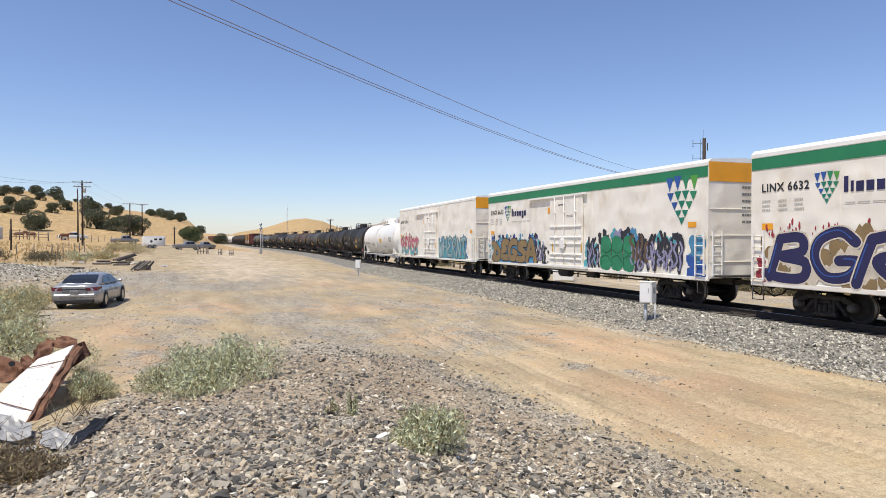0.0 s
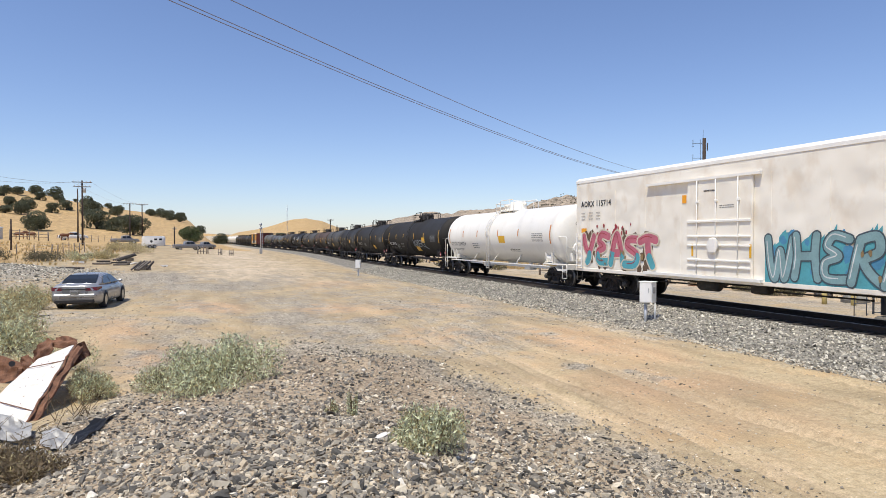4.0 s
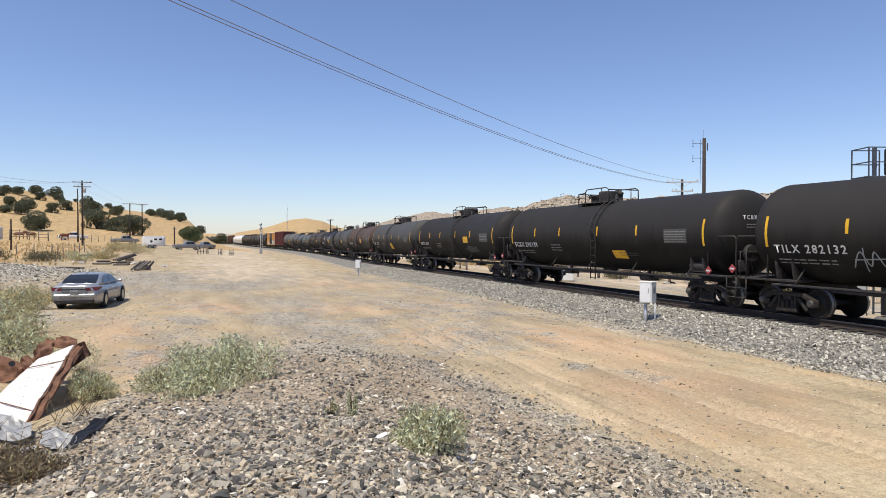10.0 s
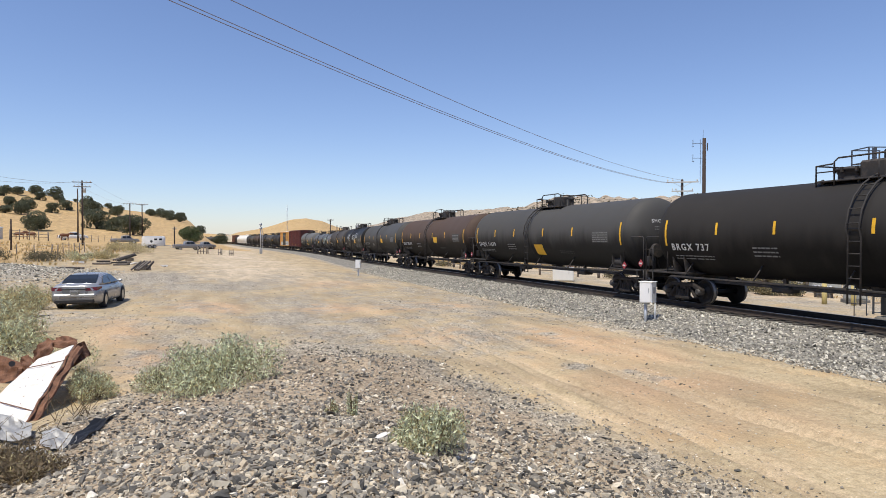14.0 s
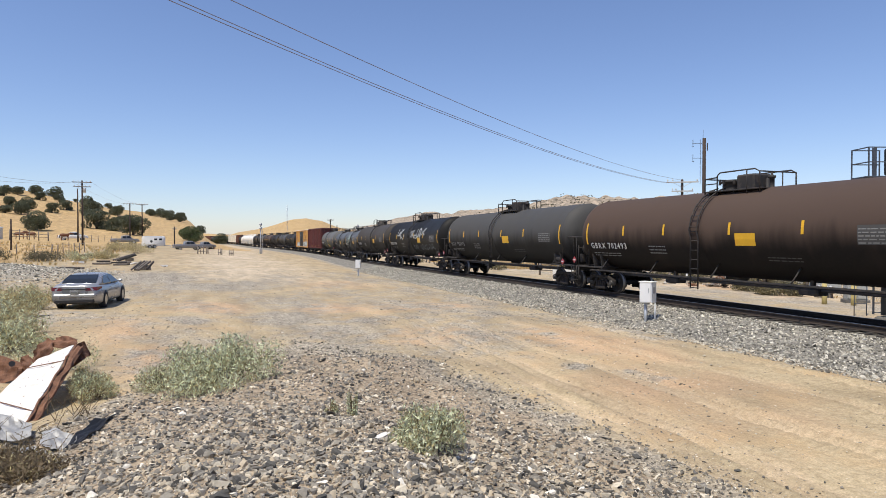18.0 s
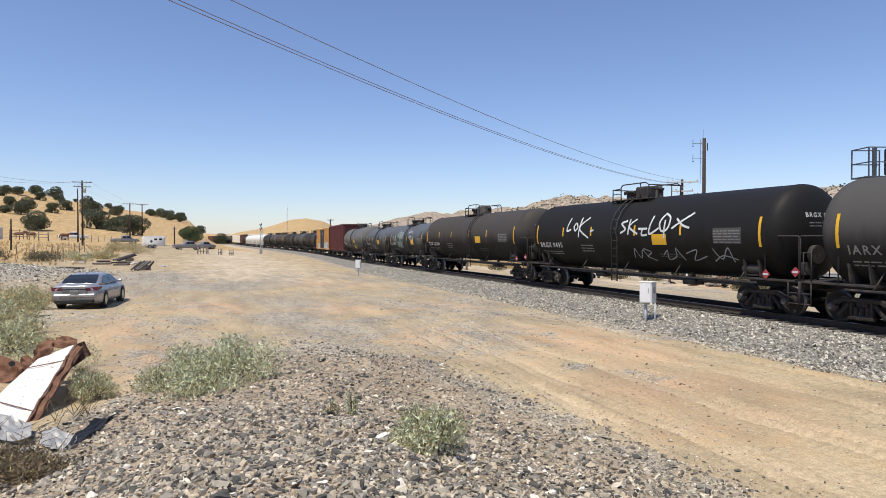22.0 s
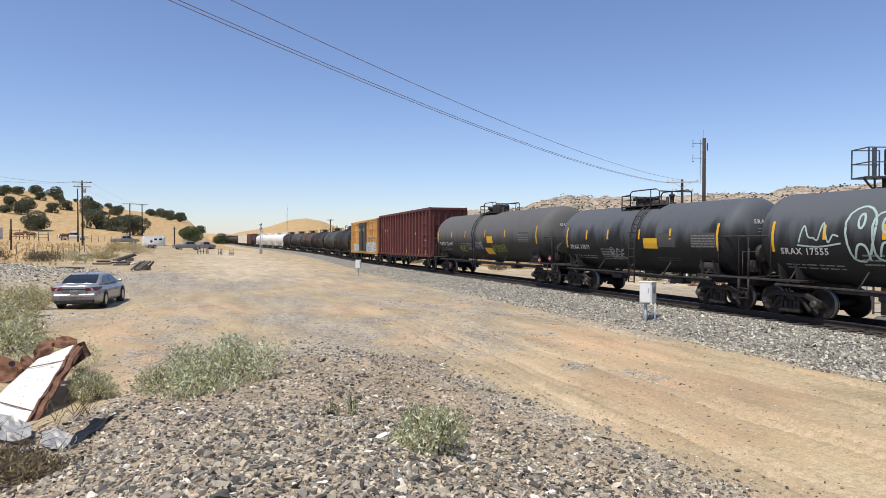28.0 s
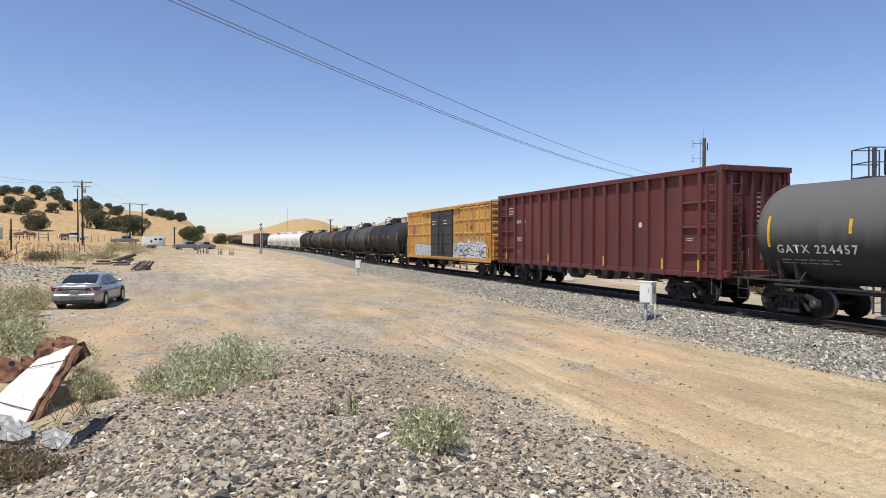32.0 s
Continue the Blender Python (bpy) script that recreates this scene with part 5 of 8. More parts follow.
def reefer(place, length, label, band=True, mark="", seed=0, crest=False):
    car = thing("refrigerator_car", label, "refrigerator car", group="train")
    h = length / 2
    x = 1.53
    body = [(-x, 1.02), (-x, 5.02), (-x + 0.03, 5.12), (x - 0.03, 5.12), (x, 5.02), (x, 1.02)]
    part("body", extrude(body, -h, h), M["reefer"], car)
    part("roof", extrude([(-x - 0.02, 5.04), (-x - 0.02, 5.16), (-x + 0.12, 5.28), (0, 5.36), (x - 0.12, 5.28), (x + 0.02, 5.16), (x + 0.02, 5.04)], -h - 0.01, h + 0.01), M["reefer_roof"], car)
    f = on_side(x, 0.014)
    if band:
        part("green_band", bar(Geo(), f, -h + 0.02, 4.64, length - 0.04, 0.38, 0.001), M["green"], car, "green band under the roof")
    # panel joints
    for k in range(9):
        if abs(k - 4) > 0.5:
            g = Geo()
            g.box(-x - 0.002, (k - 4) * h / 4.5, 2.82, 0.012, 0.04, 3.5)
            part("panel_joint", g, M["reefer"], car)
    g = Geo()
    for s in (-1, 1):
        g.box(s * (x - 0.03), 0, 1.0, 0.1, length, 0.16, 0.02)
    part("side_sill", g, M["reefer"], car)
    # sliding plug door
    door = part("door", Geo().box(-x - 0.05, 0.1, 2.86, 0.1, 3.0, 3.5, 0.03), M["reefer"], car)
    for y in (-0.85, 0.15, 1.05):
        g = Geo()
        g.tube([(-x - 0.15, y, 1.2), (-x - 0.15, y, 4.5)], 0.02, 6)
        for z in (1.68, 2.52, 3.05, 3.75):
            g.box(-x - 0.13, y, z, 0.1, 0.11, 0.10, 0.02)
        part("lock_rod", g, M["reefer_roof"], door)
    for z in (1.45, 1.68, 2.2, 2.52, 3.05):
        g = Geo()
        g.box(-x - 0.12, 0.1, z, 0.06, 2.9, 0.06 if z < 3 else 0.08, 0.01)
        part("door_rail", g, M["reefer_roof"], door)
    g = Geo()
    g.lathe(((0, 0.26), (0.04, 0.28), (0.06, 0.22)), "x", 16, (-x - 0.2, 0.25, 2.2)).box(-x - 0.17, 0.25, 2.2, 0.1, 0.34, 0.5, 0.03)
    part("door_wheel", g, M["reefer_roof"], door)
    part("door_track", Geo().box(-x - 0.09, 1.1, 4.56, 0.12, 5.6, 0.09), M["reefer_roof"], car)
    part("door_track", Geo().box(-x - 0.09, 1.1, 1.08, 0.16, 5.8, 0.1), M["reefer_roof"], car)
    # ladders and grab irons
    for s in (-1, 1):
        for e in (-1, 1):
            part("side_ladder", ladder_geo(s * (x + 0.07), e * (h - 0.35), 1.1, 2.7), M["reefer_roof"], car)
            part("end_ladder", ladder_geo(s * (x - 0.35), e * (h + 0.07), 1.1, 2.7, along="x"), M["reefer_roof"], car)
    corner_steps(car, h, x, M["frame_black"])
    fe = on_end(-h)
    part("amber_band", bar(Geo(), fe, -x + 0.01, 4.48, 2 * x - 0.02, 0.70, 0.012), M["amber"], car, "amber band on the end")
    for k in range(3):
        g = Geo()
        g.box(0, -h - 0.012, 1.6 + k * 0.95, 2.9, 0.03, 0.035, 0.008)
        part("end_rib", g, M["reefer"], car)
    data_block(car, fe, 0.0, 3.0, 0.75, 1.5, 6, "ink_pale", seed + 9)
    fd = on_side(x + 0.1, 0.006)
    data_block(car, fd, -0.75, 4.1, 0.6, 0.15, 1, "ink_black", seed + 10)
    data_block(car, fd, 0.0, 3.5, 0.65, 0.14, 2, "ink_pale", seed + 11)
    for u in (-1.35, 1.3):
        part("reflector", bar(Geo(), fd, u, 1.8, 0.09, 0.45), M["yellow"], car)
    g = Geo()
    g.box(0, -h - 0.3, 1.1, 2.6, 0.5, 0.06, 0.01)
    part("end_platform", g, M["frame_black"], car)
    g = Geo()
    g.lathe(((-0.1, 0.25), (0, 0.26), (0.03, 0.2)), "y", 16, (0.7, -h - 0.25, 1.9))
    g.tube([(0.7, -h - 0.2, 1.1), (0.7, -h - 0.2, 1.9)], 0.04, 6)
    part("hand_brake", g, M["galv"], car)
    # marks
    if mark:
        part("lettering", letters(mark, f, -h + 0.42, 3.92, 0.36, 0.002, 1.08), M["ink_black"], car)
    for k in (0.0, 0.62, 1.2):
        data_block(car, f, -h + 0.45 + k, 3.32, 0.34, 0.42, 3, "panel_pale", seed + int(10 * k))
    part("decal", bar(Geo(), f, -h + 0.45, 2.72, 0.42, 0.2, 0.002), M["amber"], car)
    part("decal", bar(Geo(), f, h - 1.0, 2.85, 0.42, 0.2, 0.002), M["amber"], car)
    part("decal", bar(Geo(), f, -1.95, 3.75, 0.22, 0.3, 0.002), M["amber"], car)
    if crest:
        shield(car, f, -h + 2.72, 3.45, 0.82, 0.92)
        # plain blocks in place of the trade mark
        for a, w, b, t in ((0.0, 0.13, 3.74, 0.44), (0.2, 0.09, 3.74, 0.30), (0.36, 0.22, 3.74, 0.28), (0.65, 0.22, 3.74, 0.28), (0.94, 0.22, 3.74, 0.28), (1.23, 0.22, 3.62, 0.40), (1.52, 0.22, 3.74, 0.28)):
            part("logo_bar", bar(Geo(), f, -h + 3.25 + a, b, w, t, 0.002), PAINT["ink"], car)
        data_block(car, f, -h + 3.3, 3.42, 2.2, 0.1, 1, "panel_pale", seed + 4)
    underframe(car, h, M["frame_black"])
    add_trucks(car, h - 2.3, place)
    return car, f, h


def rib_car(place, length, coat, label, ribs=19, mark="", number=""):
    """Outside-post high car in oxide red."""
    car = thing("high_gondola", label, "freight car", group="train")
    h, x, z0, z1 = length / 2, 1.42, 1.12, 4.92
    part("body", extrude([(-x, z0), (-x, z1), (x, z1), (x, z0)], -h + 0.06, h - 0.06), M[coat], car)
    for s in (-1, 1):
        g = Geo()
        g.box(s * (x + 0.06), 0, z1 - 0.02, 0.2, length, 0.2, 0.02)
        part("top_chord", g, M[coat], car)
        g = Geo()
        g.box(s * (x + 0.03), 0, z0 + 0.02, 0.1, length - 0.2, 0.2, 0.02)
        part("side_sill", g, M[coat], car)
    pitch = (length - 0.3) / (ribs - 1)
    for k in range(ribs):
        y = -h + 0.15 + k * pitch
        for s in (-1, 1):
            g = Geo()
            deep = 0.15 if k not in (0, ribs - 1) else 0.17
            g.box(s * (x + deep / 2), y, (z1 + z0) / 2 - 0.1, deep, 0.15 if 0 < k < ribs - 1 else 0.24, z1 - z0 + 0.02, 0.02)
            part("side_post", g, M[coat], car)
        if 0 < k < ribs - 1 and 3 < k < ribs - 3:
            g = Geo()
            g.add([(-x - 0.12, y - 0.26, 1.06), (-x - 0.12, y + 0.26, 1.06), (-x - 0.06, y + 0.16, 0.78), (-x - 0.06, y - 0.16, 0.78), (-x + 0.3, y - 0.26, 1.06), (-x + 0.3, y + 0.26, 1.06), (-x + 0.3, y + 0.16, 0.78), (-x + 0.3, y - 0.16, 0.78)],
                  [(0, 3, 2, 1), (4, 5, 6, 7), (0, 1, 5, 4), (1, 2, 6, 5), (2, 3, 7, 6), (3, 0, 4, 7)])
            part("gusset", g, M["frame_black"], car)
    # flat stiffeners between the outer posts
    for j in (0, 1, ribs - 3, ribs - 2):
        y = -h + 0.15 + (j + 0.5) * pitch
        for z in (1.9, 2.85, 3.75):
            g = Geo()
            g.box(-x - 0.05, y, z, 0.1, pitch - 0.14, 0.1, 0.03)
            part("stiffener", g, M[coat], car)
    for e in (-1, 1):
        for k in range(6):
            g = Geo()
            g.box((k - 2.5) * 0.5, e * (h - 0.02), 3.0, 0.11, 0.16, 3.7, 0.02)
            part("end_post", g, M["box_red_inner"], car)
        g = Geo()
        g.box(0, e * (h - 0.0), z1 - 0.04, 3.0, 0.26, 0.2, 0.03).box(0, e * h, 1.2, 3.0, 0.26, 0.26, 0.03)
        part("end_chord", g, M["box_red_inner"], car)
        for s in (-1, 1):
            part("side_ladder", ladder_geo(s * (x + 0.22), e * (h - 0.42), 1.2, 4.75), M["box_red_inner"], car)
            part("end_ladder", ladder_geo(s * (x - 0.32), e * (h + 0.16), 1.2, 4.6, along="x"), M["box_red_inner"], car)
        g = Geo()
        g.box(0, e * (h + 0.25), 1.12, 2.4, 0.4, 0.06, 0.01)
        part("end_platform", g, M["frame_black"], car)
    corner_steps(car, h, x + 0.1, M["frame_black"])
    f = on_side(x, 0.012)
    u = -h + 0.15 + 2.0 * pitch + 0.1
    part("lettering", letters(mark, f, u, 3.30, 0.30), M["ink_white"], car)
    part("lettering", letters(number, f, u, 2.32, 0.32), M["ink_white"], car)
    data_block(car, f, -h + 0.15 + pitch * 1.1, 3.7, 0.75, 0.62, 4, "ink_white", 71)
    data_block(car, f, u, 1.5, 0.75, 0.4, 3, "ink_pale", 72)
    data_block(car, f, u + pitch, 2.9, 0.3, 0.4, 3, "ink_pale", 73)
    data_block(car, f, h - 0.15 - pitch * 1.8, 2.35, 0.4, 0.14, 2, "ink_white", 74)
    g = Geo()
    g.add([f(h - 4.6 + 0.12 * math.cos(t), 3.0 + 0.12 * math.sin(t), 0.002) for t in (k * math.pi / 6 for k in range(12))], [tuple(range(12))])
    part("decal", g, M["ink_white"], car)
    fe = on_end(-h + 0.05, 0.0)
    data_block(car, fe, 0.05, 2.7, 0.38, 1.5, 9, "ink_white", 75)
    part("decal", bar(Geo(), on_end(-h - 0.03), 0.1, 1.7, 0.3, 0.4), M["ink_pale"], car)
    for k in (1, 6, 11, 15, 17):
        part("reflector", bar(Geo(), on_side(x + 0.155), -h + 0.15 + k * pitch - 0.05, 1.25, 0.10, 0.42), M["yellow"], car)
    underframe(car, h, M["frame_black"])
    add_trucks(car, h - 2.4, place)
    return car


def box_car(place, length, coat, label, door="door_black", painted=True, name="boxcar"):
    """Box car with pressed side ribs and double doors."""
    car = thing(name, label, "box car", group="train")
    h, x, z0, z1 = length / 2, 1.46, 1.1, 4.82
    part("body", extrude([(-x, z0), (-x, z1), (x, z1), (x, z0)], -h, h), M[coat], car)
    part("roof", extrude([(-x - 0.06, z1), (-x - 0.06, z1 + 0.06), (0, z1 + 0.22), (x + 0.06, z1 + 0.06), (x + 0.06, z1)], -h - 0.05, h + 0.05), M["reefer_roof"] if painted else M[coat], car)
    g = Geo()
    g.box(-x - 0.03, 0, z0 - 0.02, 0.08, length, 0.28, 0.02).box(-x - 0.03, 0, z1 - 0.06, 0.08, length, 0.16, 0.02)
    part("side_sill", g, M[coat], car)
    n = 7
    w = (length - 5.2) / 2
    for a, b in ((-h, -2.6), (2.6, h)):
        for i in range(n):
            y = a + (b - a) * (i + 0.5) / n
            for z in (1.95, 2.85, 3.75, 4.55):
                g = Geo()
                g.box(-x - 0.03, y, z, 0.07, (b - a) / n * 0.68, 0.13, 0.03)
                part("side_rib", g, M[coat], car)
            g = Geo()
            g.box(-x - 0.025, a + (b - a) * i / n, 2.95, 0.05, 0.06, 3.6, 0.01)
            part("side_post", g, M[coat], car)
    for e in (-1, 1):
        d = part("door", Geo().box(-x - 0.06, e * 1.22, 2.9, 0.1, 2.36, 3.55, 0.03), M[door], car)
        for k in range(5):
            g = Geo()
            g.box(-x - 0.12, e * 1.22, 1.5 + 0.68 * k, 0.05, 2.2, 0.08, 0.02)
            part("door_rib", g, M[door], d)
        g = Geo()
        g.tube([(-x - 0.16, e * 0.5, 1.3), (-x - 0.16, e * 0.5, 4.5)], 0.03, 6)
        part("lock_rod", g, M[door], d)
        for k in range(9):
            g = Geo()
            g.box(0, e * (h + 0.03), 1.45 + 0.4 * k, 2.8, 0.1, 0.2, 0.05)
            part("end_rib", g, M[coat], car)
        for s in (-1, 1):
            part("side_ladder", ladder_geo(s * (x + 0.08), e * (h - 0.35), 1.15, 2.6), M[coat], car)
            part("end_ladder", ladder_geo(s * (x - 0.32), e * (h + 0.14), 1.15, 2.6, along="x"), M[coat], car)
    part("door_track", Geo().box(-x - 0.1, 0.4, z1 - 0.18, 0.12, 8.5, 0.08), M[coat], car)
    part("door_track", Geo().box(-x - 0.1, 0.4, z0 + 0.02, 0.16, 8.5, 0.1), M[coat], car)
    corner_steps(car, h, x, M["frame_black"])
    f = on_side(x, 0.062)
    if painted:
        part("lettering", letters("T A", f, 5.0, 3.05, 0.62), M["box_brown"], car)
        data_block(car, f, 3.6, 2.62, 4.2, 0.26, 1, "ink_pale", 81)
        data_block(car, on_side(x + 0.07, 0.045), -2.0, 3.6, 0.8, 0.4, 2, "ink_white", 82)
        data_block(car, on_side(x + 0.07, 0.045), 0.6, 3.6, 0.8, 0.4, 2, "ink_white", 83)
        tag_lines(car, f, (((-7.6, 3.05), (-6.6, 3.6)), ((-7.5, 3.6), (-6.7, 3.0)), ((-7.7, 3.3), (-6.5, 3.35)), ((-7.1, 3.75), (-7.15, 2.95))), 0.12, "pink")
        piece(car, f, -6.6, 1.1, 4.1, 1.2, 5, "white", "black", "grey", 7, "white", "mint", 0.4)
        piece(car, f, 2.7, 1.0, 5.9, 1.45, 6, "white", "grey", "black", 8, "white", "mint", 0.4)
    underframe(car, h, M["frame_black"])
    add_trucks(car, h - 2.3, place)
    return car


# ---- the train, car by car ----
def train():
    # white refrigerator cars with sprayed letters
    _, f, h = reefer(-236.9, 18.7, "white refrigerator car with green band, crest and navy sprayed letters", True, "LINX 6632", 31, True)
    splats(_, f, -h + 0.6, 2.5, 6.6, 0.45, 46, "red", 30, 0.015, 0.05, 2.6)
    splats(_, f, -h + 0.7, 1.1, 6.6, 1.5, 60, "tan", 27, 0.12, 0.24, 1.3, 0.0025)
    splats(_, f, -h + 0.3, 1.05, 0.5, 1.0, 14, "red", 29, 0.06, 0.14, 1.0, 0.0035)
    splats(_, f, -h + 0.9, 1.15, 6.6, 1.2, 46, "cream", 28, 0.16, 0.3, 1.2, 0.0045)
    lettered(_, f, -h + 0.62, 1.04, 7.2, 1.72, "BCRNS", 0.31, "ink", "cream", "blue", 0.09, 31, None, 0.007)
    tag_lines(_, f, (((-h + 0.45, 2.1), (-h + 0.45, 2.5)),), 0.09, "tan")
    c, f, h = reefer(-216.3, 18.7, "white refrigerator car with green band and mixed sprayed pieces", True, "LINX 6613", 32, True)
    cloud(c, f, -h + 0.75, 1.05, 5.3, 1.35, 32, "sky", 0.75, 1.0)
    for k, key in enumerate(("blue", "teal", "black", "sky", "navy")):
        splats(c, f, -h + 0.5, 2.15, 6.2, 0.5, 12, key, 50 + k, 0.06, 0.16, 1.4, 0.002 + 0.001 * k)
    splats(c, f, -h + 0.2, 1.2, 0.5, 1.0, 10, "teal", 60, 0.06, 0.16, 1.2)
    lettered(c, f, -h + 0.62, 1.04, 5.4, 1.42, "DEGSA", 0.36, "tan", "black", None, 0.10, 32, None, 0.008)
    drips(c, f, -h + 6.1, 1.1, 1.1, 1.35, 6, 0.12, "black", 38, 0.004)
    drips(c, f, -h + 6.15, 1.1, 1.0, 1.2, 5, 0.08, "lilac", 39, 0.008)
    splats(c, f, -2.3, 1.1, 0.5, 0.9, 9, "black", 39, 0.05, 0.14, 1.3)
    splats(c, f, 1.55, 1.1, 1.0, 1.1, 16, "teal", 40, 0.10, 0.22, 1.3)
    drips(c, f, 1.75, 1.1, 1.0, 1.5, 6, 0.13, "black", 41, 0.004)
    drips(c, f, 1.8, 1.2, 0.9, 1.1, 4, 0.09, "lilac", 42, 0.008)
    for k, (key, a) in enumerate((("black", 2.7), ("teal", 3.5), ("lilac", 3.9), ("black", 4.2), ("sky", 4.7))):
        splats(c, f, a, 2.35, 0.7, 0.4, 6, key, 70 + k, 0.10, 0.2, 1.2, 0.002 + 0.001 * k)
    for k in range(3):
        a = 2.75 + 0.82 * k
        tuft = part("spray_letter", brush(f, [smooth([(a + 0.30, 1.40), (a + 0.42, 1.8), (a + 0.40, 2.26)], 6), smooth([(a + 0.5, 1.36), (a + 0.5, 1.8), (a + 0.52, 2.22)], 6)], 0.66, 0.008 + 0.002 * k), PAINT["green"], c, "green rounded sprayed letter")
        part("letter_line", brush(f, [smooth([(a + 0.1, 2.45), (a + 0.06, 1.9), (a + 0.12, 1.3)], 6), smooth([(a + 0.15, 1.95), (a + 0.5, 1.82), (a + 0.85, 2.0)], 6), smooth([(a + 0.1, 1.6), (a + 0.5, 1.72), (a + 0.8, 1.45)], 6)], 0.035, 0.016), PAINT["forest"], tuft)
    drips(c, f, 5.0, 1.1, 3.2, 1.6, 20, 0.15, "black", 34, 0.010)
    drips(c, f, 5.0, 1.15, 3.2, 1.2, 13, 0.10, "lilac", 35, 0.015)
    drips(c, f, 5.1, 1.3, 1.2, 1.3, 4, 0.14, "brown", 36, 0.0155)
    tag_lines(c, f, (smooth(((5.0, 2.0), (5.4, 1.6), (5.8, 1.95), (6.2, 1.65), (6.6, 1.95), (7.0, 1.6), (7.5, 1.9), (8.0, 1.6)), 6),), 0.13, "lilac")
    splats(c, f, 6.6, 2.3, 1.4, 0.35, 10, "teal", 42, 0.10, 0.2, 0.9, 0.006)
    splats(c, f, 7.6, 2.35, 0.6, 0.3, 5, "black", 44, 0.08, 0.2, 0.9, 0.011)
    splats(c, f, h - 0.95, 1.05, 0.9, 0.7, 18, "blue", 43, 0.10, 0.22, 1.2)
    splats(c, f, h - 0.95, 1.6, 0.7, 0.9, 12, "sky", 45, 0.08, 0.2, 1.4)
    shield(c, f, h - 1.35, 2.95, 1.75, 1.85)
    c, f, h = reefer(-195.8, 18.4, "plain white refrigerator car with red and teal sprayed letters", False, "AOKX 115714", 35)
    splats(c, f, -h + 0.5, 1.1, 5.0, 1.5, 40, "brown", 46, 0.10, 0.22, 1.4)
    splats(c, f, -h + 1.4, 2.6, 3.2, 0.5, 14, "red", 47, 0.03, 0.10, 1.6, 0.003)
    drips(c, f, -h + 1.4, 1.9, 4.0, 1.0, 5, 0.13, "brown", 48, 0.003)
    lettered(c, f, -h + 0.5, 1.06, 5.2, 1.65, "YEAST", 0.34, "pink", "cream", "red", 0.13, 36, "teal", 0.007)
    splats(c, f, -h + 1.9, 1.2, 3.2, 0.7, 8, "tan", 49, 0.05, 0.12, 1.2, 0.027)
    cloud(c, f, 1.85, 1.05, 5.6, 1.55, 37, "teal", 0.72, 1.02)
    splats(c, f, 1.8, 1.4, 5.8, 1.2, 26, "sky", 61, 0.08, 0.2, 1.4, 0.002)
    lettered(c, f, 1.85, 1.05, 5.6, 1.55, "WHERNT", 0.24, "haze", "slate", "white", 0.09, 37, None, 0.006)
    splats(c, f, 2.6, 1.3, 4.4, 0.8, 5, "tan", 62, 0.05, 0.10, 1.6, 0.03)
    splats(c, f, 7.2, 1.1, 0.7, 0.7, 10, "sky", 63, 0.06, 0.14, 1.0)
    # tank cars
    tank_car(-177.0, 14.4, "tank_white", "white tank car with white railings and rust streaks", "CPCX 204074", "ink_pale", "orange", 1.6, "drum", seed=41, ly=0.5, dy=-0.4, panel=1.0, placard=False)
    c, f, h, zc = tank_car(-159.65, 15.3, "tank_black", "black tank car with white and yellow spray marks", "TILX 282132", seed=42, ly=0.65, dy=0.1, panel=3.2)
    tag_lines(c, f, [[(p[0] + 0.9, p[1] + zc) for p in ln] for ln in (
        ((-0.2, -0.2), (0.1, -0.75), (0.25, -0.2), (0.3, -0.9)), ((0.5, -0.7), (0.75, -0.2), (0.95, -0.75), (0.55, -0.55)), ((1.1, -0.2), (1.1, -0.75), (1.45, -0.65), (1.15, -0.45), (1.4, -0.3), (1.1, -0.2)),
        ((1.9, -0.25), (1.55, -0.3), (1.6, -0.75), (2.0, -0.75)), ((1.6, -0.5), (1.9, -0.5)), ((2.1, -0.75), (2.15, -0.25), (2.6, -0.35), (2.2, -0.5), (2.5, -0.7), (3.1, -0.8), (3.8, -1.0)), ((2.9, -0.3), (3.0, -0.6), (3.4, -0.9)))], 0.075, "grey")
    part("decal", bar(Geo(), f, 1.15, zc - 1.22, 1.1, 0.45, 0.003), M["yellow"], c)
    tag_lines(c, f, [[(p[0] - 4.9, p[1] + zc - 1.05) for p in ln] for ln in (((0, 0), (0.3, 0.5), (0.5, 0.05), (0.7, 0.5), (0.9, 0)), ((0.1, 0.25), (1.0, 0.3)), ((0.4, 0.6), (0.35, -0.15)))], 0.04, "grey")
    c, f, h, zc = tank_car(-141.7, 15.1, "tank_black", "black tank car with yellow reflectors and pale dust", "TCBX 290139", seed=43, ly=-0.7, dy=0.4)
    part("decal", bar(Geo(), f, 1.9, zc - 1.12, 0.95, 0.42, 0.003), M["yellow"], c)
    c, f, h, zc = tank_car(-124.1, 14.6, "tank_black", "black tank car with sloped end plates and faint spray marks", "BRGX 737", seed=44, ly=-0.4, dy=0.1, panel=2.4)
    tag_lines(c, f, [[(p[0] + 2.8, p[1] + zc - 1.15) for p in ln] for ln in (((0, 0), (0.25, 0.5), (0.5, 0)), ((0.6, 0), (0.6, 0.5), (1.0, 0.05)), ((1.1, 0.5), (1.15, 0), (1.5, 0.45), (1.8, 0.1)))], 0.05, "grey")
    c, f, h, zc = tank_car(-106.25, 15.3, "tank_grey", "dark grey tank car with yellow panel near the ladder", "SHQX 11639", seed=45, ly=0.8, dy=-0.3)
    part("decal", bar(Geo(), f, -0.1, zc - 1.1, 0.9, 0.62, 0.003), M["yellow"], c)
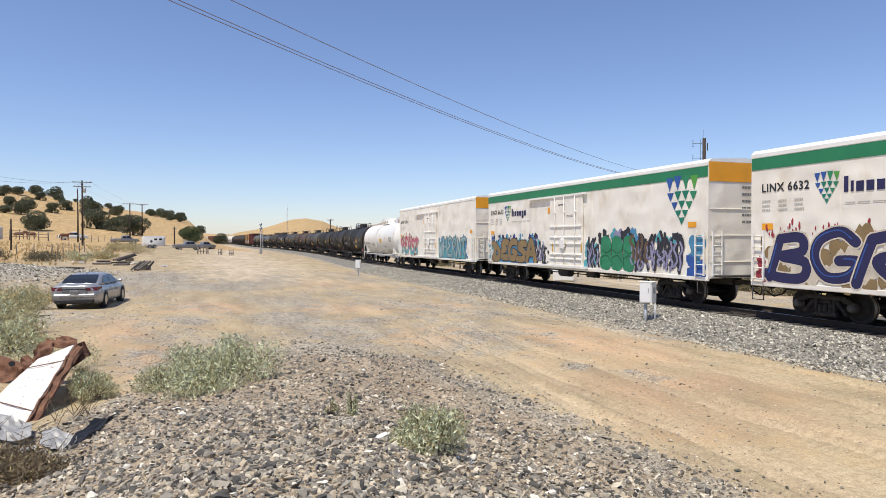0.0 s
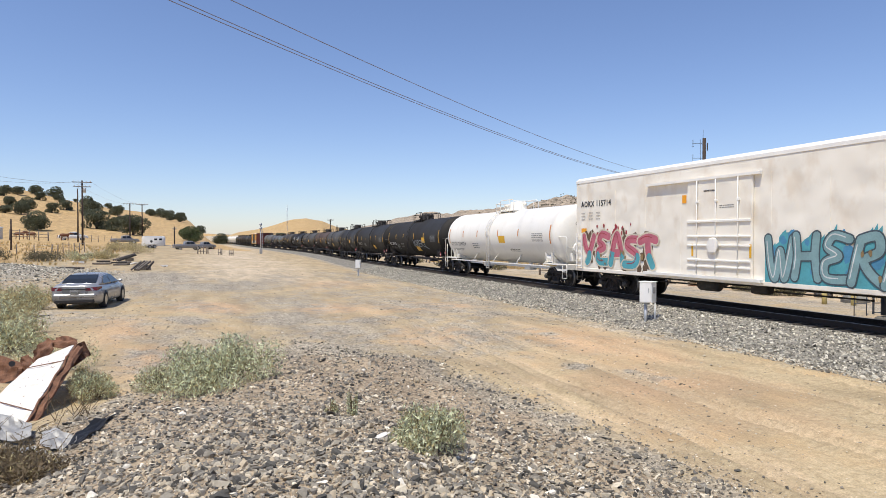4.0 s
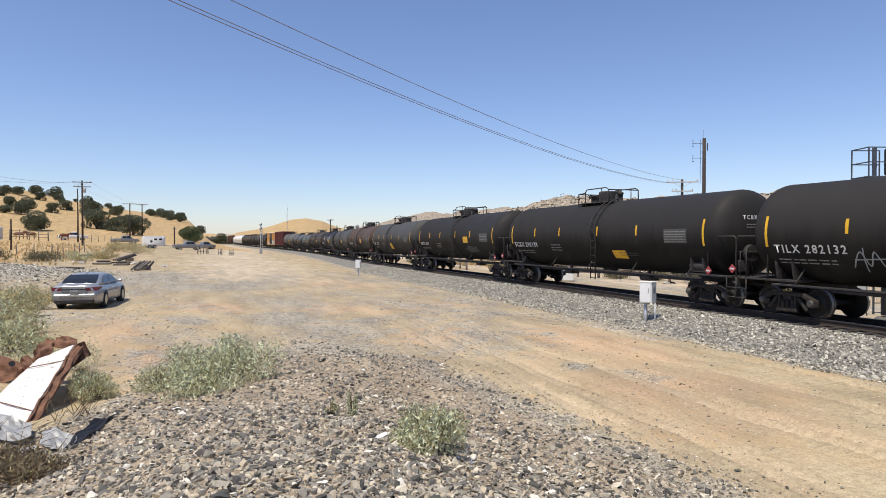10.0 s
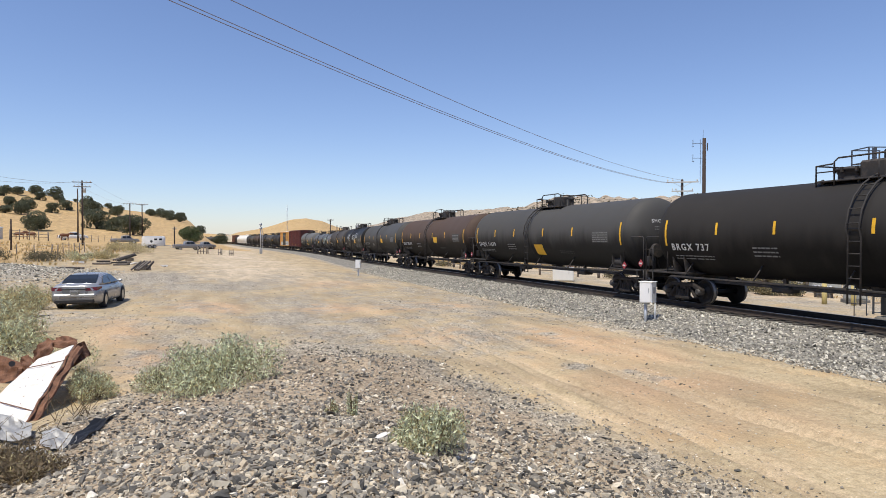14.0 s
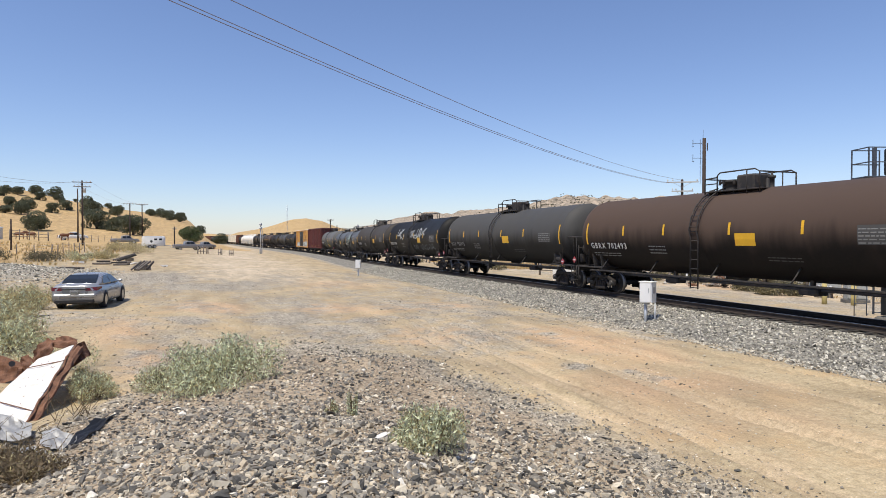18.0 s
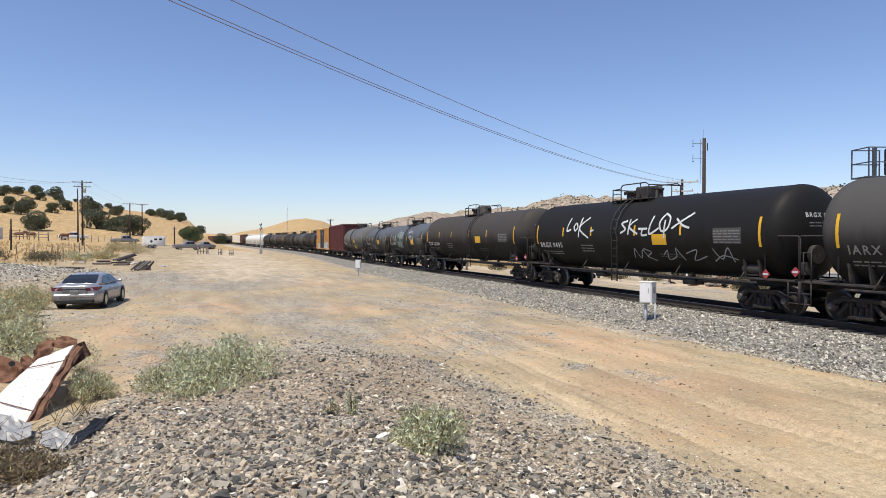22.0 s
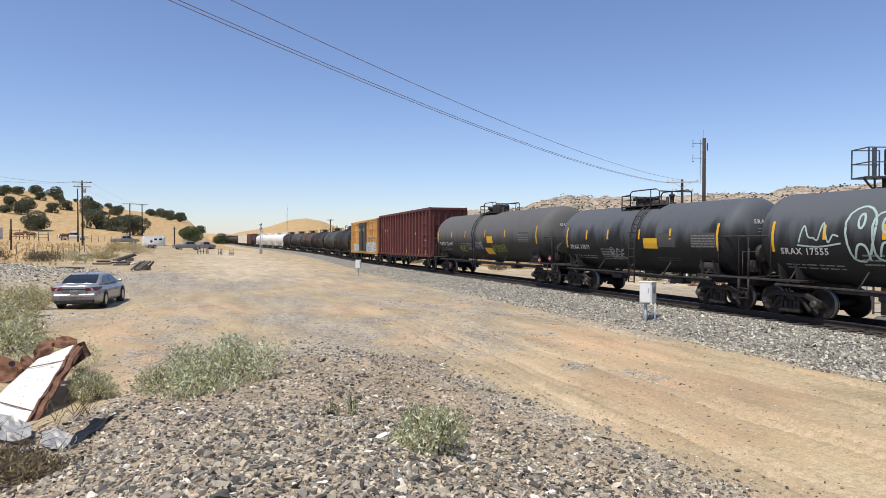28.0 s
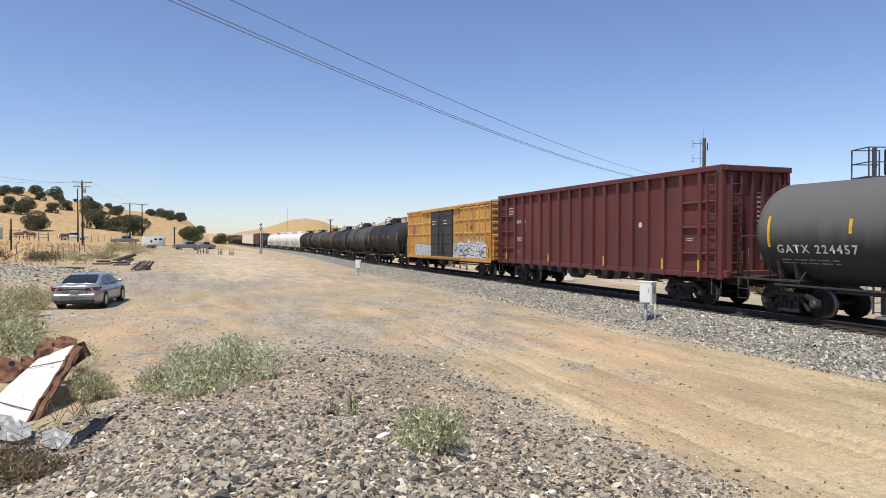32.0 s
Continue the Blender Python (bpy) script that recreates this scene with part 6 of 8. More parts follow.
    tank_car(-88.55, 15.3, "tank_brown", "dusty brown tank car with white numbers", "GBRX 702493", seed=46, ly=0.65, dy=-0.35, panel=1.2)
    tank_car(-70.7, 15.4, "tank_grey", "dark grey tank car with yellow decal", "IARX 705976", "ink_pale", seed=47, ly=0.45, dy=-0.35, panel=1.1)
    c, f, h, zc = tank_car(-53.0, 14.6, "tank_jet", "black tank car with white sprayed letters along its side", "BRGX 0495", seed=48, ly=0.4, dy=0.3, panel=2.0)
    z = zc + 0.12
    tag_lines(c, f, [[(p[0], p[1] + z) for p in ln] for ln in (
        ((-4.2, 0.7), (-4.35, 0.1), (-4.0, 0.15)), ((-3.75, 0.25), (-3.6, 0.45), (-3.4, 0.25), (-3.6, 0.08), (-3.75, 0.25)), ((-3.2, 0.7), (-3.3, -0.2)), ((-2.6, 0.7), (-3.25, 0.2), (-2.5, -0.25)), ((-2.3, 0.05), (-2.1, 0.08)),
        ((0.35, 0.45), (0.0, 0.35), (0.3, 0.1), (0.0, -0.05)), ((0.55, 0.5), (0.5, -0.1)), ((0.95, 0.5), (0.55, 0.2), (1.1, -0.1)), ((1.2, 0.1), (1.7, 0.1)), ((1.45, 0.1), (1.4, -0.15), (1.7, -0.15)),
        ((2.0, 0.6), (1.85, -0.1), (2.4, 0.1)), ((2.7, 0.7), (2.45, 0.35), (2.6, 0.0), (2.95, 0.1), (3.0, 0.5), (2.7, 0.7)), ((2.75, 0.4), (2.75, -0.25)), ((3.2, 0.1), (4.2, 0.65)), ((3.4, 0.45), (3.75, 0.2), (4.1, 0.1)))], 0.085, "white", "white sprayed letters")
    tag_lines(c, f, [[(p[0], p[1] + zc - 1.05) for p in ln] for ln in (
        ((0.6, 0.0), (0.8, 0.45), (1.0, 0.0), (1.3, 0.4), (1.5, 0.05)), ((1.4, 0.45), (1.8, 0.3), (1.5, 0.1), (1.9, -0.1)), ((2.5, 0.2), (2.8, 0.4), (2.7, 0.0), (3.2, 0.15), (3.3, 0.5), (3.6, 0.0)), ((3.8, 0.3), (4.4, 0.45), (4.1, 0.0), (4.8, 0.2)),
        ((5.2, 0.5), (5.5, 0.1), (5.9, 0.55), (6.0, 0.0)), ((5.1, 0.0), (5.6, 0.25), (6.2, 0.1)))], 0.045, "grey")
    tank_car(-35.2, 15.4, "tank_dusty", "black tank car with yellow reflectors and white numbers", "TILX 282268", seed=49, ly=-1.1, dy=0.2, panel=2.0, dome="drum")
    c, f, h, zc = tank_car(-20.15, 10.4, "tank_blue", "short weathered grey tank car with pale sprayed letters", "SRAX 17555", "ink_white", radius=1.43, dome="low", seed=50, ly=-0.4, panel=1.9, placard=False)
    # tall hollow rounded letters, a curly tag before them
    for k, (a, b, w, t) in enumerate(((-2.75, -0.75, 0.85, 1.75), (-2.0, -0.7, 0.75, 1.5), (-1.35, -0.8, 0.7, 1.6))):
        loop = [(a + w / 2 + w / 2 * math.cos(q) * (1 + 0.12 * math.sin(3 * q + k)), zc + b + t / 2 + t / 2 * math.sin(q) * (1 + 0.08 * math.cos(2 * q))) for q in (n * math.pi / 9 for n in range(19))]
        eye = [(a + w * 0.52 + 0.09 * math.cos(q), zc + b + t * 0.7 + 0.22 * math.sin(q)) for q in (n * math.pi / 5 for n in range(11))]
        leg = smooth([(a + 0.3 * w, zc + b + 0.2), (a + 0.45 * w, zc + b + 0.55), (a + 0.7 * w, zc + b + 0.5), (a + 0.8 * w, zc + b + 0.12)], 5)
        part("spray_stroke", brush(f, [loop, eye, leg], 0.065, 0.002 + 0.004 * k), PAINT["mint"], c, "pale mint hollow sprayed letter")
    curl = [(-4.25 + 0.16 * k, zc + 0.08 * (k % 3) - 0.12 * ((k + 1) % 2) + 0.28 * (k in (1, 5))) for k in range(9)]
    part("spray_stroke", brush(f, [smooth(curl, 5), smooth([(-4.3, zc - 0.22), (-3.6, zc - 0.26), (-2.9, zc - 0.16)], 5)], 0.05, 0.002), PAINT["mint"], c)
    tag_lines(c, f, [[(p[0] + 1.0, p[1] + zc + 0.5) for p in ln] for ln in (((0, 0.5), (0.1, 0), (0.25, 0.45), (0.5, 0.1), (0.9, 0.3), (1.2, 0.05)), ((0.2, -0.4), (0.5, -0.1), (0.6, -0.45), (1.0, -0.2), (1.3, -0.7)))], 0.05, "white")
    c, f, h, zc = tank_car(-7.65, 9.9, "tank_blue", "short weathered blue-grey tank car with amber decals", "SRAX 17571", "ink_white", radius=1.43, dome="low", seed=52, ly=-0.4, panel=0.9, placard=False)
    part("decal", bar(Geo(), f, 1.8, zc - 0.35, 1.0, 0.55, 0.003), M["panel_grey"], c)
    data_block(c, f, -2.2, zc - 1.0, 1.6, 0.5, 4, "ink_pale", 57)
    outline_letters(c, f, -1.5, zc - 0.95, 1.1, 0.5, 3, 0.035, "grey", 56)
    c, f, h, zc = tank_car(7.85, 15.4, "tank_mid", "mid grey tank car with lime spray marks and yellow decals", "GATX 224457", seed=53, ly=0.8, dy=0.1, panel=1.2)
    part("decal", bar(Geo(), f, 0.6, zc - 1.25, 1.1, 0.5, 0.003), M["yellow"], c)
    outline_letters(c, f, 1.85, zc - 1.05, 1.9, 0.5, 5, 0.03, "lime", 58)
    outline_letters(c, f, -3.7, zc - 1.1, 1.1, 0.5, 2, 0.035, "lime", 59)
    outline_letters(c, f, -2.3, zc - 0.95, 0.9, 0.5, 3, 0.03, "grey", 60)
    outline_letters(c, f, -0.9, zc - 0.85, 1.3, 0.5, 4, 0.035, "grey", 61)
    # high red car and yellow box car
    rib_car(26.45, 17.9, "box_red", "oxide red high-sided freight car with outside posts", 19, "MWCX", "10242")
    box_car(45.65, 18.2, "box_yellow", "yellow box car with black double doors and sprayed letters")
    # second block of tanks, then mixed cars far down the line
    coats = ("tank_black", "tank_grey", "tank_black", "tank_brown", "tank_grey", "tank_black")
    words = ("black tank car dulled by dust", "dark grey tank car with yellow reflectors", "black tank car dulled by dust", "dusty brown tank car", "dark grey tank car with yellow reflectors", "black tank car dulled by dust")
    for k in range(6):
        tank_car(64.9 + 16.6 * k, 13.4, coats[k], words[k], near=False, seed=60 + k)
    for k, (coat, word) in enumerate((("tank_white", "bright white tank car"), ("tank_white", "bright white tank car"), ("tank_white", "short white tank car"), ("tank_white", "short white tank car"), ("tank_black", "black tank car in a mixed train"))):
        tank_car(164.4 + 17.0 * k - (1.5 if k > 1 else 0), 13.6 if k < 2 else 12.6, coat, word, near=False, seed=70 + k)
    box_car(251.5, 18, "box_brown", "dull red-brown box car", "box_brown", False)
    for k in range(3):
        box_car(271.0 + 19.5 * k, 17.8, "reefer", "pale grey box car with dark spray marks", "reefer", False)
    for k in range(4):
        tank_car(329.5 + 17.5 * k, 14, "tank_grey", "grey tank car far down the line", near=False, seed=80 + k)
    for k in range(2):
        box_car(401.0 + 19.0 * k, 17.6, "box_brown", "rust-brown box car at the far bend", "box_brown", False)


train()


# ---- poles, wires and line-side gear ----
def pole(m, h, label, arms=(), r0=0.17, r1=0.12, turn=0.0, name="utility_pole", pins=(-0.42, -0.2, 0.2, 0.42), transformer=False, arm="old_wood"):
    """arms: heights below the top and lengths."""
    p = thing(name, label, "pole", m)
    part("shaft", Geo().tube([(0, 0, -0.4), (0.02, 0, h * 0.5), (0, 0, h)], r0, 12, r2=r1), M["pole_wood"], p)
    rot = Matrix.Rotation(radians(turn), 3, "Z")
    for drop, w in arms:
        z = h - drop
        a = part("crossarm", Geo().box(0, 0, 0, w, 0.10, 0.12, 0.01), M[arm], p, m=Matrix.Translation((0, 0, z)) @ rot.to_4x4() @ Matrix.Translation((0, -r1 - 0.05, 0)))
        for k in pins:
            g = Geo()
            g.lathe(((0.05, 0.02), (0.12, 0.02), (0.13, 0.06), (0.20, 0.07), (0.22, 0.05), (0.27, 0.05), (0.30, 0.02)), "z", 10, (k * w, 0, 0))
            part("insulator", g, M["insulator"], a)
        for s in (-1, 1):
            g = Geo()
            g.tube([(s * w * 0.28, 0, -0.05), (0, 0.03, -0.55)], 0.018, 6)
            part("brace", g, M["galv"], a)
    if transformer:
        part("transformer", Geo().lathe(((-0.45, 0.02), (-0.43, 0.22), (0.35, 0.22), (0.40, 0.12), (0.42, 0.02)), "z", 14, (0.36, -0.05, h - 1.6)), M["galv"], p)
    return p


def wire(a, b, sag, label, n=48, r=0.012):
    a, b = Vector(a), Vector(b)
    pts = [a.lerp(b, k / n) - Vector((0, 0, 4 * sag * (k / n) * (1 - k / n))) for k in range(n + 1)]
    g = Geo().tube(pts, r, 5)
    w = part("power_line", g, M["wire"])
    return tagged(w, label, "wire", "overhead wires")


pole(pose(45.86, 53.55, gz(45.86, 53.55), 0, 0, 10), 9.2 - gz(45.86, 53.55), "brown wooden utility pole with two crossarms behind the track", ((0.3, 3.1), (1.22, 2.1)), pins=(-0.46, -0.3, 0.46), turn=-42, arm="concrete")
pole(pose(-29.2, -2.0, gz(-29.2, -2), 0, 0, 0), 14.0 - gz(-29.2, -2), "brown wooden utility pole holding the overhead wires", ((0.2, 2.4),), turn=-42)
wire((-29.75, -1.83, 13.91), (44.41, 53.98, 8.8), 2.19, "thin dark overhead wire across the sky", r=0.0135)
wire((-29.56, -1.9, 14.02), (44.89, 54.12, 8.85), 2.26, "thin dark overhead wire across the sky", r=0.0135)
wire((-28.51, -2.29, 13.93), (45.66, 53.52, 9.12), 2.12, "thin dark overhead wire across the sky", r=0.0135)


def antenna_pole():
    x, y = 43.64, 48.03
    p = thing("antenna_pole", "brown wooden pole carrying two small radio antennas", "pole", pose(x, y, gz(x, y), 0, 0, -20))
    z = 12.46 - gz(x, y)
    part("shaft", Geo().tube([(0, 0, -0.4), (0, 0, z)], 0.18, 12, r2=0.155), M["pole_wood"], p)
    part("whip", Geo().tube([(-0.1, 0, z - 0.1), (-0.1, 0, z + 0.85)], 0.015, 6), M["steel_dark"], p)
    part("conduit", Geo().tube([(-0.36, 0, z - 4.2), (-0.36, 0, z - 0.1)], 0.025, 8), M["steel_dark"], p)
    for d in (0.47, 1.85):
        g = Geo()
        g.tube([(-0.2, 0, z - d), (-1.1, 0, z - d)], 0.022, 6).tube([(-1.05, 0, z - d - 0.35), (-1.05, 0, z - d + 0.35)], 0.022, 6)
        g.tube([(-0.95, 0, z - d + 0.3), (-1.15, 0, z - d + 0.3)], 0.015, 6).tube([(-0.95, 0, z - d - 0.3), (-1.15, 0, z - d - 0.3)], 0.015, 6)
        part("antenna", g, M["steel_dark"], p)
    part("junction_box", Geo().box(0.3, 0, z - 0.8, 0.08, 0.12, 0.7, 0.02), M["steel_dark"], p)


antenna_pole()
pole(pose(-19.43, 123.3, gz(-19.43, 123.3), 0, 0, 8), 12.95 - gz(-19.43, 123.3), "tall brown utility pole with two crossarms beside the ranch fence", ((0.3, 3.0), (1.05, 2.6)), transformer=True)
pole(pose(-23.15, 141.9, gz(-23.15, 141.9), 0, 0, 8), 10.4, "slim brown utility pole in the ranch field", (), 0.15, 0.1)
pole(pose(-16.4, 166, gz(-16.4, 166), 0, 0, 8), 11.38 - gz(-16.4, 166), "brown utility pole with a crossarm by the oak trees", ((0.15, 2.8),))
pole(pose(-15.1, 181.5, gz(-15.1, 181.5), 0, 0, 8), 12.06 - gz(-15.1, 181.5), "brown utility pole with a crossarm by the oak trees", ((0.15, 2.8),))
pole(pose(-6.6, 160, gz(-6.6, 160), 0, 0, 8), 4.9, "short weathered pole beside the parked pickup", ((0.5, 0.9),), 0.16, 0.14)
pole(pose(-24.5, 101.5, gz(-24.5, 101.5)), 4.2, "leaning grey wooden post in the ranch yard", (), 0.13, 0.1, name="wooden_post")
for dx in (-1.45, 1.4):
    wire((-17.9 + dx * 0.2 - 6, 55.0, 9.4 + 0.2 * dx), (-19.43 + dx, 123.3, 12.7), 1.0, "thin overhead wire at the ranch", r=0.014)
    wire((-19.43 + dx, 123.3, 12.7), (-16.4 + dx, 166, 11.3), 0.5, "thin overhead wire at the ranch", r=0.012)
pole(pose(-24, 55.0, gz(-24, 55), 0, 0, 8), 9.5 - gz(-24, 55), "brown utility pole at the edge of the lot", ((0.1, 1.0),))
for x, y, h in ((22.74, 141.0, 7.4), (26.5, 153.0, 6.3), (25.5, 118.0, 5.3)):
    pole(pose(x + 3, y, gz(x + 3, y)), h - gz(x + 3, y), "dark wooden line pole behind the train", ((0.2, 1.4),) if h > 7 else (), 0.14, 0.1)


def radio_mast():
    x, y = 35.9, 306.7
    t = thing("radio_mast", "thin grey lattice radio mast on the hill foot", "mast", pose(x, y, gz(x, y)))
    h = 18.9 - gz(x, y)
    for k in range(3):
        a = k * 2.094
        part("leg", Geo().tube([(0.25 * math.cos(a), 0.25 * math.sin(a), -0.3), (0.25 * math.cos(a), 0.25 * math.sin(a), h)], 0.05, 6), M["galv"], t)
    g = Geo()
    n = 20
    for k in range(n):
        a, b = k * 2.094, (k + 1) * 2.094
        g.tube([(0.25 * math.cos(a), 0.25 * math.sin(a), h * k / n), (0.25 * math.cos(b), 0.25 * math.sin(b), h * (k + 1) / n)], 0.03, 5)
    part("lattice", g, M["galv"], t)


radio_mast()


def relay_case(x, y, w, d, h, zleg, label, legs, turn=0.0):
    t = thing("relay_case", label, "signal box", pose(x, y, gz(x, y), 0, 0, turn))
    body = part("case", Geo().box(0, 0, zleg + h / 2, w, d, h, 0.02), M["cabinet"], t)
    part("lid", Geo().box(0, 0, zleg + h + 0.012, w + 0.05, d + 0.05, 0.03, 0.01), M["cabinet"], body)
    part("case_door", Geo().box(0, -d / 2 - 0.012, zleg + h / 2, w * 0.86, 0.02, h * 0.9, 0.006), M["cabinet"], body)
    part("latch", Geo().box(w * 0.28, -d / 2 - 0.03, zleg + h * 0.62, 0.03, 0.03, 0.16, 0.008), M["galv"], body)
    part("side_plate", Geo().box(w / 2 + 0.008, 0, zleg + h * 0.62, 0.014, d * 0.4, h * 0.3, 0.004), M["galv"], body)
    for k, (lx, ly, r) in enumerate(legs):
        part("post", Geo().tube([(lx, ly, -0.4), (lx, ly, zleg)], r, 10), M["galv"], t)
    return t


relay_case(14.95, 19.2, 0.46, 0.42, 0.74, 0.82, "white metal relay case on two steel posts by the ballast", ((-0.06, -0.05, 0.06), (0.26, 0.02, 0.03)), -62)
relay_case(12.1, 53.4, 0.42, 0.36, 0.66, 0.72, "small white relay case on a steel post by the ballast", ((0.0, 0, 0.07),), -25)


def far_signal(x, y, h, label, turn=0.0):
    t = thing("railway_signal", label, "signal", pose(x, y, gz(x, y), 0, 0, turn))
    part("mast", Geo().tube([(0, 0, -0.3), (0, 0, h)], 0.09, 10), M["galv"], t)
    g = Geo()
    for z in (h - 0.4, h - 1.3):
        g.lathe(((-0.05, 0.02), (-0.04, 0.34), (0.0, 0.34), (0.01, 0.02)), "y", 16, (0, -0.12, z))
        g.box(0, 0.05, z, 0.34, 0.3, 0.5, 0.04)
    part("signal_head", g, M["galv"], t)
    part("ladder", ladder_geo(0.25, 0, 0.3, h - 1.0, 0.35, "x"), M["galv"], t)
    part("base_case", Geo().box(0, 0, 0.6, 0.5, 0.45, 1.2, 0.03), M["galv"], t)


far_signal(12.1, 155.4, 7.2, "grey railway signal mast with dark round heads", 12)
far_signal(25.3, 112.5, 6.0, "grey railway signal mast with dark heads behind the track", 12)


def cage_signal():
    """Mast with a service cage behind the track, seen at its left part."""
    x, y = 22.3, 15.78
    t = thing("signal_mast", "grey steel signal mast with a caged service platform", "signal", pose(x, y, gz(x, y), 0, 0, -20))
    z = -gz(x, y)
    part("footing", Geo().lathe(((-0.3, 0.35), (0.3, 0.3), (0.35, 0.22)), "z", 16), M["old_concrete"], t)
    part("mast", Geo().tube([(0, 0, 0.4), (0, 0, 5.3 + z)], 0.12, 12), M["steel_dark"], t)
    part("grating", Geo().box(-0.48, -0.1, 5.22 + z, 1.05, 0.95, 0.05, 0.01), M["steel_dark"], t)
    for px in (-0.98, 0.0):
        for py in (-0.55, 0.36):
            part("stanchion", Geo().box(px, py, 5.72 + z, 0.04, 0.04, 1.02, 0.005), M["steel_dark"], t)
    for zz in (5.72, 6.22):
        g = Geo()
        for py in (-0.55, 0.36):
            g.box(-0.49, py, zz + z, 1.02, 0.035, 0.035)
        g.box(-0.98, -0.1, zz + z, 0.035, 0.94, 0.035)
        part("cage_rail", g, M["steel_dark"], t)
    part("riser", Geo().box(-0.42, 0.0, 5.75 + z, 0.11, 0.11, 1.05, 0.01), M["steel_dark"], t)
    part("hook", Geo().tube([(-0.85, -0.1, 5.2 + z), (-0.6, -0.1, 4.9 + z), (-0.1, 0, 4.7 + z)], 0.04, 8), M["steel_dark"], t)
    head = part("signal_head", Geo().box(0.3, 0.1, 5.8 + z, 0.45, 0.35, 0.95, 0.05), M["plastic_black"], t)
    for k in range(3):
        part("hood", Geo().lathe(((0, 0.13), (0.3, 0.13), (0.3, 0.115), (0.02, 0.115)), "y", 14, (0.3, -0.42, 5.5 + 0.3 * k + z)), M["plastic_black"], head)
    part("ladder", ladder_geo(0.0, 0.3, 0.4, 5.3 + z, 0.4, "x"), M["steel_dark"], t)


cage_signal()


# ---- vehicles ----
def loft(rows, cap=True):
    """Body through cross-sections: each (y, half outline from the sill up to the middle line)."""
    g = Geo()
    n = len(rows[0][1])
    vs, fs = [], []
    for y, half in rows:
        vs += [(x, y, z) for x, z in half] + [(-x, y, z) for x, z in half[::-1]]
    m = 2 * n
    for i in range(len(rows) - 1):
        for j in range(m):
            k = (j + 1) % m
            fs.append((i * m + j, (i + 1) * m + j, (i + 1) * m + k, i * m + k))
    g.add(vs, fs, True)
    if cap:
        g.f += [tuple(range(m)), tuple((len(rows) - 1) * m + j for j in range(m))[::-1]]
        g.s += [False, False]
    return g


def wheel(parent, x, y, r, w=0.22):
    s = 1 if x > 0 else -1
    wh = part("wheel", Geo().lathe([(s * a, b) for a, b in ((-w / 2, r * 0.62), (-w / 2, r * 0.94), (-w / 2 + 0.03, r), (w / 2 - 0.03, r), (w / 2, r * 0.94), (w / 2, r * 0.66))], "x", 24, closed=True), M["rubber"], parent, m=pose(x, y, r))
    g = Geo()
    g.lathe([(s * a, b) for a, b in ((w / 2 - 0.08, 0.02), (w / 2 - 0.04, r * 0.2), (w / 2 - 0.07, r * 0.3), (w / 2 - 0.08, r * 0.58), (w / 2 - 0.01, r * 0.66), (w / 2 - 0.01, r * 0.70))], "x", 24)
    for k in range(5):
        t = k * 2 * math.pi / 5
        g.box(s * (w / 2 - 0.035), 0.38 * r * math.cos(t), 0.38 * r * math.sin(t), 0.04, r * 0.6, 0.055, 0.01, m=Matrix.Rotation(t, 3, "X"))
    part("rim", g, M["rim"], wh)


